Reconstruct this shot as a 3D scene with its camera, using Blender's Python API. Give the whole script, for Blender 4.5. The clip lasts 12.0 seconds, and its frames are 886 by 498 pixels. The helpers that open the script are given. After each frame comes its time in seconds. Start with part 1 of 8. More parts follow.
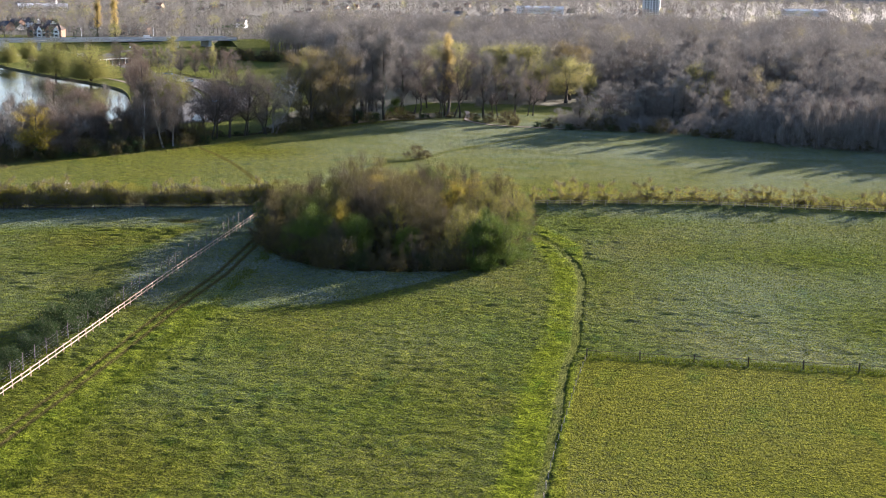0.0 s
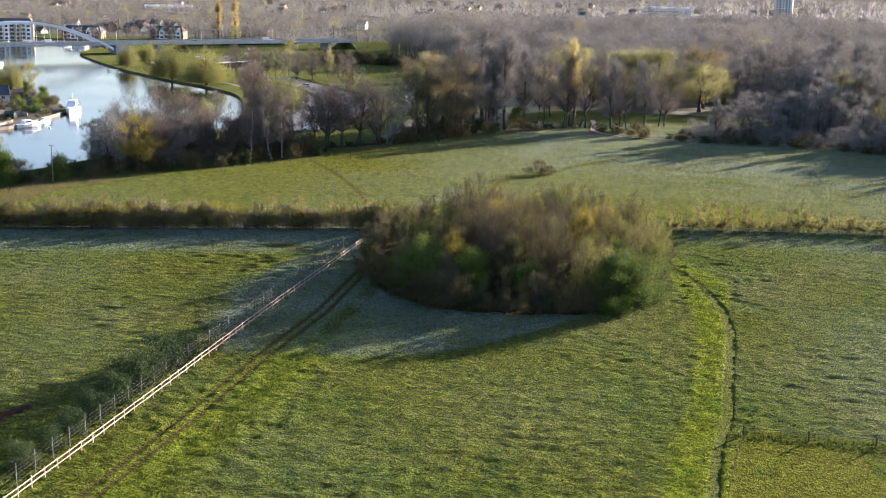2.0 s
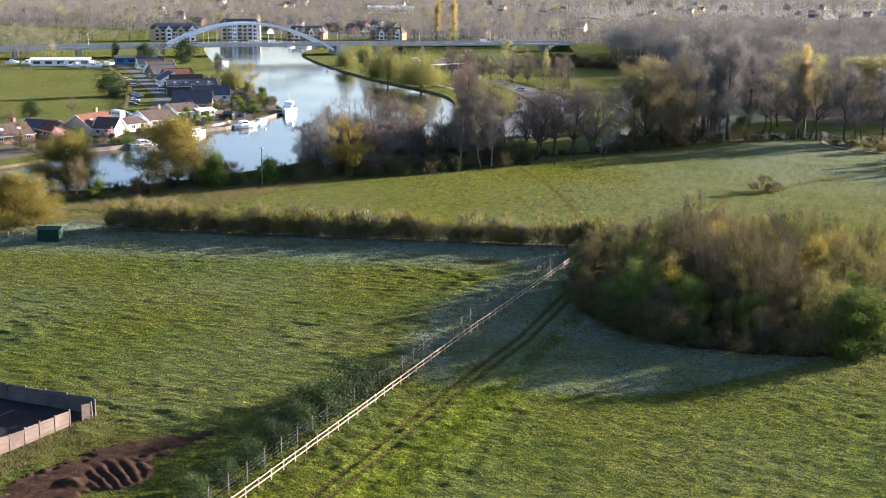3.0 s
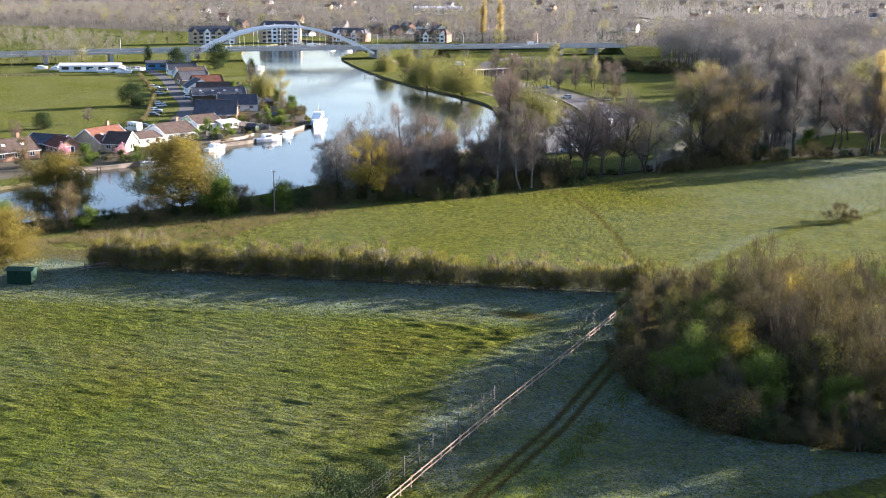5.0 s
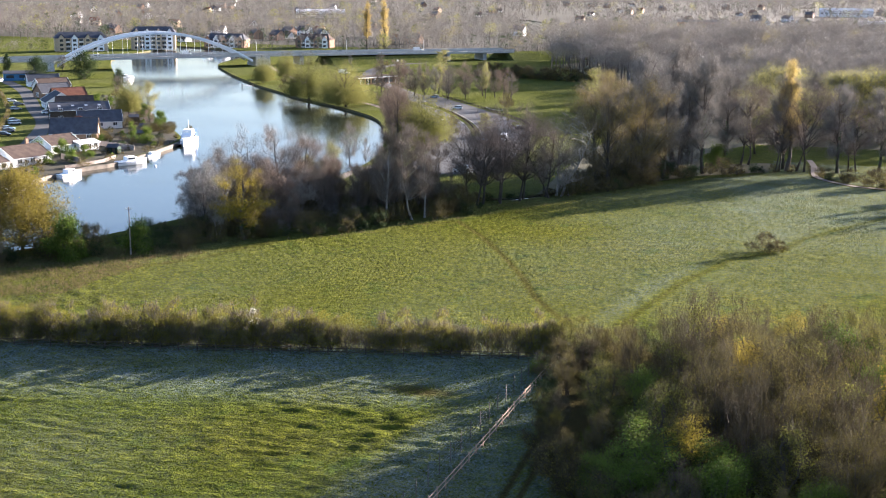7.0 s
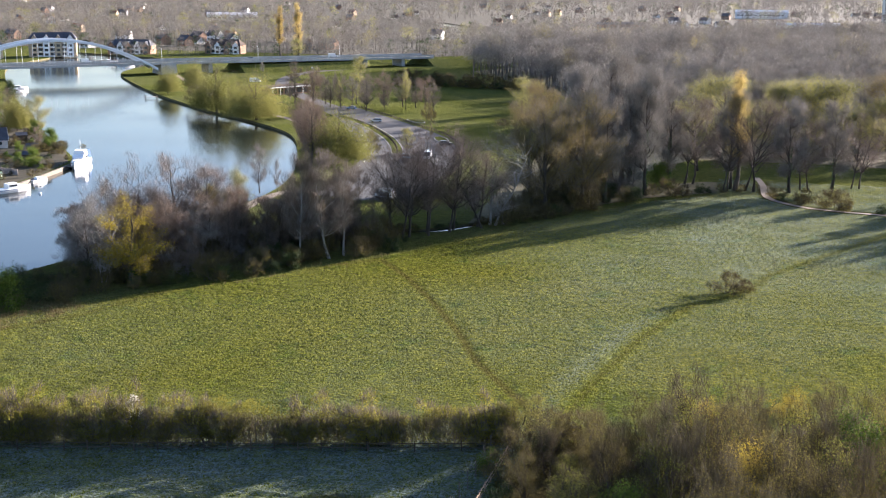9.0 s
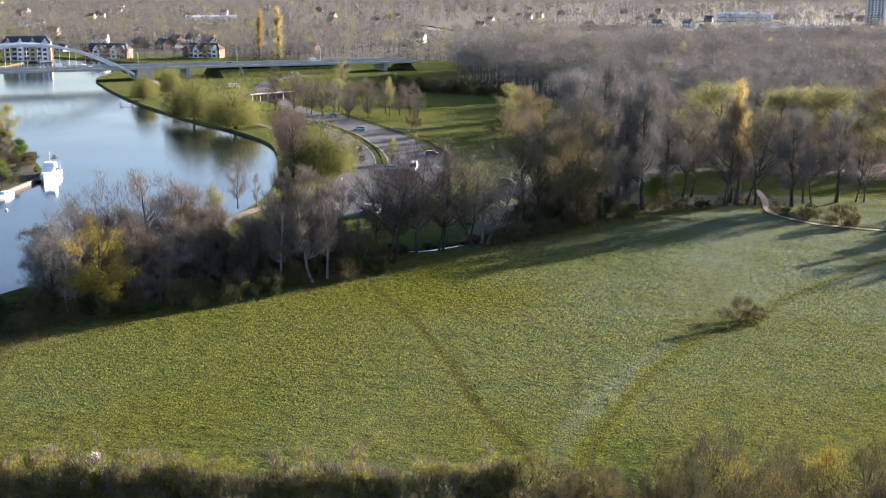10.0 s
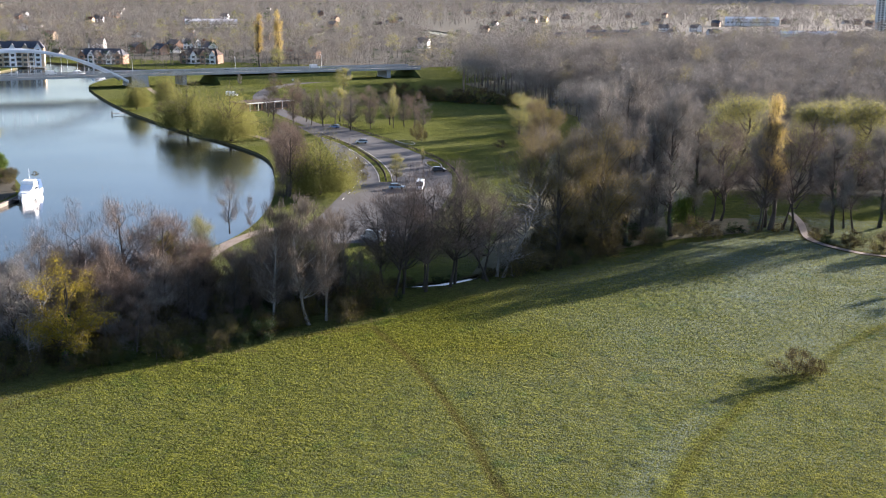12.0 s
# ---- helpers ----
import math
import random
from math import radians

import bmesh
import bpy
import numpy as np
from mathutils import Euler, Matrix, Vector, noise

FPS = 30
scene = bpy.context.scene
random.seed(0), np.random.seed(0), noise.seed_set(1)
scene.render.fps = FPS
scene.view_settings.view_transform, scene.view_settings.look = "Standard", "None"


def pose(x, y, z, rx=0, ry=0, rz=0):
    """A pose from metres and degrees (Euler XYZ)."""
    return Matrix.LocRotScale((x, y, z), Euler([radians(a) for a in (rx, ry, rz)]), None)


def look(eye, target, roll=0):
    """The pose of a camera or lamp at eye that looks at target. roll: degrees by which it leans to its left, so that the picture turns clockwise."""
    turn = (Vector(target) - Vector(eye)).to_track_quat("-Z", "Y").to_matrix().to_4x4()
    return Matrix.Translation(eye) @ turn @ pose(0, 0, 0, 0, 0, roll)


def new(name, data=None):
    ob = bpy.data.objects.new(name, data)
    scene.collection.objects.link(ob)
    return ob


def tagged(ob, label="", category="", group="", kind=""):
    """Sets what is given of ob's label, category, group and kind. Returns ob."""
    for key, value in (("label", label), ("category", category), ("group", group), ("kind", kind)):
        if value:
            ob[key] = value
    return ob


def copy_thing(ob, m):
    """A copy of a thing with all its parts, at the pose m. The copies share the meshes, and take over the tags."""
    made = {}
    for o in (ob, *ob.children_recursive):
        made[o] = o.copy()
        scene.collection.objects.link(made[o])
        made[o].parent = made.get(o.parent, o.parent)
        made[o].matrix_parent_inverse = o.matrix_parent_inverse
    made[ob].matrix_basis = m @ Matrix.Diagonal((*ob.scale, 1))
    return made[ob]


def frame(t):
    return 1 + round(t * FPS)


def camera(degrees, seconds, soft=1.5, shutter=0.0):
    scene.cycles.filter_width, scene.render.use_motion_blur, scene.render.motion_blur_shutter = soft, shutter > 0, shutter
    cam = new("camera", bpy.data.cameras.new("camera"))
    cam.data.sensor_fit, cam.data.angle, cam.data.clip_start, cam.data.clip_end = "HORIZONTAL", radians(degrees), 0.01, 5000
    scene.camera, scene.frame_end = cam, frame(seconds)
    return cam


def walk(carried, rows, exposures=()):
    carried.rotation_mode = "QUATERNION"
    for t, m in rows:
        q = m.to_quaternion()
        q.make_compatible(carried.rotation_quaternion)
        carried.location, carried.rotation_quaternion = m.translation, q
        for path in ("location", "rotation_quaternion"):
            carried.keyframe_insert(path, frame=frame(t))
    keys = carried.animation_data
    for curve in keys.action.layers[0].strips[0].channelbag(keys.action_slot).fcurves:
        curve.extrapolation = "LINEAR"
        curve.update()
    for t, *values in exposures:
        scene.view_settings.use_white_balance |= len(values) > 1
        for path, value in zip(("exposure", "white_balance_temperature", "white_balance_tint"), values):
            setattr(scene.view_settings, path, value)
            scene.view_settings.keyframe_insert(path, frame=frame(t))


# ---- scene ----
cam = camera(39.9, 12.0, soft=1.1)
PATH = [
    (0, (1.23, -0.237, 47.784), (0.991, 1.701, 47.354), 1.0),
    (0.5, (0.118, 5.229, 47.658), (-0.145, 7.165, 47.228), 0.9),
    (1, (-0.731, 11.3, 47.881), (-1.156, 13.205, 47.448), 0.8),
    (1.5, (-1.739, 17.48, 48.067), (-2.168, 19.385, 47.634), 0.8),
    (2, (-3.19, 23.828, 48.235), (-3.619, 25.733, 47.802), 0.8),
    (2.5, (-5.035, 30.341, 48.356), (-5.526, 32.231, 47.922), 0.8),
    (3, (-6.549, 36.703, 48.543), (-7.306, 38.502, 48.107), 0.7),
    (3.2, (-7.197, 39.583, 48.595), (-8.014, 41.355, 48.158), 0.8),
    (5, (-15.453, 67.244, 49.229), (-16.285, 69.009, 48.791), 0.4),
    (5.5, (-18.296, 74.466, 49.446), (-19.129, 76.231, 49.008), 0.4),
    (6, (-21.081, 81.336, 49.793), (-21.849, 83.131, 49.356), 0.4),
    (6.5, (-24.561, 88.439, 50.078), (-25.223, 90.275, 49.642), 0.4),
    (6.7, (-25.804, 91.259, 50.134), (-26.467, 93.095, 49.699), 0.4),
    (8.5, (-36.023, 116.632, 51.058), (-36.688, 118.467, 50.624), 0.3),
    (9, (-38.578, 124.106, 51.104), (-39.116, 125.984, 50.672), 0.3),
    (9.5, (-41.732, 130.907, 51.368), (-42.239, 132.794, 50.938), 0.4),
    (10, (-44.111, 137.435, 51.743), (-44.619, 139.321, 51.314), 0.3),
    (10.5, (-46.294, 143.601, 51.962), (-46.804, 145.486, 51.533), 0.3),
    (11, (-48.389, 149.455, 52.065), (-48.899, 151.34, 51.637), 0.4),
    (11.5, (-50.348, 154.842, 52.119), (-50.858, 156.728, 51.693), 0.4),
    (12, (-52.043, 159.951, 52.194), (-52.554, 161.838, 51.77), 0.4),
]
walk(cam, [(t, look(eye, target, roll)) for t, eye, target, roll in PATH], exposures=[(0, 2.95, 5650, 21), (3, 3.02, 5650, 21), (5, 3.14, 5650, 21), (6.7, 3.14, 5650, 21), (9, 2.96, 5650, 21), (12, 2.76, 5650, 21)])

# ---- light ----
SUN_ELEVATION, SUN_BEARING = 11.5, 33.5   # degrees; bearing from +y towards +x
world = bpy.data.worlds.new("morning_sky")
scene.world = world
world.use_nodes = True
wn = world.node_tree.nodes
sky = wn.new("ShaderNodeTexSky")
sky.sky_type, sky.sun_disc = "NISHITA", False
sky.sun_elevation, sky.sun_rotation = radians(SUN_ELEVATION), radians(SUN_BEARING)
sky.air_density, sky.dust_density, sky.ozone_density = 1.0, 1.7, 2.0
wn["Background"].inputs[1].default_value = 0.052
hazy = wn.new("ShaderNodeHueSaturation")   # morning haze pales the sky
hazy.inputs["Saturation"].default_value = 0.95
world.node_tree.links.new(sky.outputs[0], hazy.inputs["Color"])
world.node_tree.links.new(hazy.outputs[0], wn["Background"].inputs[0])
sun_data = bpy.data.lights.new("sun", "SUN")
sun_data.energy, sun_data.angle, sun_data.color = 5.0, radians(0.6), (1.0, 0.86, 0.66)
sun = new("sun", sun_data)
sun.matrix_world = look((math.sin(radians(SUN_BEARING)) * 300, math.cos(radians(SUN_BEARING)) * 300,
                         math.tan(radians(SUN_ELEVATION)) * 300), (0, 0, 0))


# ---- materials ----
class Nodes:
    """A small shorthand for node trees."""

    def __init__(self, name):
        self.mat = bpy.data.materials.new(name)
        self.mat.use_nodes = True
        self.tree = self.mat.node_tree
        self.bsdf = self.tree.nodes["Principled BSDF"]
        self.out = self.tree.nodes["Material Output"]

    def add(self, kind, **inputs):
        node = self.tree.nodes.new(kind)
        for key, value in inputs.items():
            self.put(node, key, value)
        return node

    def put(self, node, key, value):
        socket = node.inputs[int(key[1:]) if key[0] == "i" and key[1:].isdigit() else key.replace("_", " ")]
        if isinstance(value, bpy.types.NodeSocket):
            self.tree.links.new(value, socket)
        else:
            socket.default_value = value

    def position(self):
        return self.add("ShaderNodeNewGeometry").outputs["Position"]

    def scaled(self, vector, scale, turn=0.0):
        m = self.add("ShaderNodeMapping", Vector=vector, Scale=scale)
        m.inputs["Rotation"].default_value = (0, 0, turn)
        return m.outputs[0]

    def noise(self, vector, scale, detail=3.0, rough=0.55):
        n = self.add("ShaderNodeTexNoise", Vector=vector, Scale=scale, Detail=detail, Roughness=rough)
        return n.outputs[0]

    def ramp(self, fac, stops):
        r = self.add("ShaderNodeValToRGB", Fac=fac)
        els = r.color_ramp.elements
        while len(els) < len(stops):
            els.new(0.5)
        for el, (pos, col) in zip(els, stops):
            el.position, el.color = pos, (*col, 1) if len(col) == 3 else col
        return r.outputs[0]

    def grey(self, fac, a, b):
        m = self.add("ShaderNodeMapRange", i0=fac, i1=a, i2=b)
        return m.outputs[0]

    def mix(self, fac, a, b, blend="MIX"):
        m = self.add("ShaderNodeMix")
        m.data_type, m.blend_type = "RGBA", blend
        for i, v in ((0, fac), (6, a), (7, b)):
            if isinstance(v, bpy.types.NodeSocket):
                self.tree.links.new(v, m.inputs[i])
            elif i == 0:
                m.inputs[i].default_value = v
            else:
                m.inputs[i].default_value = (*v, 1) if len(v) == 3 else v
        return m.outputs[2]

    def math(self, op, a, b=0.0):
        m = self.add("ShaderNodeMath", i0=a, i1=b)
        m.operation = op
        return m.outputs[0]

    def bump(self, height, strength, distance):
        b = self.add("ShaderNodeBump", Height=height, Strength=strength, Distance=distance)
        self.tree.links.new(b.outputs[0], self.bsdf.inputs["Normal"])
        return b.outputs[0]

    def finish(self, colour, rough=0.8, metal=0.0, spec=0.3):
        self.put(self.bsdf, "Base Color", colour if isinstance(colour, bpy.types.NodeSocket) else (*colour, 1))
        self.put(self.bsdf, "Roughness", rough)
        self.put(self.bsdf, "Metallic", metal)
        self.bsdf.inputs["Specular IOR Level"].default_value = spec
        return self.mat

    def thin(self, colour, share):
        """Adds light that passes through leaves."""
        tr = self.add("ShaderNodeBsdfTranslucent", Color=colour)
        m = self.add("ShaderNodeMixShader", Fac=share, i1=self.bsdf.outputs[0], i2=tr.outputs[0])
        self.tree.links.new(m.outputs[0], self.out.inputs[0])


def surface(name, dark, light, scale=1.0, rough=0.8, metal=0.0, bump=0.02, fine=12.0, spec=0.1, per_object=0.0):
    """A worn plain surface: two scales of mottling and a fine relief."""
    n = Nodes(name)
    p = n.position()
    big = n.noise(p, 0.35 * scale, 4)
    small = n.noise(p, fine * scale, 3)
    f = n.math("ADD", n.math("MULTIPLY", big, 0.6), n.math("MULTIPLY", small, 0.4))
    col = n.mix(n.grey(f, 0.3, 0.7), dark, light)
    if per_object:
        r = n.add("ShaderNodeObjectInfo").outputs["Random"]
        v = n.math("ADD", 1 - per_object / 2, n.math("MULTIPLY", r, per_object))
        col = n.mix(1.0, col, n.add("ShaderNodeCombineXYZ", X=v, Y=v, Z=v).outputs[0], "MULTIPLY")
    n.bump(small, 0.5, bump)
    return n.finish(col, rough, metal, spec)


def foliage(name, cols, share=0.4, tree_shift=0.35):
    """Leaves or fine twigs: a colour per leaf, shifted from plant to plant."""
    n = Nodes(name)
    leaf = n.add("ShaderNodeNewGeometry").outputs["Random Per Island"]
    own = n.add("ShaderNodeObjectInfo").outputs["Random"]
    patch = n.noise(n.position(), 0.11, 2)
    f = n.math("ADD", n.math("MULTIPLY", leaf, 0.45), n.math("ADD", n.math("MULTIPLY", own, tree_shift),
               n.math("MULTIPLY", patch, 0.75 - tree_shift)))
    col = n.ramp(f, [(0.25 + 0.5 * i / max(1, len(cols) - 1), c) for i, c in enumerate(cols)])
    n.finish(col, 0.75, 0, 0.05)
    if share:
        n.thin(col, share)
    return n.mat


M = {
    "bark": surface("bark", (0.03, 0.025, 0.02), (0.09, 0.075, 0.06), 1, 0.9, fine=9, bump=0.04, per_object=0.5),
    "bark_pale": surface("bark_pale", (0.11, 0.10, 0.085), (0.30, 0.275, 0.24), 1, 0.85, fine=7, bump=0.03),
    "ivy": foliage("ivy_leaves", [(0.012, 0.03, 0.012), (0.03, 0.06, 0.02), (0.05, 0.09, 0.03)], 0.15),
    "twig_brown": foliage("twigs_brown", [(0.068, 0.056, 0.044), (0.108, 0.090, 0.072), (0.16, 0.136, 0.110)], 0.12),
    "twig_grey": foliage("twigs_grey", [(0.085, 0.077, 0.067), (0.134, 0.122, 0.107), (0.195, 0.180, 0.160)], 0.12),
    "twig_red": foliage("twigs_red", [(0.076, 0.056, 0.042), (0.12, 0.089, 0.067), (0.175, 0.134, 0.102)], 0.12),
    "twig_dark": foliage("twigs_dark", [(0.062, 0.050, 0.042), (0.105, 0.084, 0.070), (0.16, 0.128, 0.106)], 0.12),
    # woodland twigs, paler than the near ones to stand in for haze
    "hazed_brown": foliage("hazed_twigs_brown", [(0.105, 0.092, 0.077), (0.145, 0.129, 0.110), (0.195, 0.175, 0.152)], 0.12, 0.3),
    "hazed_grey": foliage("hazed_twigs_grey", [(0.115, 0.104, 0.089), (0.158, 0.144, 0.125), (0.21, 0.193, 0.170)], 0.12, 0.3),
    "leaf_spring": foliage("leaves_spring", [(0.075, 0.082, 0.017), (0.125, 0.127, 0.025), (0.19, 0.18, 0.038)], 0.4),
    "wood_olive": foliage("wood_leaves_olive", [(0.11, 0.095, 0.045), (0.16, 0.14, 0.065), (0.21, 0.185, 0.09)], 0.5, 0.3),
    "wood_fresh": foliage("wood_leaves_fresh", [(0.125, 0.125, 0.040), (0.19, 0.182, 0.058), (0.26, 0.243, 0.085)], 0.5, 0.3),
    # woodland bark, lightened from the near bark in place of haze
    "hazed_bark": surface("hazed_bark", (0.06, 0.052, 0.043), (0.15, 0.13, 0.108), 1, 0.9, fine=9, bump=0.03),
    "twig_thicket": foliage("twigs_thicket", [(0.028, 0.022, 0.013), (0.054, 0.044, 0.026), (0.098, 0.082, 0.050)], 0.15),
    "leaf_thicket": foliage("leaves_thicket", [(0.055, 0.048, 0.013), (0.098, 0.085, 0.022), (0.165, 0.14, 0.036)], 0.32),
    "leaf_oak": foliage("leaves_oak", [(0.062, 0.053, 0.011), (0.108, 0.090, 0.017), (0.165, 0.135, 0.026)], 0.45),
    "leaf_green": foliage("leaves_green", [(0.028, 0.048, 0.008), (0.055, 0.088, 0.013), (0.10, 0.136, 0.022)], 0.32),
    "leaf_willow": foliage("leaves_willow", [(0.085, 0.09, 0.024), (0.14, 0.14, 0.038), (0.20, 0.19, 0.055)], 0.38),
    "leaf_gold": foliage("leaves_gold", [(0.27, 0.20, 0.06), (0.36, 0.275, 0.09), (0.45, 0.35, 0.125)], 0.45),
    "leaf_bud": foliage("leaves_opening", [(0.085, 0.062, 0.022), (0.135, 0.103, 0.034), (0.20, 0.158, 0.052)], 0.35),
    "leaf_mustard": foliage("leaves_mustard", [(0.12, 0.095, 0.012), (0.20, 0.158, 0.018), (0.28, 0.22, 0.03)], 0.4),
    "leaf_dark": foliage("leaves_dark", [(0.012, 0.022, 0.010), (0.025, 0.042, 0.015), (0.045, 0.065, 0.02)], 0.2),
    "hedge_leaf": foliage("hedge_leaves", [(0.085, 0.082, 0.014), (0.155, 0.142, 0.023), (0.235, 0.208, 0.037)], 0.5),
    "blossom": foliage("blossom_white", [(0.35, 0.34, 0.30), (0.5, 0.48, 0.43), (0.62, 0.6, 0.56)], 0.3),
    "blossom_pink": foliage("blossom_pink", [(0.32, 0.15, 0.17), (0.42, 0.22, 0.25), (0.5, 0.3, 0.33)], 0.3),
    "straw": foliage("straw", [(0.06, 0.05, 0.02), (0.10, 0.08, 0.036), (0.155, 0.12, 0.062)], 0.4),
    "straw_green": foliage("straw_and_grass", [(0.05, 0.065, 0.012), (0.10, 0.095, 0.03), (0.17, 0.135, 0.06)], 0.4),
    "blade": foliage("grass_blades", [(0.026, 0.040, 0.005), (0.052, 0.070, 0.007), (0.088, 0.104, 0.011)], 0.35, 0.0),
    "timber": surface("fence_timber", (0.19, 0.135, 0.095), (0.34, 0.25, 0.18), 2, 0.7, fine=20, per_object=0.3),
    "timber_grey": surface("weathered_timber", (0.16, 0.13, 0.11), (0.33, 0.28, 0.24), 2, 0.85, fine=18, per_object=0.35),
    "timber_dark": surface("dark_timber", (0.03, 0.025, 0.02), (0.08, 0.065, 0.05), 2, 0.85, fine=18, per_object=0.3),
    # dark grey version of the boards: the tall fence's shade put into the colour
    "timber_shaded": surface("shaded_boards", (0.05, 0.045, 0.042), (0.115, 0.10, 0.09), 1.4, 0.85, fine=14, per_object=0.3),
    "mud": surface("churned_mud", (0.010, 0.006, 0.004), (0.050, 0.029, 0.018), 2.2, 0.95, fine=3.2, bump=0.2, spec=0.02),
    "timber_board": surface("weathered_boards", (0.062, 0.047, 0.037), (0.135, 0.104, 0.083), 1.4, 0.85, fine=14, per_object=0.3),
    "tarmac": surface("yard_tarmac", (0.012, 0.012, 0.012), (0.036, 0.031, 0.028), 0.7, 0.9, fine=20, bump=0.01, spec=0.03),
    "wire": surface("wire", (0.12, 0.12, 0.12), (0.22, 0.22, 0.22), 2, 0.5, metal=0.8),
    "asphalt": surface("asphalt", (0.048, 0.047, 0.046), (0.088, 0.085, 0.082), 0.6, 0.85, fine=30, bump=0.01),
    "gravel": surface("gravel_path", (0.13, 0.105, 0.08), (0.23, 0.19, 0.15), 1, 0.9, fine=15),
    "kerb": surface("kerb_stone", (0.28, 0.27, 0.25), (0.42, 0.40, 0.37), 2, 0.85),
    "line_paint": surface("road_paint", (0.55, 0.55, 0.53), (0.75, 0.75, 0.72), 2, 0.7),
    "concrete": surface("concrete", (0.30, 0.29, 0.27), (0.46, 0.45, 0.42), 0.8, 0.85),
    "quay": surface("quay_stone", (0.095, 0.082, 0.066), (0.20, 0.175, 0.145), 1.5, 0.9, spec=0.04),
    "white_paint": surface("white_paint", (0.66, 0.66, 0.64), (0.80, 0.80, 0.78), 0.8, 0.5, bump=0.004),
    "steel_white": surface("painted_steel", (0.60, 0.61, 0.62), (0.74, 0.75, 0.76), 0.3, 0.35, bump=0.004),
    "render": surface("wall_render", (0.55, 0.52, 0.46), (0.72, 0.69, 0.62), 0.8, 0.85),
    "brick": surface("brick_wall", (0.17, 0.10, 0.066), (0.31, 0.20, 0.135), 3, 0.85, fine=10),
    "brick_buff": surface("buff_brick_wall", (0.36, 0.27, 0.17), (0.55, 0.43, 0.29), 3, 0.85, fine=10),
    "roof_red": surface("red_roof_tile", (0.075, 0.034, 0.024), (0.145, 0.068, 0.046), 2, 0.85, fine=8, bump=0.05, spec=0.04),
    "roof_brown": surface("brown_roof_tile", (0.044, 0.033, 0.028), (0.098, 0.074, 0.060), 2, 0.85, fine=8, bump=0.05, spec=0.04),
    "roof_slate": surface("slate_roof", (0.038, 0.040, 0.047), (0.085, 0.088, 0.098), 2, 0.75, fine=8, bump=0.05, spec=0.06),
    "roof_pale": surface("pale_sheet_roof", (0.45, 0.45, 0.44), (0.62, 0.62, 0.60), 0.7, 0.5),
    "green_paint": surface("green_paint", (0.005, 0.02, 0.013), (0.011, 0.034, 0.022), 2, 0.5),
    "rubber": surface("rubber", (0.015, 0.015, 0.015), (0.03, 0.03, 0.03), 4, 0.8),
    "litter": surface("leaf_litter", (0.045, 0.042, 0.02), (0.12, 0.105, 0.055), 1, 0.95, fine=4, bump=0.12),
    "garden_ground": surface("garden_ground", (0.035, 0.032, 0.021), (0.08, 0.07, 0.046), 0.3, 0.95, fine=3, bump=0.1),
    "blue_tarp": surface("blue_sheet", (0.03, 0.10, 0.20), (0.07, 0.18, 0.32), 2, 0.5),
}


def glass_material():
    n = Nodes("window_glass")
    col = n.mix(n.noise(n.position(), 0.6, 2), (0.015, 0.018, 0.02), (0.05, 0.055, 0.06))
    return n.finish(col, 0.06, 0.0, 0.8)


def paint_material(name, col, metal=0.3):
    n = Nodes(name)
    f = n.noise(n.position(), 2.0, 3)
    dark = tuple(c * 0.75 for c in col)
    n.finish(n.mix(f, dark, col), 0.28, metal, 0.5)
    n.bsdf.inputs["Coat Weight"].default_value = 0.6
    return n.mat


M["glass"] = glass_material()
CAR_PAINT = {"black": (0.012, 0.012, 0.014), "silver": (0.42, 0.44, 0.46), "white": (0.75, 0.75, 0.74), "blue": (0.03, 0.08, 0.2),
             "grey": (0.12, 0.125, 0.13), "red": (0.3, 0.02, 0.02), "pale_blue": (0.25, 0.36, 0.46)}
for key, col in CAR_PAINT.items():
    M["car_" + key] = paint_material("car_paint_" + key, col)


def water_material():
    n = Nodes("river_water")
    p = n.position()
    ripple = n.noise(n.scaled(n.scaled(p, (1, 1, 1), radians(-25)), (0.35, 1.3, 1)), 0.9, 5, 0.65)
    swell = n.noise(p, 0.09, 3)
    n.bump(n.math("ADD", n.math("MULTIPLY", ripple, 0.5), swell), 0.22, 0.12)
    gloss = n.ramp(n.noise(n.scaled(p, (1, 2.2, 1), 0.9), 0.018, 3), [(0.35, (0.03, 0.03, 0.03)), (0.7, (0.14, 0.14, 0.14))])
    n.finish((0.012, 0.016, 0.014), gloss, 0.0, 0.5)
    n.bsdf.inputs["IOR"].default_value = 1.33
    return n.mat


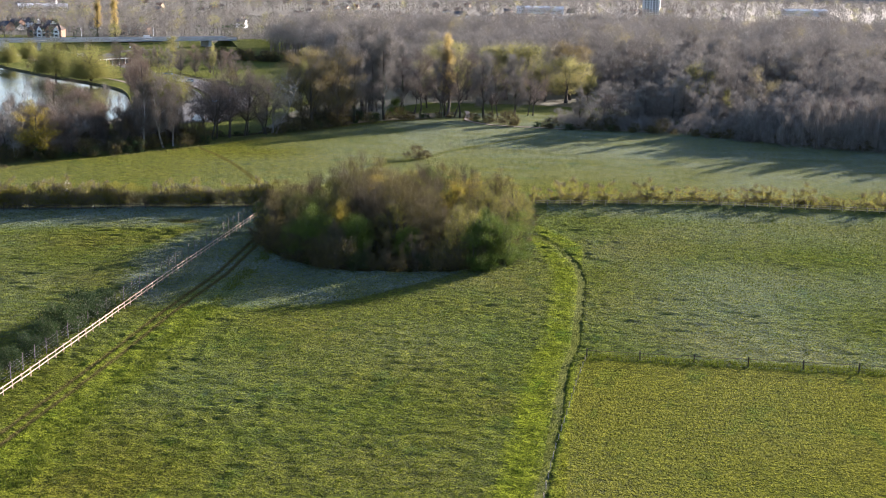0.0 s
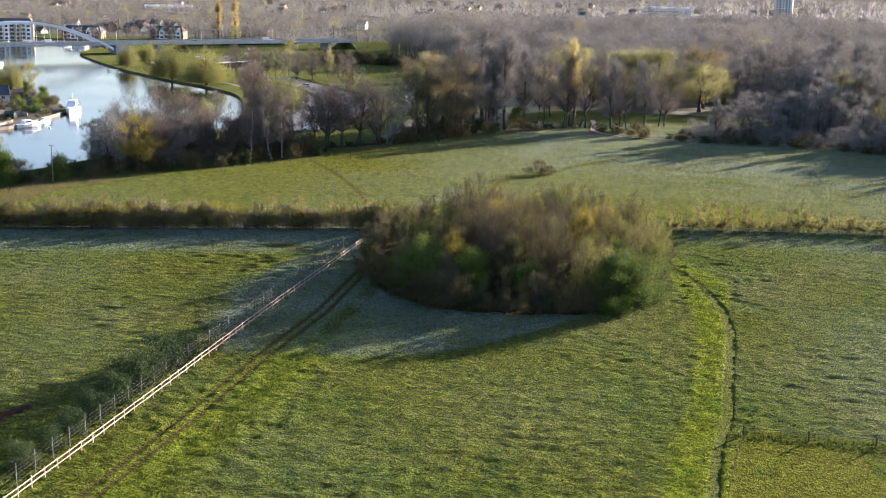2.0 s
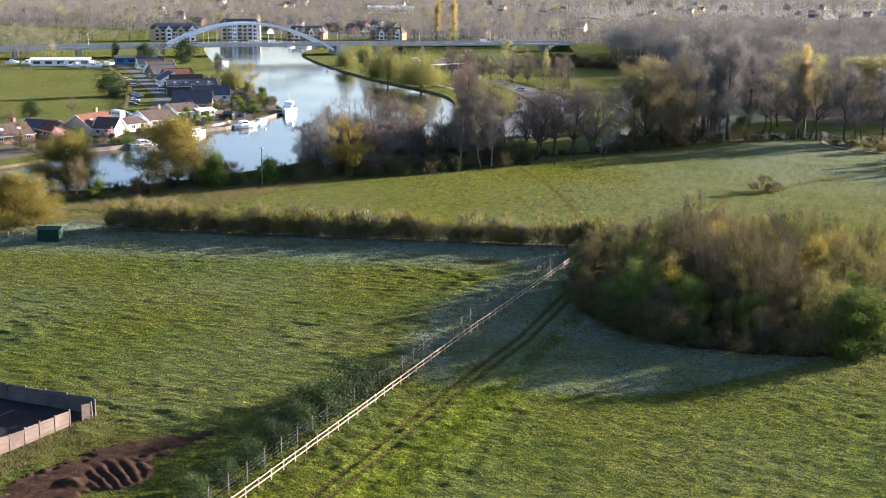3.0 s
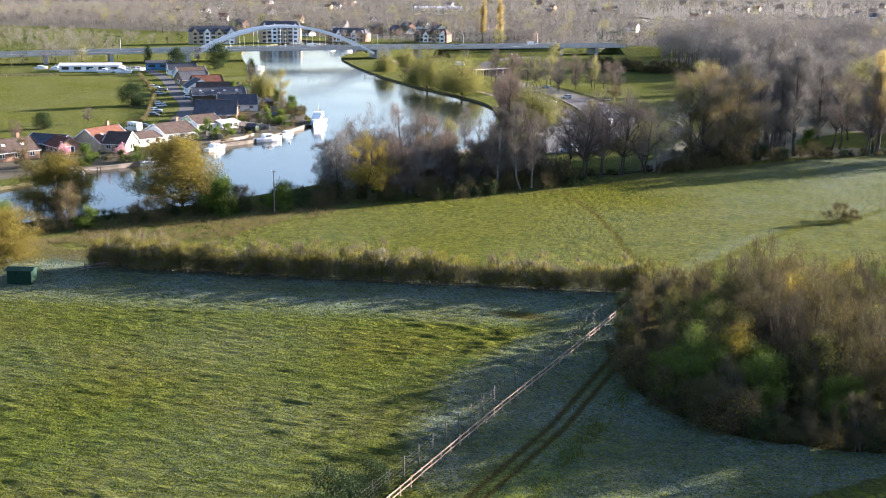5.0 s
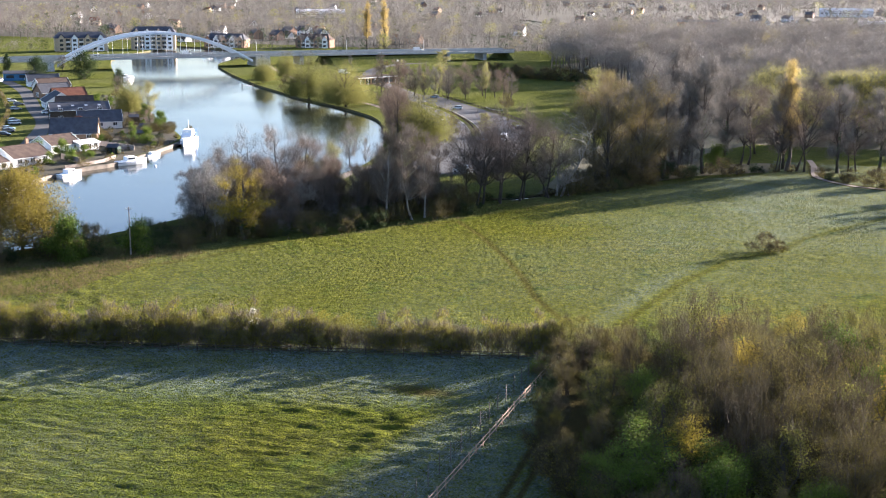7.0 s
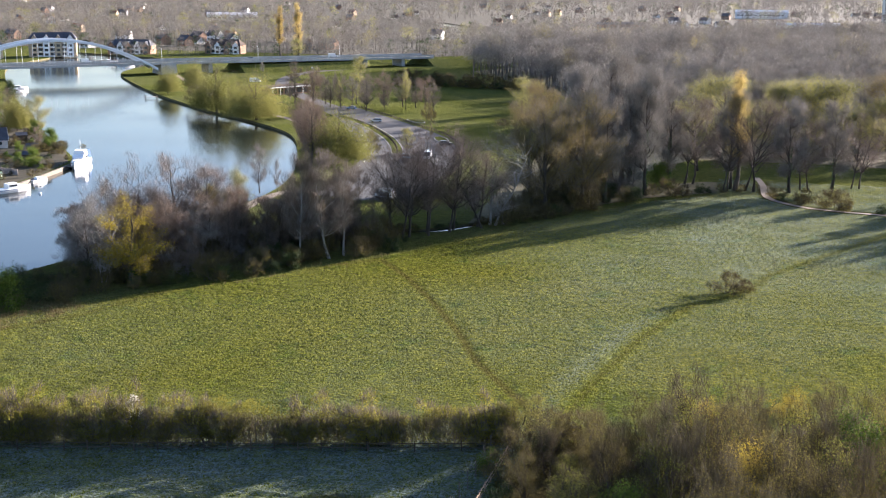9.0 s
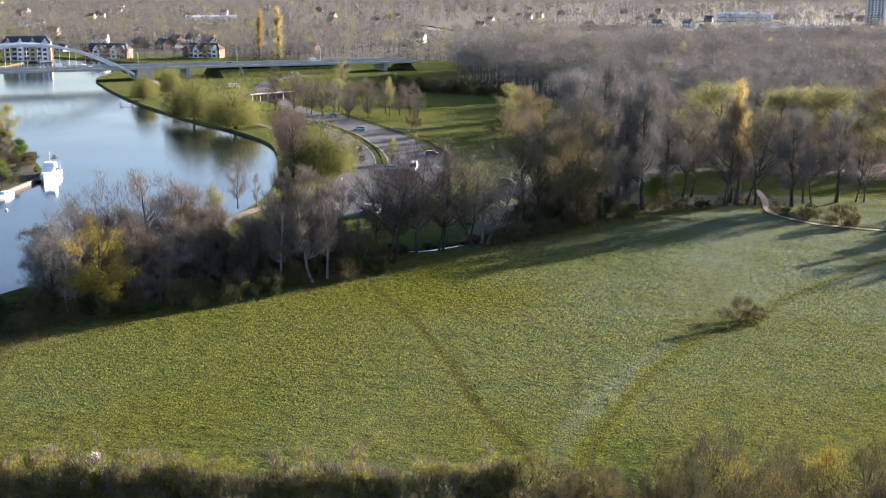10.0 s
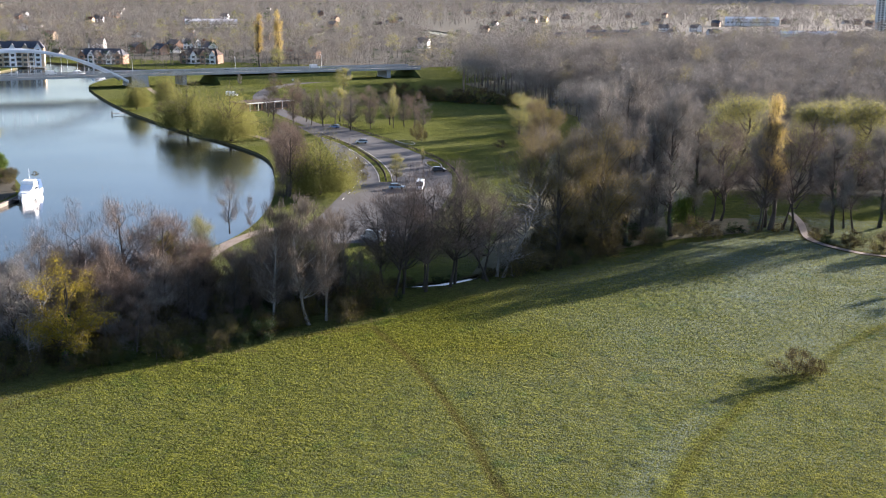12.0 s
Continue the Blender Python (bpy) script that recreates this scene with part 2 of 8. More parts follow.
def meadow_material(name, attributes, rows=False):
    """Grass: mown or tussocky, with worn earth, frosting and painted shade where the ground carries them."""
    n = Nodes(name)
    p = n.position()
    q = n.scaled(n.scaled(p, (1, 1, 1), radians(-10)), (0.42, 1.1, 1)) if rows else n.scaled(p, (0.8, 1.15, 1))
    large = n.noise(p, 0.035, 4)
    mid = n.noise(p, 0.40, 4, 0.6)
    tuft = n.noise(q, 1.05, 3, 0.6)
    fine = n.noise(p, 4.2, 4, 0.7)
    speck = n.noise(n.scaled(p, (1, 0.75, 1)), 3.0, 3, 0.7)
    f = n.math("ADD", n.math("MULTIPLY", mid, 0.25), n.math("ADD", n.math("MULTIPLY", tuft, 0.4), n.math("MULTIPLY", fine, 0.35)))
    # darker in the bump's hollows, brighter on crests: tuft shading put into colour
    grass = n.ramp(f, [(0.38, (0.018, 0.025, 0.004)), (0.49, (0.043, 0.056, 0.005)), (0.61, (0.086, 0.100, 0.009))])
    warm = n.mix(n.grey(large, 0.38, 0.72), grass, n.ramp(f, [(0.38, (0.024, 0.026, 0.004)), (0.61, (0.100, 0.100, 0.010))]))
    # painted light and shade of single tufts: bright tips, dark sides
    sv = n.add("ShaderNodeMapRange", i0=speck, i1=0.34, i2=0.66, i3=0.45, i4=1.62).outputs[0]
    speckle = n.add("ShaderNodeCombineXYZ", X=sv, Y=sv, Z=sv).outputs[0]
    if attributes:
        a = n.add("ShaderNodeAttribute")
        a.attribute_name = "wear_shade"
        sep = n.add("ShaderNodeSeparateColor", Color=a.outputs["Color"])
        dirt, frost_shade, lush = sep.outputs[0], sep.outputs[1], sep.outputs[2]
        short = a.outputs["Alpha"]
        warm = n.mix(lush, warm, n.ramp(f, [(0.39, (0.034, 0.048, 0.004)), (0.60, (0.118, 0.140, 0.009))]))
        # short grass; on the far meadow its paler ramp also stands in for haze
        warm = n.mix(short, warm, n.ramp(f, [(0.36, (0.048, 0.050, 0.006)), (0.62, (0.118, 0.114, 0.012))]))
        warm = n.mix(0.85, warm, speckle, "MULTIPLY")
        patchy = n.noise(n.scaled(p, (1, 0.6, 1)), 0.16, 4, 0.7)
        warm = n.mix(n.grey(patchy, 0.56, 0.68), warm, n.mix(1.0, warm, (0.62, 0.80, 0.8), "MULTIPLY"))
        # blue-grey of frosting, painted shade and tuft hollows, all in one mix
        rime_shade = n.math("MULTIPLY", frost_shade, n.math("ADD", n.math("MULTIPLY", n.grey(fine, 0.35, 0.62), 0.55), n.math("MULTIPLY", n.grey(speck, 0.56, 0.36), 0.75)))
        warm = n.mix(rime_shade, warm, (0.20, 0.245, 0.25))
        warm = n.mix(n.math("MULTIPLY", dirt, n.grey(mid, 0.15, 0.45)), warm,
                     n.ramp(fine, [(0.3, (0.022, 0.018, 0.008)), (0.7, (0.072, 0.056, 0.026))]))
        rough = n.math("SUBTRACT", 1.0, n.math("MULTIPLY", short, 0.75))
    else:
        rough = 0.6
        warm = n.mix(0.6, warm, n.ramp(f, [(0.36, (0.045, 0.052, 0.012)), (0.62, (0.120, 0.124, 0.030))]))
        warm = n.mix(n.math("MULTIPLY", n.grey(large, 0.3, 0.7), n.math("MULTIPLY", n.grey(fine, 0.35, 0.62), 0.14)), warm, (0.20, 0.245, 0.24))
    height = n.math("ADD", n.math("MULTIPLY", n.math("MULTIPLY", tuft, 1.3), rough), n.math("ADD", n.math("MULTIPLY", fine, 0.6), n.math("ADD", n.math("MULTIPLY", speck, 0.55), n.math("MULTIPLY", mid, 0.2))))
    n.bump(height, 1.0, 0.7)
    return n.finish(warm, 0.95, 0.0, 0.0)


M["water"] = water_material()
M["field"] = meadow_material("field_grass", True)
M["field_rows"] = meadow_material("field_grass_in_rows", True, True)
M["ground"] = meadow_material("ground_grass", False)


# ---- mesh helpers ----
class Soup:
    """Vertices and faces gathered as arrays."""

    def __init__(self):
        self.v, self.f, self.n = [], [], 0

    def add(self, verts, faces):
        verts = np.asarray(verts, float).reshape(-1, 3)
        faces = np.asarray(faces, int)
        self.v.append(verts)
        self.f.append(faces + self.n)
        self.n += len(verts)
        return self

    def mesh(self, name, material=None, smooth=False):
        me = bpy.data.meshes.new(name)
        if self.n == 0:
            return me
        v = np.concatenate(self.v)
        sizes = np.concatenate([np.full(len(f), f.shape[1]) for f in self.f])
        loops = np.concatenate([f.ravel() for f in self.f])
        me.vertices.add(len(v))
        me.vertices.foreach_set("co", v.ravel())
        me.loops.add(len(loops))
        me.loops.foreach_set("vertex_index", loops)
        me.polygons.add(len(sizes))
        me.polygons.foreach_set("loop_start", np.concatenate([[0], np.cumsum(sizes)[:-1]]))
        me.polygons.foreach_set("use_smooth", np.full(len(sizes), smooth))
        me.update(calc_edges=True)
        me.validate()
        if material:
            me.materials.append(material)
        return me


BOX_F = [(0, 3, 2, 1), (4, 5, 6, 7), (0, 1, 5, 4), (1, 2, 6, 5), (2, 3, 7, 6), (3, 0, 4, 7)]


def box(s, c, size, turn=0.0, taper=1.0):
    """A box of that size about c, turned in degrees; taper shrinks its top."""
    hx, hy, hz = (d / 2 for d in size)
    co, si = math.cos(radians(turn)), math.sin(radians(turn))
    v = []
    for z, k in ((-hz, 1), (hz, taper)):
        for x, y in ((-hx, -hy), (hx, -hy), (hx, hy), (-hx, hy)):
            v.append((c[0] + (x * co - y * si) * k, c[1] + (x * si + y * co) * k, c[2] + z))
    return s.add(v, BOX_F)


def beam(s, a, b, w, h):
    """A squared beam from a to b."""
    a, b = np.array(a, float), np.array(b, float)
    d = (b - a) / np.linalg.norm(b - a)
    side = np.cross(d, (0, 0, 1.0))
    side = side / np.linalg.norm(side) if np.linalg.norm(side) > 1e-6 else np.array((1.0, 0, 0))
    up = np.cross(side, d)
    v = [e + side * w / 2 * i + up * h / 2 * j for e in (a, b) for i, j in ((-1, -1), (1, -1), (1, 1), (-1, 1))]
    return s.add(v, BOX_F)


def tube(s, pts, radii, sides=6, cap=True):
    """A round tapered limb through the points."""
    pts = np.asarray(pts, float)
    d = np.gradient(pts, axis=0)
    d /= np.linalg.norm(d, axis=1)[:, None] + 1e-9
    ref = np.where(np.abs(d[:, 2:3]) > 0.9, [[1.0, 0, 0]], [[0, 0, 1.0]])
    u = np.cross(d, ref)
    u /= np.linalg.norm(u, axis=1)[:, None] + 1e-9
    w = np.cross(d, u)
    a = np.arange(sides) * 2 * np.pi / sides
    ring = (u[:, None, :] * np.cos(a)[None, :, None] + w[:, None, :] * np.sin(a)[None, :, None]) * np.asarray(radii)[:, None, None]
    v = (pts[:, None, :] + ring).reshape(-1, 3)
    f = []
    for i in range(len(pts) - 1):
        for j in range(sides):
            k = (j + 1) % sides
            f.append((i * sides + j, i * sides + k, (i + 1) * sides + k, (i + 1) * sides + j))
    s.add(v, f)
    if cap:
        top = (len(pts) - 1) * sides
        tri = [(0, i + 1, i) for i in range(1, sides - 1)] + [(top, top + i, top + i + 1) for i in range(1, sides - 1)]
        s.f.append(np.array(tri) + s.n - len(v))
    return s


def prism(s, loop, z0, z1):
    """An upright slab on a plan outline (convex or nearly so)."""
    n = len(loop)
    v = [(x, y, z0) for x, y in loop] + [(x, y, z1) for x, y in loop]
    s.add(v, [(i, (i + 1) % n, n + (i + 1) % n, n + i) for i in range(n)])
    s.f.append(np.array([[n + i for i in range(n)]]) + s.n - 2 * n)
    return s


def part(name, s, material, parent=None, label="", smooth=False):
    """One mesh object under a thing or a part."""
    me = s if isinstance(s, bpy.types.Mesh) else s.mesh(name, material, smooth)
    ob = new(name, me)
    if parent:
        ob.parent = parent
    if label:
        tagged(ob, label)
    return ob


def thing(name, at, label, category, group="", kind=""):
    """An empty at a thing's base; its parts are built about the origin."""
    ob = new(name)
    ob.empty_display_size = 0.3
    ob.matrix_basis = at
    return tagged(ob, label, category, group, kind)


def flat(name, loops, z, material, label, category="ground"):
    """A level sheet from outlines, holes allowed."""
    bm = bmesh.new()
    edges = []
    for loop in loops:
        vs = [bm.verts.new((x, y, z)) for x, y in loop]
        edges += [bm.edges.new((vs[i], vs[(i + 1) % len(vs)])) for i in range(len(vs))]
    bmesh.ops.triangle_fill(bm, use_beauty=True, use_dissolve=False, edges=edges)
    for f in bm.faces:
        if f.normal.z < 0:
            f.normal_flip()
    for f in bm.faces:
        f.smooth = False
    me = bpy.data.meshes.new(name)
    bm.to_mesh(me)
    bm.free()
    me.materials.append(material)
    return tagged(new(name, me), label, category, kind="structure")


def curve(pts, step=4.0):
    """A smooth line through plan points, evenly stepped."""
    p = np.asarray(pts, float)
    q = np.vstack([2 * p[0] - p[1], p, 2 * p[-1] - p[-2]])
    out = []
    for i in range(1, len(q) - 2):
        n = max(2, int(np.linalg.norm(q[i + 1] - q[i]) / step))
        for k in range(n):
            t = k / n
            out.append(0.5 * (2 * q[i] + (q[i + 1] - q[i - 1]) * t + (2 * q[i - 1] - 5 * q[i] + 4 * q[i + 1] - q[i + 2]) * t * t
                              + (3 * q[i] - q[i - 1] - 3 * q[i + 1] + q[i + 2]) * t ** 3))
    out.append(p[-1])
    return np.array(out)


def ribbon(name, pts, width, z, material, label, category="path", step=3.0):
    c = curve(pts, step)
    d = np.gradient(c, axis=0)
    d /= np.linalg.norm(d, axis=1)[:, None]
    nrm = np.stack([-d[:, 1], d[:, 0]], 1) * width / 2
    v = np.concatenate([np.c_[c + nrm, np.full(len(c), z)], np.c_[c - nrm, np.full(len(c), z)]])
    n = len(c)
    s = Soup().add(v, [(i + n, i + n + 1, i + 1, i) for i in range(n - 1)])
    return tagged(part(name, s, material), label, category, kind="structure")


def lattice_noise(x, y, scale, seed):
    """Smooth value noise over the plan, 0 to 1."""
    table = np.random.RandomState(seed).rand(256, 256)
    x, y = np.asarray(x) / scale, np.asarray(y) / scale
    xi, yi = np.floor(x).astype(int), np.floor(y).astype(int)
    fx, fy = x - xi, y - yi
    fx, fy = fx * fx * (3 - 2 * fx), fy * fy * (3 - 2 * fy)
    g = lambda i, j: table[(xi + i) % 256, (yi + j) % 256]
    return (g(0, 0) * (1 - fx) + g(1, 0) * fx) * (1 - fy) + (g(0, 1) * (1 - fx) + g(1, 1) * fx) * fy


def line_distance(x, y, pts):
    best = np.full(x.shape, 1e9)
    for (ax, ay), (bx, by) in zip(pts[:-1], pts[1:]):
        dx, dy = bx - ax, by - ay
        t = np.clip(((x - ax) * dx + (y - ay) * dy) / (dx * dx + dy * dy), 0, 1)
        best = np.minimum(best, np.hypot(x - ax - t * dx, y - ay - t * dy))
    return best


def inside(x, y, loop):
    x, y = np.asarray(x, float), np.asarray(y, float)
    hit = np.zeros(x.shape, bool)
    for (ax, ay), (bx, by) in zip(loop, loop[1:] + loop[:1]):
        cross = ((ay > y) != (by > y)) & (x < (bx - ax) * (y - ay) / (by - ay + 1e-12) + ax)
        hit ^= cross
    return hit


# ---- ground and river ----
RIVER_EAST = [(-240, 120), (-212, 215), (-196, 247), (-183, 267), (-173, 290), (-167, 312), (-162, 345), (-160, 378), (-161, 400),
              (-167, 425), (-178, 455), (-201, 503), (-231, 536), (-255, 557), (-289, 591), (-321, 626), (-366, 682), (-395, 725),
              (-411, 780), (-425, 840)]
RIVER_WEST = [(-520, 880), (-490, 770), (-464, 718), (-383, 608), (-322, 532), (-277, 476), (-245, 440), (-233, 423), (-229, 405),
              (-225, 377), (-228, 360), (-226, 327), (-233, 305), (-229, 285), (-240, 240), (-262, 190), (-300, 120)]
EAST, WEST = [tuple(p) for p in curve(RIVER_EAST, 6)], [tuple(p) for p in curve(RIVER_WEST, 6)]
RIVER = EAST + WEST
POND = [(-116, 358.5), (-111, 360.3), (-106.5, 363), (-102.5, 369), (-99, 376), (-100.5, 377.6), (-105, 370.6), (-109, 365.6), (-113, 362.6), (-117, 361)]
FAR_WATER = [(-352, 1245), (-330, 1330), (-352, 1385), (-450, 1560), (-468, 1560), (-372, 1360)]
ground = flat("ground", [[(-4000, -900), (3000, -900), (3000, 4600), (-4000, 4600)], RIVER, POND, FAR_WATER], 0.0, M["ground"],
              "wide flat grassy floodplain reaching the horizon")
WATER_Z = -0.8
for loop, what in ((RIVER, "broad calm river with silvery reflections"), (POND, "small dark stream under the trees"),
                   (FAR_WATER, "distant bend of the river glinting")):
    flat("water", [loop], WATER_Z if loop is not POND else -0.35, M["water"], what, "water")
    s = Soup()
    n = len(loop)
    s.add([(x, y, 0) for x, y in loop] + [(x, y, -1.6) for x, y in loop], [(i, (i + 1) % n, n + (i + 1) % n, n + i) for i in range(n)])
    tagged(part("river_bank", s, M["litter"]), "earth river bank at the water's edge", "bank", kind="structure")

FIELD_EDGE = [(-198, 200), (-185, 237), (-176, 250), (-169, 266), (-154, 280), (-142, 297), (-126, 313), (-118, 328), (-110, 337), (-100, 356), (-90, 374),
              (-80, 394), (-70, 410), (-56, 424), (-43, 430), (-35, 416), (-8, 403), (26, 400), (58, 387), (87, 372), (112, 352)]
TRACK = [(-12, 236), (-9.7, 231.5), (-5, 222), (-1, 206.4), (0.1, 194.3), (-0.1, 170.4), (-0.2, 159), (-1.3, 148.8), (-1.7, 130), (-2.2, 113.7), (-3, 95)]
WHEEL = [(-62, 246), (-60.5, 222), (-58.6, 189), (-59.2, 165), (-58.9, 143), (-59, 126.6), (-59.4, 95)]
DIAGONAL = [(-110.3, 333.6), (-101, 321), (-91.7, 305.6), (-84.7, 292.8), (-78.2, 279.1), (-70.1, 266.6), (-66, 261), (-64, 256), (-62, 246)]
SECOND = [(-63, 256), (-61.2, 275), (-58, 296), (-52.4, 317), (-47.7, 324), (-43.5, 331.5), (-41, 341.5), (-35, 354), (-18.7, 385)]
RING = [(-150, 272), (-142.6, 284), (-136, 307), (-123, 323.4), (-110.3, 333.6)]
GRAVEL = [(-47, 455), (-45, 443), (-43.2, 424), (-36, 414.4), (-29, 411), (-10, 408), (30, 408)]
PADDOCK_X, PADDOCK_Y = 0.6, 152.6
HEDGE_LEFT = [(-156, 226), (-131, 232.5), (-104, 240), (-78, 247.5), (-66, 251)]
HEDGE_RIGHT = [(-12, 266), (8, 270), (33, 273.5), (65, 272), (112, 268)]


def build_field():
    xs = np.concatenate([np.arange(-176, -70, 0.7), np.arange(-70, -50, 0.34), np.arange(-50, -7, 0.6), np.arange(-7, 3, 0.34), np.arange(3, 96, 0.65)])
    ys = np.concatenate([np.arange(92, 262, 0.42), np.arange(262, 452, 0.75)])
    X, Y = np.meshgrid(xs, ys)
    ex, ey = zip(*FIELD_EDGE)
    left = np.interp(Y, ey[:14], ex[:14], left=-400)
    left_field = inside(X, Y, [(-67, 95), (-67, 249), (-160, 226), (-200, 200), (-200, 95)])
    paddock = (X > PADDOCK_X + (Y - 153) * 0.045) & (Y < PADDOCK_Y)
    ang = radians(10)
    u, v = X * math.cos(ang) + Y * math.sin(ang), -X * math.sin(ang) + Y * math.cos(ang)
    wob = lattice_noise(X, Y, 14, 5) * 5
    ridges = lattice_noise(u / 2.6, v + wob * 0.3, 0.72, 1) * 0.6 + lattice_noise(u / 2.2, v, 0.55, 8) * 0.4
    tuss = lattice_noise(X / 1.15, Y, 1.25, 2) * 0.55 + lattice_noise(X / 1.1, Y, 0.8, 3) * 0.45
    broad = lattice_noise(X, Y, 18, 4)
    rough = np.where(left_field, ridges, tuss)
    amp = np.where(left_field, 0.50, 0.42) * (0.5 + 1.0 * broad)
    amp = np.where(paddock, 0.10, amp)
    amp = np.where(Y > 258, 0.34 * (0.4 + broad), amp)
    Z = 0.05 + amp * np.clip(rough - 0.38, 0, 1)
    track, wheel = line_distance(X, Y, TRACK), line_distance(X, Y, WHEEL)
    diag, second, ring = line_distance(X, Y, DIAGONAL), line_distance(X, Y, SECOND), line_distance(X, Y, RING)
    dirt = np.maximum.reduce([np.clip(1.25 - track / 0.45, 0, 1) * 0.25 * np.clip((232 - Y) / 20, 0, 1),
                              np.clip(1.25 - np.abs(wheel - 0.8) / 0.42, 0, 1) * 0.95,
                              np.clip(1.3 - diag / 0.62, 0, 1) * 0.7, np.clip(1.2 - second / 0.9, 0, 1) * 0.32,
                              np.clip(1.1 - ring / 1.5, 0, 1) * 0.3])
    mud = np.clip(1.25 - np.hypot((X + 82.5) / 6.5, (Y - 130) / 11) + 0.5 * (lattice_noise(X, Y, 4, 21) - 0.5), 0, 1)
    patch = np.clip(1.3 - np.hypot((X + 79) / 5.0, (Y - 230) / 2.2), 0, 1)
    dirt = np.maximum.reduce([dirt, mud, patch * 0.8])
    # trodden ground beside the fenced paddock and under the copse
    edge_line = np.clip(1 - np.abs(Y - PADDOCK_Y - 2.2 + lattice_noise(X, Y, 6, 9) * 1.5) / 1.1, 0, 1) * (X > 1)
    dirt = np.maximum(dirt, edge_line * 0.5)
    gravel = line_distance(X, Y, GRAVEL)
    dirt = np.maximum(dirt, np.clip(1.6 - gravel / 1.4, 0, 1))
    yard = inside(X, Y, [(-134, 141.5), (-113, 141.5), (-92.5, 141.5), (-92.4, 139), (-93.4, 127), (-95.5, 116), (-134, 116)])
    Z = np.where(yard, 0.05, Z)
    under = inside(X, Y, COPSE)
    dirt = np.maximum(dirt, under * 0.9)
    Z = Z * (1 - 0.8 * np.clip(dirt * 1.5, 0, 1)) - 0.42 * np.clip(1.25 - track / 0.5, 0, 1) * (Y < 235)
    lush = np.clip(1.5 - np.abs(X + 56) / 4.5, 0, 1) * 0.65 * np.clip((195 - Y) / 25, 0, 1)
    lush = np.maximum(lush, np.clip(1.5 - np.abs(track - 2.6) / 1.9, 0, 1) * 0.95 * (X < 0))
    lush = np.maximum(lush, np.clip(1.4 - second / 1.5, 0, 1) * 0.45)
    lush *= 0.6 + 0.8 * lattice_noise(X, Y, 3, 11)
    # far right frosting, strengthened to stand in for haze and bluish shade
    frost_shade = np.clip((Y - 272) / 70, 0, 1) * np.clip((X + 95 + (Y - 300) * 0.1) / 60, 0, 1) * 0.28
    frost_shade = np.maximum(frost_shade, np.clip((Y - 338 + 0.35 * (X + 60)) / 30, 0, 1) * np.clip((X + 92) / 30, 0, 1) * 0.34)
    # bluish shade tint painted where the two hedges' shadows fall, besides frosting
    frost_shade = np.maximum(frost_shade, np.clip(1.6 - np.abs(Y - (238 + 0.28 * (X + 84))) / 11, 0, 1) * (X < -64) * 0.42)
    frost_shade = np.maximum(frost_shade, np.clip(1 - np.abs(Y - 260) / 10, 0, 1) * (X > -8) * 0.25)
    beside = line_distance(X, Y, [(q[0] - 3.2, q[1] + 1.0) for q in SECOND[:5]])
    frost_shade = np.maximum(frost_shade, np.clip(1.2 - beside / 2.6, 0, 1) * 0.17)
    frost_shade *= 0.45 + 0.9 * lattice_noise(X, Y * 1.7, 9, 12)
    # bluish shade and frosting painted in the shape of the copse's cast shadow
    copse_shade = np.zeros(X.shape)
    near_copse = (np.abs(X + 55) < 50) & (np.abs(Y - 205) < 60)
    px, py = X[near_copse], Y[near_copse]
    copse_shade[near_copse] = np.max([inside(px + 0.552 * d, py + 0.834 * d, COPSE) * np.clip((copse_height(px + 0.552 * d, py + 0.834 * d) - 0.203 * d) / 1.2, 0, 1)
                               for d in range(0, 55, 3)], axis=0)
    frost_shade = np.maximum(frost_shade, copse_shade * 0.36 * (0.4 + 0.9 * lattice_noise(X, Y, 5, 15)))
    # light frosting all over, more on the right to pale it like mist
    frost_shade += np.where(paddock, 0.04, np.interp(Y, [100, 180, 300], [0.035, 0.11, 0.10]) + 0.08 * np.clip(X / 30, 0, 1)) * (0.3 + 1.4 * lattice_noise(X, Y, 22, 14))
    frost_shade = np.clip(frost_shade, 0, 1) * (1 - dirt) * (1 - 0.7 * np.clip(lush, 0, 1))
    Z += lush * 0.07 * lattice_noise(X, Y, 0.9, 13)
    rim = np.minimum.reduce([X - xs[0], xs[-1] - X, Y - ys[0], ys[-1] - Y, X - left + 2])
    Z = np.where(rim < 3, Z * np.clip(rim / 3, 0, 1) - 0.08 * (1 - np.clip(rim / 3, 0, 1)), Z)
    keep = (X > left - 3)
    idx = np.arange(X.size).reshape(X.shape)
    quad = np.stack([idx[:-1, :-1], idx[:-1, 1:], idx[1:, 1:], idx[1:, :-1]], -1).reshape(-1, 4)
    quad = quad[keep.ravel()[quad].all(1)]
    used = np.unique(quad)
    remap = np.full(X.size, -1)
    remap[used] = np.arange(len(used))
    s = Soup().add(np.stack([X, Y, Z], -1).reshape(-1, 3)[used], remap[quad])
    me = s.mesh("meadow", M["field"], smooth=True)
    me.materials.append(M["field_rows"])
    me.polygons.foreach_set("material_index", left_field.ravel()[used][remap[quad][:, 0]].astype(np.int32))
    layer = me.attributes.new("wear_shade", "FLOAT_COLOR", "POINT")
    # alpha: mown paddock, plus far meadow paled for shorter grass and sunlit haze
    rgba = np.stack([np.clip(dirt, 0, 1), frost_shade, np.clip(lush, 0, 1), np.maximum(paddock * 0.55, np.clip((Y - 250 - 0.25 * (X + 84)) / 12, 0, 1) * 0.5 * (X < -60) + np.clip((Y - 268) / 12, 0, 1) * 0.6 * (X >= -60))], -1).reshape(-1, 4)[used]
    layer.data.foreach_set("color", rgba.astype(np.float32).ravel())
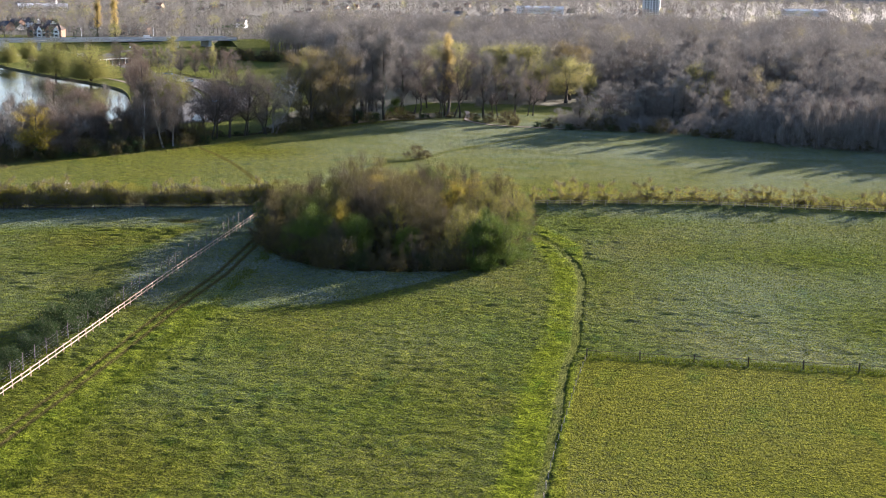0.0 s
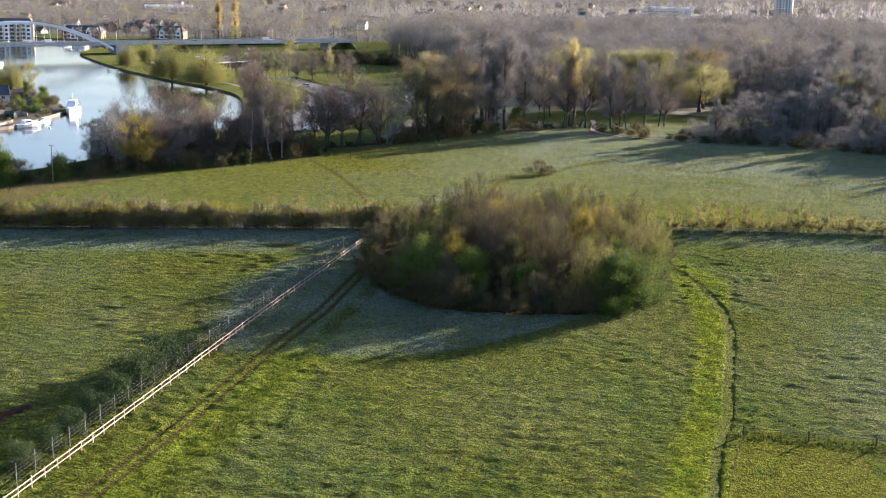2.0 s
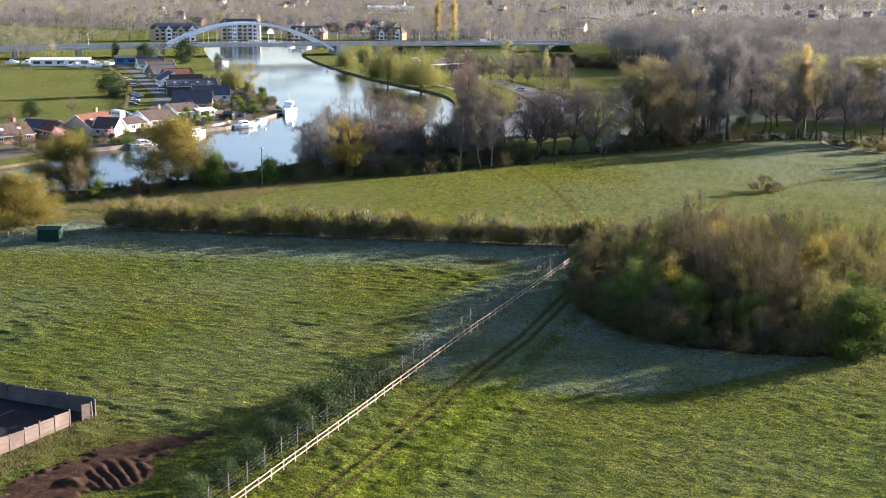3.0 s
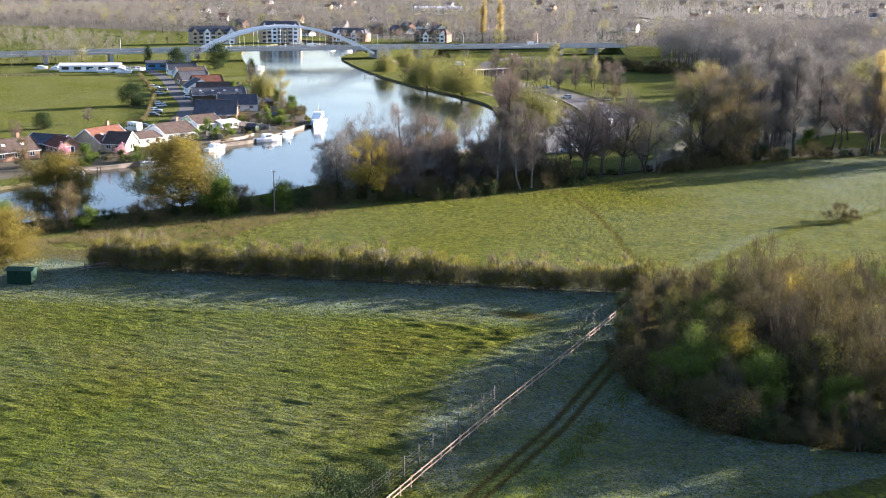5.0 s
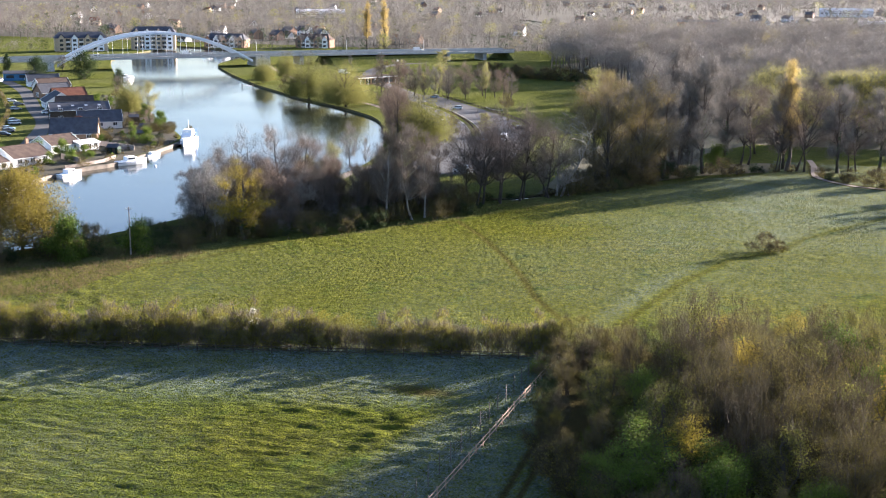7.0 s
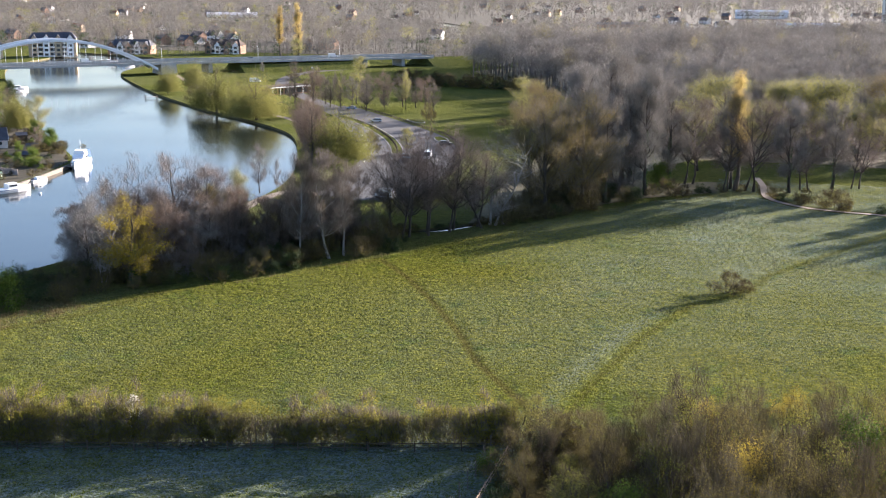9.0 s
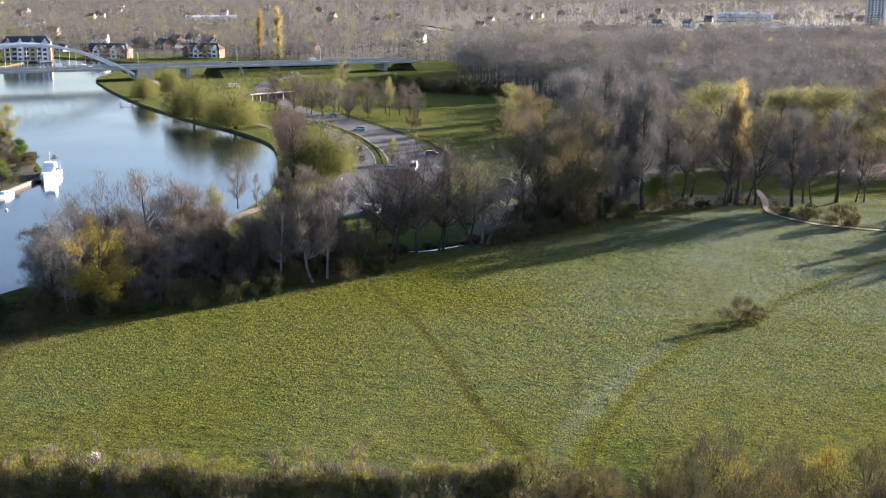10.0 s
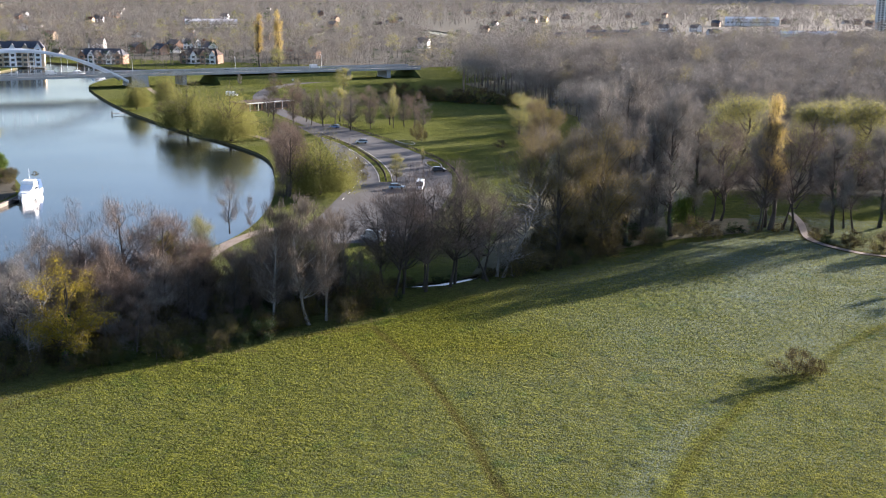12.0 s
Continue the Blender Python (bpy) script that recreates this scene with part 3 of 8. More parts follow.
    tagged(new("ground_meadow", me), "tussocky green meadow with worn paths, frosty patches and painted shade", "field", kind="structure")


COPSE = [(-66, 240), (-60, 214), (-53, 203.5), (-46, 197.5), (-40, 195), (-31, 195.5), (-21, 198), (-15, 205), (-11, 213), (-10, 229),
         (-14, 250), (-30, 259), (-50, 259), (-62, 252)]
def copse_height(x, y):
    """How tall the copse stands: low along its western side, high in the middle and to the east."""
    d = np.where(inside(x, y, COPSE), line_distance(x, y, COPSE + COPSE[:1]), 0.0)
    west = np.clip((-34 - x) / 16, 0, 1)
    return west * (3.4 + 0.46 * np.minimum(d, 15)) + (1 - west) * (6.6 + 0.30 * np.minimum(d, 14))


build_field()


def build_grass():
    """Loose tussock blades standing out of the near fields."""
    rng = np.random.RandomState(7)
    n = 260000
    x, y = rng.uniform(-165, 75, n), 96 + 300 * rng.rand(n) ** 1.2
    clump = lattice_noise(x / 1.15, y, 1.25, 2) * 0.55 + lattice_noise(x / 1.1, y, 0.8, 3) * 0.45
    ok = (clump > 0.44) & ~((x > -0.5) & (y < 152.5)) & ~inside(x, y, COPSE) & (line_distance(x, y, [(-79, 141), (-82, 131), (-85, 112)]) > 4.2)
    ok &= (x > -66) | (y < 224 + 0.26 * (x + 156)) | (y > 234 + 0.26 * (x + 156))
    ok &= (line_distance(x, y, TRACK) > 0.6) & (np.abs(line_distance(x, y, WHEEL) - 0.85) > 0.4) & (line_distance(x, y, DIAGONAL) > 0.7)
    ok &= ~inside(x, y, [(-134, 141.5), (-113, 141.5), (-92.5, 141.5), (-92.4, 139), (-93.4, 127), (-95.5, 116), (-134, 116)])
    ok &= x > np.interp(y, *zip(*[(q, p) for p, q in FIELD_EDGE[:14]]))
    x, y = x[ok], y[ok]
    base = np.stack([x, y, np.full(len(x), 0.06)], -1)
    s = Soup()
    for k in range(2):
        a = rng.uniform(0, 2 * np.pi, len(x))
        lean = np.stack([np.cos(a), np.sin(a), np.zeros(len(x))], -1)
        side = np.stack([-np.sin(a), np.cos(a), np.zeros(len(x))], -1)
        h = rng.uniform(0.10, 0.26, len(x))[:, None] * np.where((y > 262) | ((x > 0) & (y < 152)), 0.6, 1.0)[:, None]
        o = base + lean * 0.05
        v = np.stack([o - side * 0.075, o + side * 0.075, o + lean * h * 0.6 + [0, 0, 1] * h], 1).reshape(-1, 3)
        s.add(v, np.arange(len(v)).reshape(-1, 3))
    tagged(part("grass", s, M["blade"]), "coarse tussocks of green meadow grass", "grass", kind="stuff")


build_grass()


# ---- trees ----
def unit(v):
    return v / (np.linalg.norm(v, axis=-1, keepdims=True) + 1e-9)


def slivers(s, starts, ways, lengths, widths, rng):
    """Thin three-cornered twigs."""
    side = unit(np.cross(ways, unit(rng.normal(size=ways.shape))))
    w = widths[:, None]
    v = np.stack([starts - side * w / 2, starts + side * w / 2, starts + ways * lengths[:, None]], 1).reshape(-1, 3)
    s.add(v, np.arange(len(v)).reshape(-1, 3))


def leaves(s, at, size, rng, stretch=1.5, hang=0.0):
    """Small four-cornered leaf sprays, turned every way, or hanging."""
    n = len(at)
    a = unit(rng.normal(size=(n, 3)) + np.array([0, 0, -hang]))
    b = unit(np.cross(a, unit(rng.normal(size=(n, 3)))))
    k = size * rng.uniform(0.6, 1.3, n)[:, None]
    a, b = a * k * stretch / 2, b * k / 2
    v = np.stack([at - a, at + b * 0.9 - a * 0.1, at + a, at - b], 1).reshape(-1, 3)
    s.add(v, np.arange(len(v)).reshape(-1, 4))


def joined(name, pieces):
    """One mesh from (soup, material) pairs, a slot for each material."""
    pieces = [(q, m) for q, m in pieces if q.n]
    whole, slots, index = Soup(), [], []
    for q, m in pieces:
        for f in q.f:
            whole.f.append(f + whole.n)
            index.append(np.full(len(f), len(slots)))
        whole.v += q.v
        whole.n += q.n
        slots.append(m)
    me = whole.mesh(name)
    for m in slots:
        me.materials.append(m)
    me.polygons.foreach_set("material_index", np.concatenate(index).astype(np.int32))
    return me


ENVELOPE = {
    "round": lambda u: np.sqrt(np.clip(1 - (2 * u - 0.95) ** 2, 0.03, 1)),
    "fan": lambda u: np.clip(0.35 + 0.75 * u, 0, 1) * np.sqrt(np.clip(1.08 - u ** 4, 0.02, 1)),
    "column": lambda u: np.sqrt(np.clip(1 - (2 * u - 0.8) ** 2 * 0.8, 0.05, 1)) * np.clip(1.25 - u, 0.15, 1),
    "dome": lambda u: np.sqrt(np.clip(1 - u ** 2.2, 0.02, 1)),
}


def tree_soups(seed, h, r, shape="round", crown_from=0.25, limbs=26, twigs=900, twig_len=0.10, twig_w=0.05, leaf_n=0, leaf=0.3,
               stems=1, hang=0.0, trunk_r=None, boughs=3, clump=0.2, upright=0.5, spread_leaf=1.0, leaf_from=0.0):
    """A trunk with limbs, and a crown of twigs and leaf sprays round the limbs' ends."""
    rng = np.random.RandomState(seed)
    wood, crown, foliage_soup = Soup(), Soup(), Soup()
    trunk_r = trunk_r or 0.016 * h + 0.06
    env = ENVELOPE[shape]
    ends, lines = [], []
    lobes = rng.uniform(0.75, 1.2, 7)
    for st in range(stems):
        off = np.array([0, 0, 0.0]) if stems == 1 else np.append(rng.normal(size=2) * 0.12 * r, 0)
        lean = np.append(rng.normal(size=2) * (0.03 if stems == 1 else 0.25) * h * (0.5 if stems == 1 else r / h * 1.6), 0)
        top = h * (0.80 if stems == 1 else rng.uniform(0.55, 0.85))
        zs = np.linspace(-0.15, top, 7)
        bend = np.cumsum(rng.normal(size=(7, 2)) * 0.012 * h, axis=0)
        pts = np.c_[off[0] + lean[0] * zs / top + bend[:, 0], off[1] + lean[1] * zs / top + bend[:, 1], zs]
        rad = trunk_r / (1 if stems == 1 else 1.7) * np.linspace(1.0, 0.2, 7)
        rad[0] *= 1.35
        tube(wood, pts, rad, 7)
        for i in range(limbs // stems):
            u = rng.uniform(0.02, 1.0) if shape != "column" else rng.uniform(0, 1)
            az = i * 2.39996 + rng.uniform(-0.4, 0.4) + st
            reach = r * env(np.array(u)) * rng.uniform(0.6, 1.0) * lobes[int(az / 0.9) % 7]
            z = h * (crown_from + (1 - crown_from) * u) * rng.uniform(0.94, 1.0)
            end = np.array([math.cos(az) * reach + lean[0] * 0.4, math.sin(az) * reach + lean[1] * 0.4, z])
            z0 = np.clip(z - reach * (0.5 + upright) - 0.05 * h, h * crown_from * 0.75, top * 0.97)
            k = np.interp(z0, zs, np.arange(7))
            i0 = min(int(k), 5)
            a = pts[i0] * (1 - k + i0) + pts[i0 + 1] * (k - i0)
            mid = (a + end) / 2 + np.array([0, 0, (0.12 if hang == 0 else 0.2) * reach]) + rng.normal(size=3) * 0.03 * h
            line = np.array([a, (a + mid) / 2 + rng.normal(size=3) * 0.01 * h, mid, (mid + end) / 2 + rng.normal(size=3) * 0.012 * h, end])
            r0 = trunk_r * 0.42 * (1 - 0.55 * u)
            tube(wood, line, r0 * np.array([1, 0.75, 0.55, 0.35, 0.14]), 3, cap=False)
            ends.append(end)
            lines.append(line)
            for b in range(boughs):   # side boughs
                p0 = line[2 + b // 2] + (line[3] - line[2]) * 0.4 * b
                way = unit(unit(end - a) + rng.normal(size=3) * 0.55 + np.array([0, 0, 0.25]))
                p1 = p0 + way * r * rng.uniform(0.18, 0.4)
                tube(wood, [p0, p1], r0 * np.array([0.4, 0.1]), 3, cap=False)
                ends.append(p1)
                lines.append(np.array([p0, p0, p0, (p0 + p1) / 2, p1]))
    ends, lines = np.array(ends), np.array(lines)
    axis = np.array([0, 0, h * (crown_from + 0.15)])
    if twigs:
        pick = rng.randint(len(lines), size=twigs)
        t = rng.uniform(0.0, 1.0, twigs)[:, None]
        start = lines[pick, 3] * (1 - t) + lines[pick, 4] * t + rng.normal(size=(twigs, 3)) * clump * 0.35 * r
        out = unit(start - axis)
        way = unit(out * 0.7 + np.array([0, 0, upright]) + rng.normal(size=(twigs, 3)) * 0.5)
        slivers(crown, start, way, h * twig_len * rng.uniform(0.5, 1.4, twigs), twig_w * rng.uniform(0.6, 1.4, twigs), rng)
    if leaf_n:
        tops = lines[ends[:, 2] >= leaf_from * h]
        pick = tops[rng.randint(len(tops), size=leaf_n)]
        t = rng.uniform(0, 1, leaf_n)[:, None] ** 0.5
        c = pick[:, 2] * (1 - t) ** 2 + pick[:, 3] * 2 * t * (1 - t) + pick[:, 4] * t * t
        at = c + rng.normal(size=(leaf_n, 3)) * clump * r * np.array([0.62, 0.62, 0.5]) * spread_leaf
        if hang:
            drop = rng.uniform(0, 1, leaf_n) ** 0.7 * np.clip(at[:, 2] - 0.04 * h, 0, None)
            at[:, 2] -= drop * hang
            at[:, :2] *= (1 + 0.06 * drop / h)[:, None]
        at[:, 2] = np.clip(at[:, 2], 0.15, None)
        leaves(foliage_soup, at, leaf, rng, 2.6 if hang else 1.4, 2.0 if hang else 0.0)
    return wood, crown, foliage_soup


KINDS = {
    # name: (label, category, tree settings, bark, twig material, leaf material, nominal height)
    "bare_tree": ("leafless brown tree with fine spreading twigs", "tree",
                  dict(h=18, r=6.0, shape="round", crown_from=0.22, limbs=30, twigs=9000, twig_w=0.036, twig_len=0.055, clump=0.3, upright=0.22), "bark", "twig_brown", None),
    "bare_grey_tree": ("leafless grey tree with a fine crown", "tree",
                       dict(h=18, r=5.5, shape="round", crown_from=0.25, limbs=28, twigs=9000, twig_w=0.036, twig_len=0.055, clump=0.3, upright=0.22), "bark", "twig_grey", None),
    "bare_red_tree": ("leafless tree with reddish twigs in bud", "tree",
                      dict(h=19, r=6.5, shape="round", crown_from=0.2, limbs=30, twigs=10000, twig_w=0.036, twig_len=0.05, clump=0.3, upright=0.22), "bark", "twig_red", None),
    "pale_tree": ("leafless pale-barked tree with drooping boughs", "tree",
                  dict(h=20, r=6.8, shape="fan", crown_from=0.2, limbs=42, twigs=3000, twig_w=0.025, twig_len=0.08, upright=-0.2, trunk_r=0.42, stems=2, clump=0.3), "bark_pale",
                  "bark_pale", None),
    "birch_tree": ("slender leafless pale-stemmed tree", "tree",
                   dict(h=20, r=3.2, shape="round", crown_from=0.28, limbs=26, twigs=6500, twig_w=0.034, twig_len=0.055, upright=0.9, trunk_r=0.2, clump=0.3), "bark_pale",
                   "twig_brown", None),
    "alder_tree": ("dark leafless tree with twin leaning stems", "tree",
                   dict(h=18, r=7.2, shape="round", crown_from=0.3, limbs=32, twigs=10000, twig_w=0.030, twig_len=0.06, trunk_r=0.36, stems=2, clump=0.26, upright=0.15), "bark", "twig_dark", None),
    "wood_tree": ("tall leafless woodland tree", "tree",
                  dict(h=24, r=5.6, shape="round", crown_from=0.22, limbs=28, twigs=12000, twig_w=0.045, twig_len=0.06, trunk_r=0.45, clump=0.3, upright=0.22), "bark", "hazed_grey", None),
    "budding_tree": ("broad tree with olive-brown opening leaves", "tree",
                     dict(h=22, r=8.2, shape="round", crown_from=0.2, limbs=32, twigs=3500, twig_w=0.04, leaf_n=26000, leaf=0.11, clump=0.16, spread_leaf=1.1), "bark",
                     "twig_brown", "leaf_bud"),
    "yellow_tree": ("tree with fresh yellow-green spring leaves", "tree",
                    dict(h=20, r=6.0, shape="round", crown_from=0.22, limbs=30, twigs=900, twig_w=0.07, leaf_n=28000, leaf=0.12, clump=0.22, spread_leaf=1.1), "bark",
                    "twig_grey", "wood_fresh"),
    "oak_tree": ("spreading tree with yellow-olive young leaves", "tree",
                 dict(h=13, r=10.2, shape="dome", crown_from=0.07, limbs=70, twigs=1200, twig_w=0.06, leaf_n=62000, leaf=0.17, clump=0.13, spread_leaf=1.0), "bark",
                 "twig_dark", "leaf_oak"),
    "young_oak_tree": ("ivy-clad tree with golden young leaves", "tree",
                       dict(h=15, r=4.6, shape="round", crown_from=0.25, limbs=26, twigs=500, twig_w=0.05, leaf_n=14000, leaf=0.125, clump=0.17), "bark",
                       "twig_dark", "leaf_mustard"),
    "willow_tree": ("weeping willow with yellow-green trailing leaves", "tree",
                    dict(h=15, r=8.2, shape="dome", crown_from=0.34, limbs=46, twigs=300, twig_w=0.05, leaf_n=32000, leaf=0.13, clump=0.15, hang=0.9), "bark",
                    "twig_brown", "leaf_willow"),
    "poplar_tree": ("tall columnar poplar with golden leaves", "tree",
                    dict(h=30, r=2.4, shape="column", crown_from=0.3, limbs=44, twigs=400, twig_w=0.06, leaf_n=24000, leaf=0.13, clump=0.4, upright=1.4), "bark",
                    "twig_brown", "leaf_gold"),
    "evergreen_tree": ("dark evergreen tree in dense leaf", "tree",
                       dict(h=12, r=5.4, shape="round", crown_from=0.04, limbs=44, twigs=100, leaf_n=11000, leaf=0.22, clump=0.26, boughs=1), "bark", "twig_dark", "leaf_dark"),
    "thicket_tree": ("leafless brown thicket tree with upright stems", "tree",
                     dict(h=10, r=4.0, shape="round", crown_from=0.08, limbs=30, twigs=5500, twig_w=0.026, twig_len=0.065, stems=5, upright=0.6, boughs=2, clump=0.28, leaf_n=9500, leaf=0.075), "bark",
                     "twig_thicket", "leaf_thicket"),
    "thicket_grey_tree": ("leafless grey thicket tree with upright stems", "tree",
                          dict(h=10, r=3.9, shape="round", crown_from=0.08, limbs=28, twigs=8000, twig_w=0.026, twig_len=0.065, stems=4, upright=0.6, boughs=2, clump=0.3), "bark",
                          "twig_thicket", None),
    "thicket_green_tree": ("bushy young tree in fresh green leaf", "tree",
                           dict(h=8, r=3.0, shape="round", crown_from=0.03, limbs=34, twigs=300, twig_w=0.035, leaf_n=13000, leaf=0.095, clump=0.26, stems=3, boughs=1), "bark",
                           "twig_thicket", "leaf_green"),
    "thicket_fresh_tree": ("slim young tree with yellow-green leaves", "tree",
                           dict(h=9, r=2.5, shape="round", crown_from=0.1, limbs=30, twigs=900, twig_w=0.035, leaf_n=6500, leaf=0.075, clump=0.24, stems=3, boughs=1), "bark",
                           "twig_thicket", "leaf_spring"),
    "thicket_gold_tree": ("young tree topped with golden leaves", "tree",
                          dict(h=9.5, r=2.4, shape="round", crown_from=0.1, limbs=28, twigs=900, twig_w=0.035, leaf_n=6000, leaf=0.075, clump=0.28, stems=3, leaf_from=0.55),
                          "bark", "twig_thicket", "leaf_mustard"),
    "hedge_tree": ("young hedge tree in small yellow-green leaf", "tree",
                   dict(h=3, r=0.95, shape="round", crown_from=0.06, limbs=14, twigs=700, twig_w=0.022, twig_len=0.12, leaf_n=2200, leaf=0.05, clump=0.3, stems=3, boughs=0, trunk_r=0.05, upright=0.8), "bark",
                   "twig_brown", "hedge_leaf"),
    "shrub": ("tangled brown and olive shrub", "shrub",
              dict(h=3, r=2.0, shape="dome", crown_from=0.05, limbs=20, twigs=1800, twig_w=0.024, twig_len=0.2, leaf_n=1300, leaf=0.09, clump=0.3, stems=4, boughs=0, trunk_r=0.06),
              "bark", "twig_thicket", "leaf_thicket"),
    "green_shrub": ("dense green shrub in full leaf", "shrub",
                    dict(h=3, r=2.1, shape="dome", crown_from=0.03, limbs=16, twigs=100, leaf_n=5200, leaf=0.11, clump=0.3, stems=4, boughs=0, trunk_r=0.06), "bark",
                    "twig_brown", "leaf_green"),
    "fence_shrub": ("dense dark green shrub beside the fence", "shrub",
                    dict(h=3, r=2.1, shape="dome", crown_from=0.03, limbs=22, twigs=300, twig_w=0.02, leaf_n=6500, leaf=0.09, clump=0.3, stems=4, boughs=0, trunk_r=0.06), "bark",
                    "twig_brown", "leaf_dark"),
    "dark_shrub": ("dark leafy shrub with tangled stems", "shrub",
                   dict(h=3.4, r=2.2, shape="dome", crown_from=0.03, limbs=16, twigs=300, twig_w=0.04, leaf_n=3600, leaf=0.11, clump=0.3, stems=4, boughs=0, trunk_r=0.06), "bark",
                   "twig_dark", "leaf_dark"),
    "blossom_shrub": ("shrub covered in white blossom", "shrub",
                      dict(h=4, r=2.0, shape="round", crown_from=0.1, limbs=24, twigs=400, twig_w=0.035, leaf_n=3600, leaf=0.12, clump=0.3, stems=3, boughs=0, trunk_r=0.07), "bark",
                      "twig_grey", "blossom"),
    "pink_tree": ("small garden tree in pink blossom", "tree",
                  dict(h=4, r=2.3, shape="dome", crown_from=0.2, limbs=24, twigs=100, leaf_n=1300, leaf=0.26, clump=0.3, trunk_r=0.1), "bark", "twig_grey",
                  "blossom_pink"),
    "sapling": ("thin leafless sapling standing alone", "tree",
                dict(h=9, r=1.4, shape="round", crown_from=0.3, limbs=16, twigs=260, twig_w=0.025, twig_len=0.09, trunk_r=0.07), "bark", "twig_brown", None),
}
PROTO = {}


def plant(kind, x, y, h=None, group="", spread=1.0, variant=None, rng=random):
    """Sets a plant of that kind at x, y, h metres tall."""
    label, category, settings, bark, twig, leaf = KINDS[kind]
    k = 0 if kind in ("oak_tree", "willow_tree", "poplar_tree", "evergreen_tree") else rng.randrange(2) if variant is None else variant
    size = (h or settings["h"]) / settings["h"]
    m = pose(x, y, 0, 0, 0, rng.uniform(0, 360)) @ Matrix.Diagonal((size * spread, size * spread, size, 1))
    if (kind, k) in PROTO:
        ob = copy_thing(PROTO[kind, k], m)
        if group:
            ob["group"] = group
        return ob
    wood, crown, sprays = tree_soups(sum(map(ord, kind)) * 7 + k, **settings)
    if category == "shrub" or kind == "hedge_tree":   # stems, twigs and leaves of a bush grow through each other
        ob = PROTO[kind, k] = tagged(new(kind, joined(kind, [(wood, M[bark]), (crown, M[twig]), (sprays, M[leaf])])), label, category, group)
        ob.matrix_basis = m
        return ob
    ob = PROTO[kind, k] = thing(kind, m, label, category, group)
    part("trunk", wood, M[bark], ob)
    if kind in ("young_oak_tree", "wood_tree"):   # ivy up the trunk
        irng = np.random.RandomState(k + 5)
        n = 240
        z = irng.uniform(0.1, settings["h"] * 0.5, n)
        a = irng.uniform(0, 6.283, n)
        rr = 0.3 + irng.rand(n) * 0.3 * (1 - z / settings["h"])
        s = Soup()
        leaves(s, np.c_[rr * np.cos(a), rr * np.sin(a), z], 0.3, irng)
        tagged(part("ivy", s, M["ivy"], ob), "dark ivy on the trunk", kind="stuff")
    if crown.n:
        tagged(part("twig_crown", crown, M[twig], ob), kind="stuff")
    if sprays.n:
        tagged(part("leaf_crown", sprays, M[leaf], ob), kind="stuff")
    return ob


# the copse in the middle of the fields
crng = random.Random(11)
spots = []
for _ in range(6000):
    x, y = crng.uniform(-66, -10), crng.uniform(194, 260)
    if inside(np.array([x]), np.array([y]), COPSE)[0] and all((x - a) ** 2 + (y - b) ** 2 > 3.6 ** 2 for a, b in spots):
        spots.append((x, y))
FEATURED = [("thicket_gold_tree", -42.8, 207.3, 10.2), ("thicket_green_tree", -39.0, 202.0, 8.0), ("thicket_green_tree", -46.5, 203.5, 6.2),
            ("thicket_fresh_tree", -46.6, 211.5, 10.2), ("thicket_fresh_tree", -34.0, 209.0, 8.6),
            ("thicket_fresh_tree", -18.0, 203.0, 8.6), ("thicket_fresh_tree", -14.5, 208.0, 8.8), ("thicket_fresh_tree", -13.0, 213.0, 8.6),
            ("thicket_green_tree", -30.5, 203.5, 6.6), ("thicket_fresh_tree", -55.0, 226.0, 8.4)]
FEATURED += [("thicket_green_tree", -16.4, 204.2, 10.6), ("thicket_fresh_tree", -45.6, 215.4, 10.6), ("thicket_fresh_tree", -28.1, 222.9, 10.8), ("thicket_green_tree", -39.5, 206.5, 9.4), ("thicket_green_tree", -46.5, 206.0, 8.6), ("thicket_green_tree", -49.0, 203.5, 6.4),
             ("thicket_green_tree", -17.5, 200.5, 7.6), ("thicket_green_tree", -14.0, 204.5, 8.4), ("thicket_green_tree", -12.5, 210.5, 8.2)]
for kind, x, y, h in FEATURED:
    plant(kind, x, y, h, "trees of the copse", 1.15, rng=crng)
for x, y in spots:
    if any((x - f[1]) ** 2 + (y - f[2]) ** 2 < 11 for f in FEATURED):
        continue
    d = float(line_distance(np.array([x]), np.array([y]), COPSE + COPSE[:1])[0])
    h = float(copse_height(np.array([x]), np.array([y]))[0]) + crng.uniform(-0.7, 0.9)
    w = [("thicket_tree", 46), ("thicket_grey_tree", 26), ("thicket_fresh_tree", 14), ("thicket_green_tree", 6), ("thicket_gold_tree", 4)]
    if x > -24 and d < 8:
        w = [("thicket_green_tree", 16), ("thicket_fresh_tree", 60), ("thicket_tree", 24)]
    elif d < 6 and y < 215:
        w = [("thicket_green_tree", 12), ("thicket_tree", 60), ("thicket_grey_tree", 20)]
    plant(crng.choices([k for k, _ in w], [q for _, q in w])[0], x, y, h, "trees of the copse", 0.88, rng=crng)
for i in range(46):
    t = i / 46 * len(COPSE)
    a, b = COPSE[int(t)], COPSE[(int(t) + 1) % len(COPSE)]
    f = t - int(t)
    x, y = a[0] * (1 - f) + b[0] * f, a[1] * (1 - f) + b[1] * f
    plant(crng.choice(["shrub", "shrub", "dark_shrub"]), x + (-38 - x) * 0.03, y + (228 - y) * 0.03, crng.uniform(2.2, 4.0), "shrubs at the copse's edge", rng=crng)


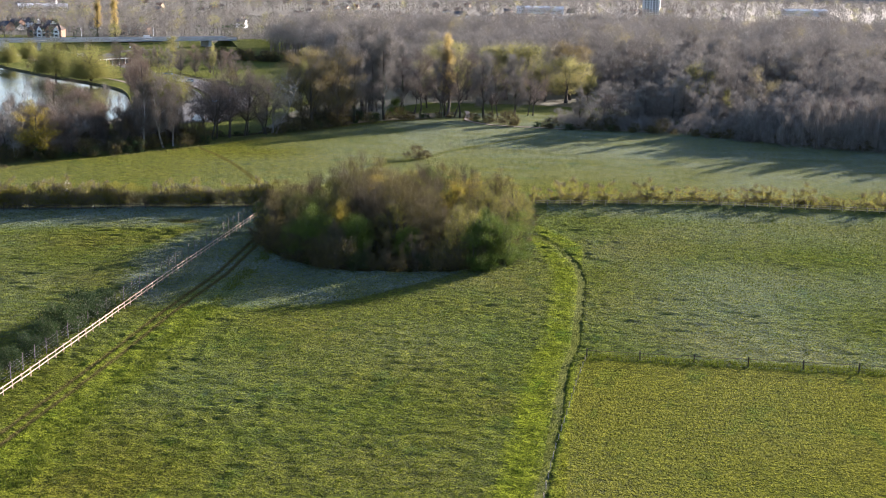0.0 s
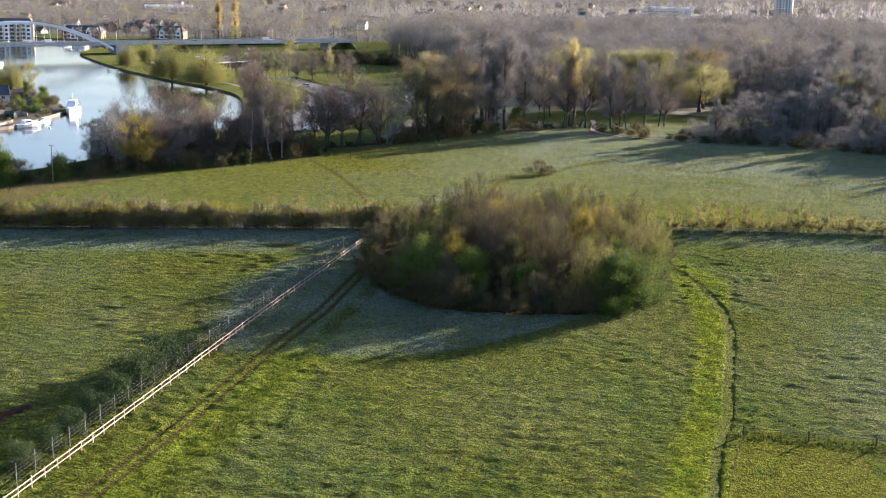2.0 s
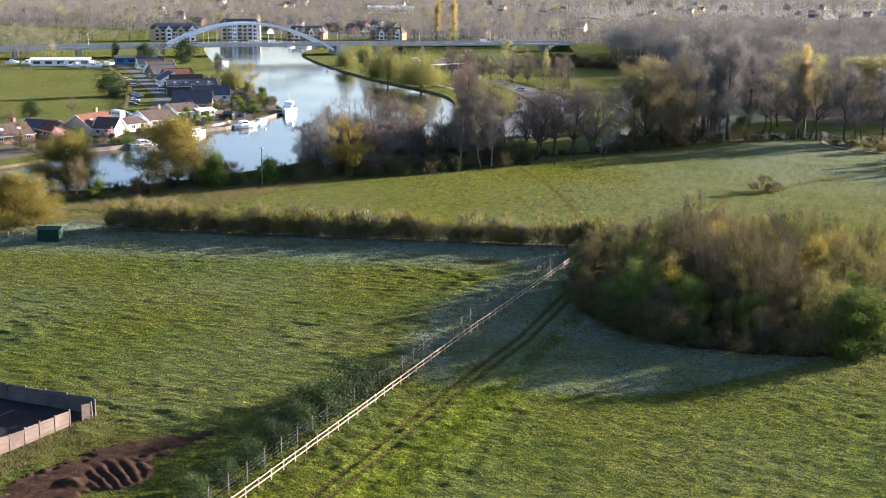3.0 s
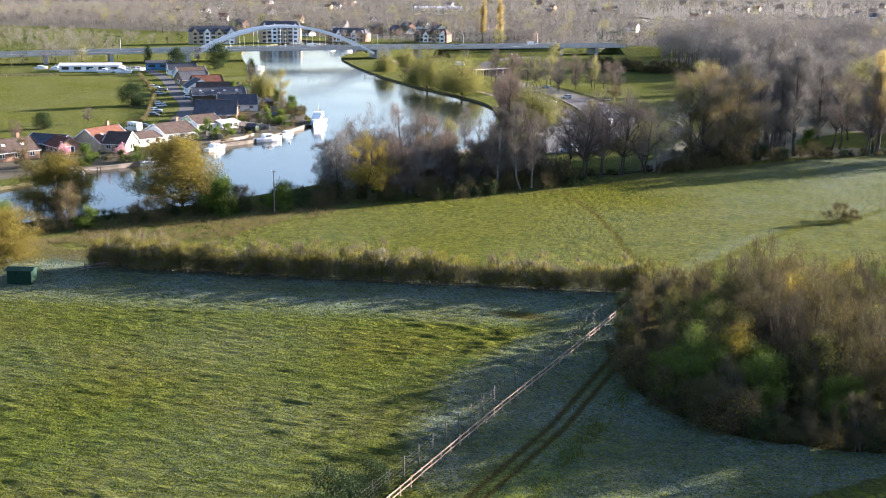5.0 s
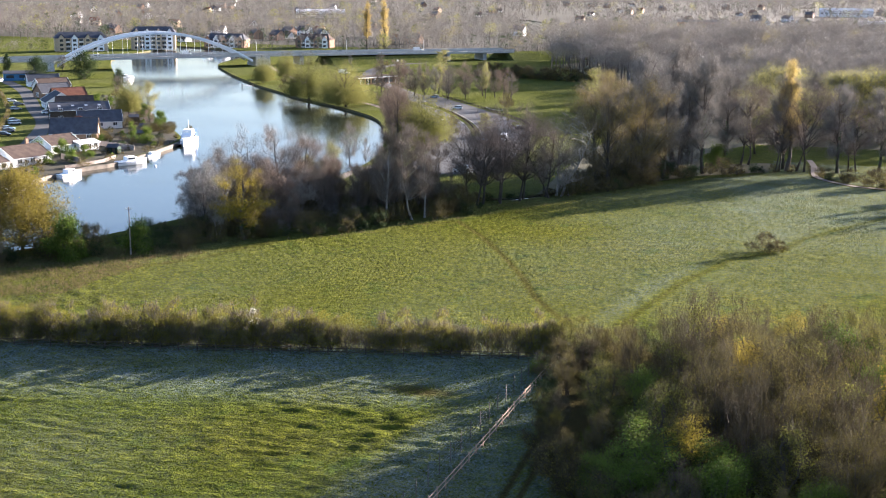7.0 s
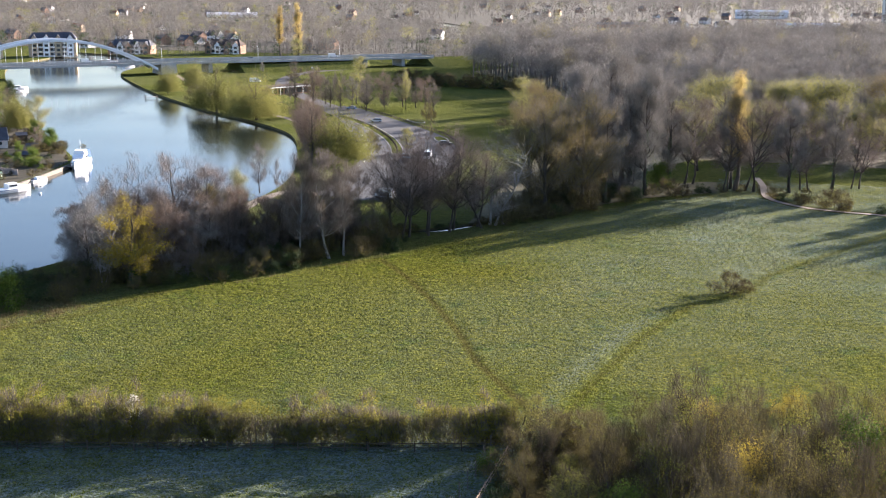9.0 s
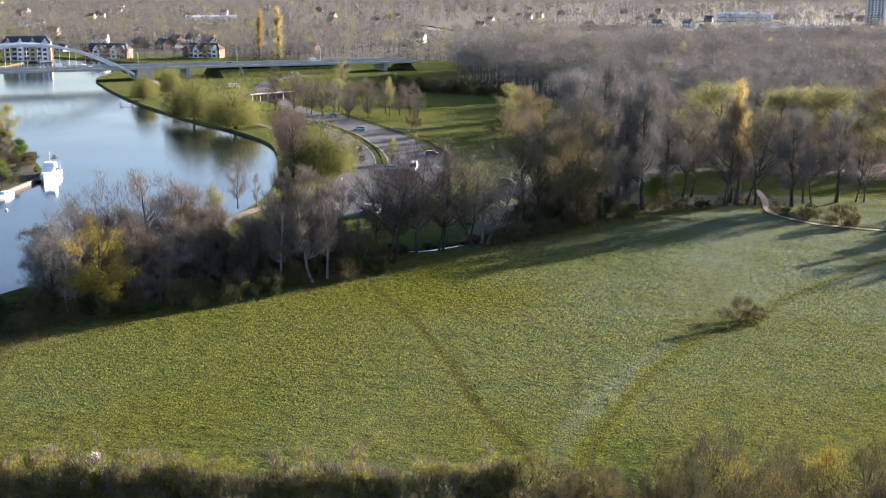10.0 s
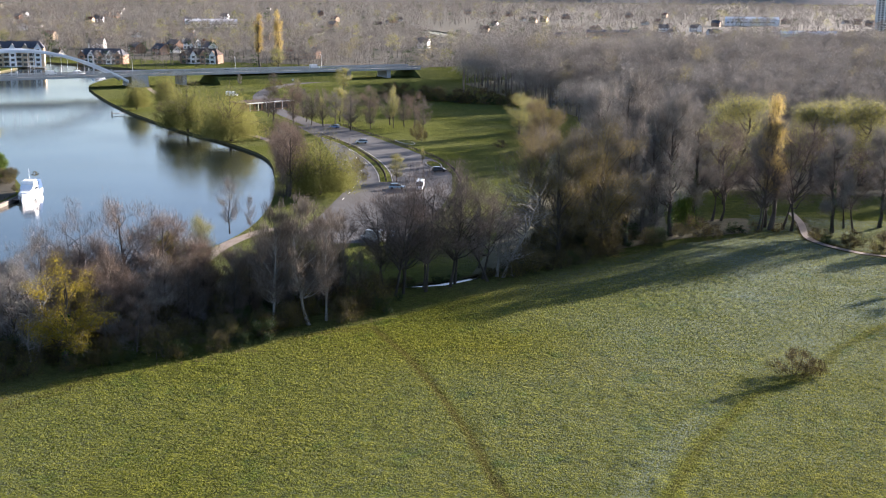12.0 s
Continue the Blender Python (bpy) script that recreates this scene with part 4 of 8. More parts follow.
# ---- hedges ----
def hedge(pts, height, depth, density, label, upright, leaf_mat, twig_mat, seed):
    """A long hedge: stems, twigs and leaf sprays along a line, uneven on top."""
    rng = np.random.RandomState(seed)
    c = curve(pts, 0.5)
    n = int(len(c) * density)
    ob = thing("hedge", pose(0, 0, 0), label, "hedge")
    i = rng.randint(len(c) - 1, size=n)
    top = height * (0.5 + 0.8 * lattice_noise(c[i, 0], c[i, 1], 4.1, seed) + 0.45 * (lattice_noise(c[i, 0], c[i, 1], 1.1, seed + 1) - 0.5))
    d = unit(np.gradient(c, axis=0))[i]
    off = rng.normal(size=n) * 0.42
    u = rng.rand(n) ** 0.8
    bulge = depth / 2 * np.sqrt(np.clip(1 - (u * 1.05 - 0.25) ** 2, 0.05, 1))
    along = rng.uniform(-0.4, 0.4, n)
    at = np.c_[c[i, 0] - d[:, 1] * off * bulge + d[:, 0] * along, c[i, 1] + d[:, 0] * off * bulge + d[:, 1] * along, 0.1 + top * u]
    s = Soup()
    leaves(s, at, 0.085, rng)
    tagged(part("foliage", s, leaf_mat, ob), kind="stuff")
    m = n // 4
    j = rng.randint(len(c) - 1, size=m)
    off = rng.normal(size=m) * 0.3 * depth / 2
    dj = unit(np.gradient(c, axis=0))[j]
    topj = height * (0.72 + 0.5 * lattice_noise(c[j, 0], c[j, 1], 3.1, seed))
    along = rng.uniform(-0.4, 0.4, m)
    st = np.c_[c[j, 0] - dj[:, 1] * off + dj[:, 0] * along, c[j, 1] + dj[:, 0] * off + dj[:, 1] * along, rng.rand(m) * topj * 0.75]
    way = unit(rng.normal(size=(m, 3)) * 0.5 + np.array([0, 0, upright]))
    s = Soup()
    slivers(s, st, way, rng.uniform(0.5, 1.5, m) * height / 3, np.full(m, 0.04), rng)
    tagged(part("twig_mass", s, twig_mat, ob), kind="stuff")
    s = Soup()
    for k in range(0, len(c), 3):
        p = c[k] + rng.normal(size=2) * 0.3
        q = p + rng.normal(size=2) * 0.5
        tube(s, [(p[0], p[1], -0.1), ((p[0] + q[0]) / 2, (p[1] + q[1]) / 2, height * 0.4), (q[0], q[1], height * 0.8)], [0.06, 0.045, 0.015], 4, cap=False)
    tagged(part("stem_mass", s, M["bark"], ob), kind="stuff")
    return ob


hedge(HEDGE_LEFT, 4.1, 3.4, 680, "thick field hedge in yellow-olive spring leaf", 1.2, M["hedge_leaf"], M["twig_brown"], 31)
hedge(HEDGE_RIGHT, 2.0, 2.4, 90, "open young hedge with thin upright stems", 3.0, M["hedge_leaf"], M["twig_brown"], 33)
plant("blossom_shrub", -107.6, 239.8, 5.0, spread=0.42, variant=0)
hrng = random.Random(5)
young = curve(HEDGE_RIGHT, 1.5)
for q in young:
    plant(hrng.choice(["hedge_tree", "hedge_tree", "hedge_tree", "sapling"]), q[0] + hrng.uniform(-0.6, 0.6), q[1] + hrng.uniform(-0.7, 0.7), hrng.uniform(2.4, 4.6),
          "young trees in the hedge", 1.1, rng=hrng)
for k in range(100):
    t = hrng.random()
    p = curve(HEDGE_LEFT, 1.0)
    q = p[int(t * (len(p) - 1))]
    plant(hrng.choice(["hedge_tree", "thicket_fresh_tree", "hedge_tree", "hedge_tree"]), q[0] + hrng.uniform(-1, 1), q[1] + hrng.uniform(-1, 1), hrng.uniform(3.2, 5.2),
          "shrubs in the hedge", rng=hrng)


# ---- fences ----
def post_soup(w, h):
    s = Soup()
    box(s, (0, 0, h / 2 - 0.15), (w, w, h + 0.3))
    box(s, (0, 0, h + 0.012), (w * 0.9, w * 0.9, 0.03), taper=0.6)
    return s


def fence(label, pts, spacing, post_w, post_h, post_mat, rails=(), rail_size=(0.05, 0.1), rail_mat=None, wires=(), lean=0.0, offset=0.0, seed=1):
    """Posts at even steps along a line, with rails or wires from post to post."""
    rng = random.Random(seed)
    c = curve(pts, 0.25)
    run = np.concatenate([[0], np.cumsum(np.linalg.norm(np.diff(c, axis=0), axis=1))])
    n = max(1, round(run[-1] / spacing))
    marks = [(np.interp(k * run[-1] / n, run, c[:, 0]), np.interp(k * run[-1] / n, run, c[:, 1])) for k in range(n + 1)]
    ob = thing("fence", pose(0, 0, 0), label, "fence")
    me = post_soup(post_w, post_h).mesh("post", post_mat)
    for x, y in marks:
        p = new("post", me)
        p.parent = ob
        p.matrix_basis = pose(x, y, rng.uniform(-0.06, 0.06), rng.uniform(-lean, lean), rng.uniform(-lean, lean), rng.uniform(-8, 8))
    for (ax, ay), (bx, by) in zip(marks[:-1], marks[1:]):
        length = math.hypot(bx - ax, by - ay)
        side = (-(by - ay) / length * (post_w / 2 + 0.03), (bx - ax) / length * (post_w / 2 + 0.03))
        for z in rails:
            s = Soup()
            j = [rng.uniform(-0.03, 0.03) for _ in range(2)]
            beam(s, (ax + side[0], ay + side[1], z + j[0]), (bx + side[0], by + side[1], z + j[1]), *rail_size)
            part("rail", s, rail_mat or post_mat, ob)
    for z in wires:
        s = Soup()
        tube(s, [(x + 0.06, y, z + 0.015 * math.sin(i * 2.2)) for i, (x, y) in enumerate(marks)], [0.006] * len(marks), 3)
        part("wire", s, M["wire"], ob)
    return ob


fence("pale post-and-rail fence beside a wheel-worn track", [(-66.4, 249), (-66.2, 215), (-66.2, 185), (-65.6, 150), (-65.3, 125), (-65.0, 88)], 2.4, 0.12, 1.25,
      M["timber"], rails=(0.6, 1.12), rail_size=(0.05, 0.12))
fence("tall grey posts strung with stock wire", [(-68.2, 247), (-68.0, 215), (-67.9, 190), (-67.4, 150), (-67.0, 125), (-66.8, 88)], 3.4, 0.085, 2.35,
      M["timber_shaded"], wires=(0.4, 0.8, 1.2, 1.6, 2.0), seed=2)
fence("dark post-and-wire fence round the mown paddock", [(1.4, 153.4), (15, 153.3), (36, 153.1), (70, 153)], 6.7, 0.16, 1.3, M["timber_dark"],
      rails=(1.0,), rail_size=(0.03, 0.05), wires=(0.4, 0.7), lean=2, seed=3)
fence("low grey stakes along the worn track", [(1.2, 152), (0.3, 142.3), (-0.5, 132.1), (-1.5, 119.8), (-1.9, 112.4), (-2.6, 92)], 2.6, 0.07, 0.75, M["timber_grey"],
      wires=(0.65,), lean=4, seed=4)
HEDGE_FENCE = [(-156, 223.2), (-131, 229.7), (-104, 237.2), (-78, 244.8), (-69, 247.5)]
fence("dark post-and-rail fence along the hedge", HEDGE_FENCE, 2.6, 0.11, 1.3, M["timber_dark"], rails=(0.5, 1.0), rail_size=(0.04, 0.09), seed=5)
fence("post-and-rail fence in front of the young hedge", [(-11, 263.5), (8, 267.6), (33, 271), (65, 269.5), (112, 265.5)], 2.6, 0.11, 1.3, M["timber_grey"],
      rails=(0.5, 1.0), rail_size=(0.04, 0.09), seed=6)
fence("old post-and-rail fence by the green store", [(-185, 202), (-172, 208), (-162, 212)], 2.8, 0.1, 1.3, M["timber_grey"], wires=(0.5, 0.9), seed=7)
fence("old post-and-rail fence at the hedge's end", [(-156, 221), (-153, 227), (-150, 234)], 2.2, 0.1, 1.3, M["timber_grey"], rails=(0.5, 1.0), rail_size=(0.04, 0.09), seed=8)


def field_gate(x, y, turn, w=3.6):
    ob = thing("field_gate", pose(x, y, 0, 0, 0, turn), "dark weathered five-barred timber field gate", "gate")
    for sx in (-w / 2, w / 2):
        s = post_soup(0.18, 1.4)
        p = part("post", s, M["timber_dark"], ob)
        p.matrix_basis = pose(sx, 0, 0)
    for z in (0.25, 0.47, 0.69, 0.91, 1.15):
        part("bar", beam(Soup(), (-w / 2 + 0.1, 0, z), (w / 2 - 0.1, 0, z), 0.04, 0.08), M["timber_dark"], ob)
    part("brace", beam(Soup(), (-w / 2 + 0.15, 0.03, 0.25), (w / 2 - 0.15, 0.03, 1.15), 0.03, 0.08), M["timber_dark"], ob)
    return ob


field_gate(-61.4, 255.0, 16)
# young planting along the fence
for x, y, h in ((-68.9, 131, 2.6), (-69.2, 136, 3.2), (-69.4, 141, 3.6), (-69.2, 146, 3.4), (-69.6, 150.5, 3.8), (-69.5, 154.5, 3.4), (-69.5, 158.5, 3.9), (-69.2, 162, 3.4),
                (-69.0, 165, 2.6), (-69.0, 126, 2.4)):
    plant("fence_shrub", x, y, h, "shrubs along the wire fence", rng=hrng)
plant("shrub", -64.5, 246.0, 1.8, rng=hrng)
plant("green_shrub", -67.6, 243.0, 2.2, rng=hrng)
for x, y, h in ((-66.5, 251.2, 5.2), (-64.8, 252.2, 4.8), (-68.2, 250.6, 4.6)):
    plant("thicket_fresh_tree", x, y, h, "shrubs in the hedge", 1.3, rng=hrng)


# ---- compound ----
def panel_fence(label, pts, h, material, gap=2.0):
    ob = thing("panel_fence", pose(0, 0, 0), label, "fence")
    c = curve(pts, 0.2) if len(pts) > 2 else np.array(pts, float)
    for (ax, ay), (bx, by) in zip(pts[:-1], pts[1:]):
        length = math.hypot(bx - ax, by - ay)
        n = max(1, round(length / gap))
        for k in range(n):
            p0 = (ax + (bx - ax) * k / n, ay + (by - ay) * k / n)
            p1 = (ax + (bx - ax) * (k + 1) / n, ay + (by - ay) * (k + 1) / n)
            part("panel", beam(Soup(), (*p0, h / 2), (*p1, h / 2), 0.05, h - 0.12), material, ob)
            s = post_soup(0.12, h + 0.12)
            p = part("post", s, material, ob)
            p.matrix_basis = pose(*p0, 0)
            part("rail", beam(Soup(), (p0[0], p0[1], h + 0.02), (p1[0], p1[1], h + 0.02), 0.1, 0.05), material, ob)
    return ob


def board_fence(label, pts, h, material, seed, open_bays=(), low=()):
    """Upright boards on two rails between proud posts, each bay a little out of true."""
    rng = random.Random(seed)
    ob = thing("board_fence", pose(0, 0, 0), label, "fence")
    for k, ((ax, ay), (bx, by)) in enumerate(zip(pts[:-1], pts[1:])):
        p = part("post", post_soup(0.16, h + 0.12), material, ob)
        p.matrix_basis = pose(ax, ay, rng.uniform(-0.1, 0.08), rng.uniform(-2, 2), rng.uniform(-2, 2), rng.uniform(-6, 6))
        if k in open_bays:
            continue
        length = math.hypot(bx - ax, by - ay)
        ux, uy = (bx - ax) / length, (by - ay) / length
        bay_h = (h * 0.45 if k in low else h) + rng.uniform(-0.1, 0.1)
        n = int(length / 0.16)
        face, back = [], []   # lapped boards, each a little proud of the next, in one skin
        for i in range(n):
            top = bay_h + rng.uniform(-0.02, 0.03) + ((i + 0.5) / n - 0.5) * 0.08
            for f, off in ((i / n, 0.03), ((i + 1) / n, 0.0)):
                x, y = ax + (bx - ax) * f, ay + (by - ay) * f
                face.append((x + uy * off, y - ux * off, top))
                back.append((x - uy * 0.03, y + ux * 0.03, top))
        m = 2 * n
        v = [(x, y, 0.03) for x, y, _ in face] + face + back + [(x, y, 0.03) for x, y, _ in back]
        s = Soup().add(v, [(r * m + i, r * m + i + 1, (r + 1) * m + i + 1, (r + 1) * m + i) for r in range(3) for i in range(m - 1)])
        part("panel", s, material, ob)
        for z in (bay_h * 0.22, bay_h * 0.55, bay_h * 0.86):
            for side in (-1, 1):
                part("rail", beam(Soup(), (ax - uy * 0.05 * side, ay + ux * 0.05 * side, z), (bx - uy * 0.05 * side, by + ux * 0.05 * side, z + rng.uniform(-0.04, 0.04)), 0.05, 0.1), material, ob)
    p = part("post", post_soup(0.16, h + 0.12), material, ob)
    p.matrix_basis = pose(*pts[-1], 0)
    return ob


board_fence("tall weathered close-board fence round a hard yard", [(-133, 140.9), (-130.2, 140.9), (-127.4, 140.8), (-124.6, 140.8), (-121.8, 140.8), (-119, 140.7), (-116.2, 140.7), (-113.4, 140.7),
            (-110.5, 140.7), (-107.6, 140.8), (-104.9, 140.9), (-102.2, 140.9), (-99.4, 140.9), (-96.4, 141.0), (-93.2, 141.2), (-92.1, 140.5)], 2.0, M["timber_shaded"], 1)
board_fence("sunlit weathered board fence with an open gap", [(-92.2, 140.1), (-92.6, 138.9), (-92.9, 137.2), (-93.0, 135.0), (-93.25, 132.9), (-93.4, 130.8), (-93.65, 128.8), (-93.9, 126.9), (-94.2, 125.2),
            (-94.5, 123.2), (-94.8, 121.2), (-95.2, 119.2), (-95.6, 117.2)], 1.8, M["timber_board"], 2, open_bays=(1,), low=(7,))
flat("yard", [[(-133, 140.8), (-110, 140.6), (-96, 140.9), (-92.7, 139), (-93.8, 126.9), (-96, 117), (-133, 117)]], 0.14, M["tarmac"], "dark hard-surfaced yard with faint painted lines", "yard")
for ax, ay, bx, by in ((-105.5, 135.7, -105.3, 139.1), (-108.2, 138.3, -108.1, 139.6), (-98.0, 133.5, -97.8, 134.5), (-101.9, 134.0, -101.7, 138.4), (-112.2, 134.0, -112.0, 138.4)):
    flat("painted_line", [[(ax - 0.06, ay), (ax + 0.06, ay), (bx + 0.06, by), (bx - 0.06, by)]], 0.146, M["gravel"], "worn pale painted line on the yard", "road marking")
RAIL_BITS = [(-93.2, 126.4, 0.3, 40), (-94.6, 126.2, 0.12, 70)]
for x, y, z, turn in RAIL_BITS:
    ob = tagged(part("loose_board", box(Soup(), (0, 0, 0), (1.5, 0.14, 0.03)), M["timber_board"]), "loose weathered board lying by the fence", "board")
    ob.matrix_basis = pose(x, y, 0.1, 0, 4, turn)


def churned_mud():
    """Bare wheel-churned soil with deep curved ruts."""
    xs, ys = np.arange(-91, -74.5, 0.22), np.arange(112, 143, 0.22)
    X, Y = np.meshgrid(xs, ys)
    way = [(-79, 141), (-81.5, 135.5), (-82.5, 130.5), (-83.5, 126), (-85, 119), (-85, 110)]
    d = line_distance(X, Y, way)
    shape = np.clip(1.0 - d / np.interp(Y, [112, 126, 131, 136, 142], [4.2, 4.6, 4.2, 2.8, 2.0]) + 0.55 * (lattice_noise(X, Y, 2.6, 31) - 0.5), -0.5, 1)
    deep = np.clip(1.25 - np.hypot((X + 79.4) / 3.6, (Y - 128.2) / 4.2), 0, 1)
    rut = np.abs(np.sin((X * 0.62 + Y * 0.78 + 0.05 * (X + 79) ** 2) * 2.7 + 1.8 * lattice_noise(X, Y, 4, 33) + 0.6 * lattice_noise(X, Y, 0.8, 36))) * 2 - 1.2
    tread = np.sin((Y * 0.6 - X) * 7.5) * np.clip(1 - np.abs(np.sin(X * 1.1 + Y * 0.4)) * 1.6, 0, 1)
    Z = 0.10 + 0.06 * tread + deep * (0.22 * rut + 0.04) + 0.09 * lattice_noise(X, Y, 0.5, 34) + 0.12 * lattice_noise(X, Y, 1.7, 35)
    shape = shape + 0.5 * (lattice_noise(X, Y, 0.7, 37) - 0.55)
    edge = np.clip(np.maximum(shape, deep - 0.2) / 0.25, 0, 1)
    Z = Z * edge - 0.25 * (1 - edge)
    heap = np.clip(1 - np.hypot((X + 82.3) / 1.5, (Y - 124.7) / 1.2), 0, 1)
    Z += 0.45 * heap ** 0.7
    idx = np.arange(X.size).reshape(X.shape)
    quad = np.stack([idx[:-1, :-1], idx[:-1, 1:], idx[1:, 1:], idx[1:, :-1]], -1).reshape(-1, 4)
    quad = quad[(edge.ravel()[quad] > 0.02).any(1)]
    s = Soup().add(np.stack([X, Y, Z], -1).reshape(-1, 3), quad)
    tagged(part("churned_mud", s, M["mud"], None, "", True), "bare brown soil churned into deep wheel ruts", "mud", kind="structure")


churned_mud()


def green_store(x, y, turn):
    ob = thing("store_shed", pose(x, y, 0, 0, 0, turn), "dark green metal field store with a shallow roof", "shed")
    part("body", box(Soup(), (0, 0, 1.1), (4.0, 2.4, 2.4)), M["green_paint"], ob)
    s = Soup()
    v = [(-2.3, -1.4, 2.3), (2.3, -1.4, 2.3), (2.3, 1.4, 2.3), (-2.3, 1.4, 2.3), (-2.3, 0, 2.75), (2.3, 0, 2.75)]
    s.add(v, [(0, 1, 5, 4), (2, 3, 4, 5)])
    s.add([v[0], v[3], v[4], v[1], v[2], v[5]], [(0, 2, 1), (3, 4, 5)])
    part("roof", s, M["green_paint"], ob)
    part("door", box(Soup(), (0.3, -1.21, 1.05), (1.1, 0.05, 2.0)), M["green_paint"], ob)
    for k in range(5):
        part("rib", box(Soup(), (-1.9 + k * 0.95, -1.225, 1.1), (0.06, 0.05, 2.2)), M["green_paint"], ob)
    return ob


green_store(-159.0, 211.8, 22)


def utility_pole(x, y, h):
    ob = thing("utility_pole", pose(x, y, 0, 0, 0, 20), "tall grey timber utility pole", "pole")
    part("pole", tube(Soup(), [(0, 0, -0.2), (0, 0, h * 0.5), (0, 0, h)], [0.15, 0.125, 0.1], 8), M["timber_grey"], ob)
    part("crossarm", box(Soup(), (0, 0, h - 0.4), (1.2, 0.1, 0.1)), M["timber_grey"], ob)
    for sx in (-0.5, 0.5):
        part("insulator", tube(Soup(), [(sx, 0, h - 0.35), (sx, 0, h - 0.15)], [0.05, 0.04], 6), M["white_paint"], ob)
    return ob


utility_pole(-156.1, 281.8, 9.0)


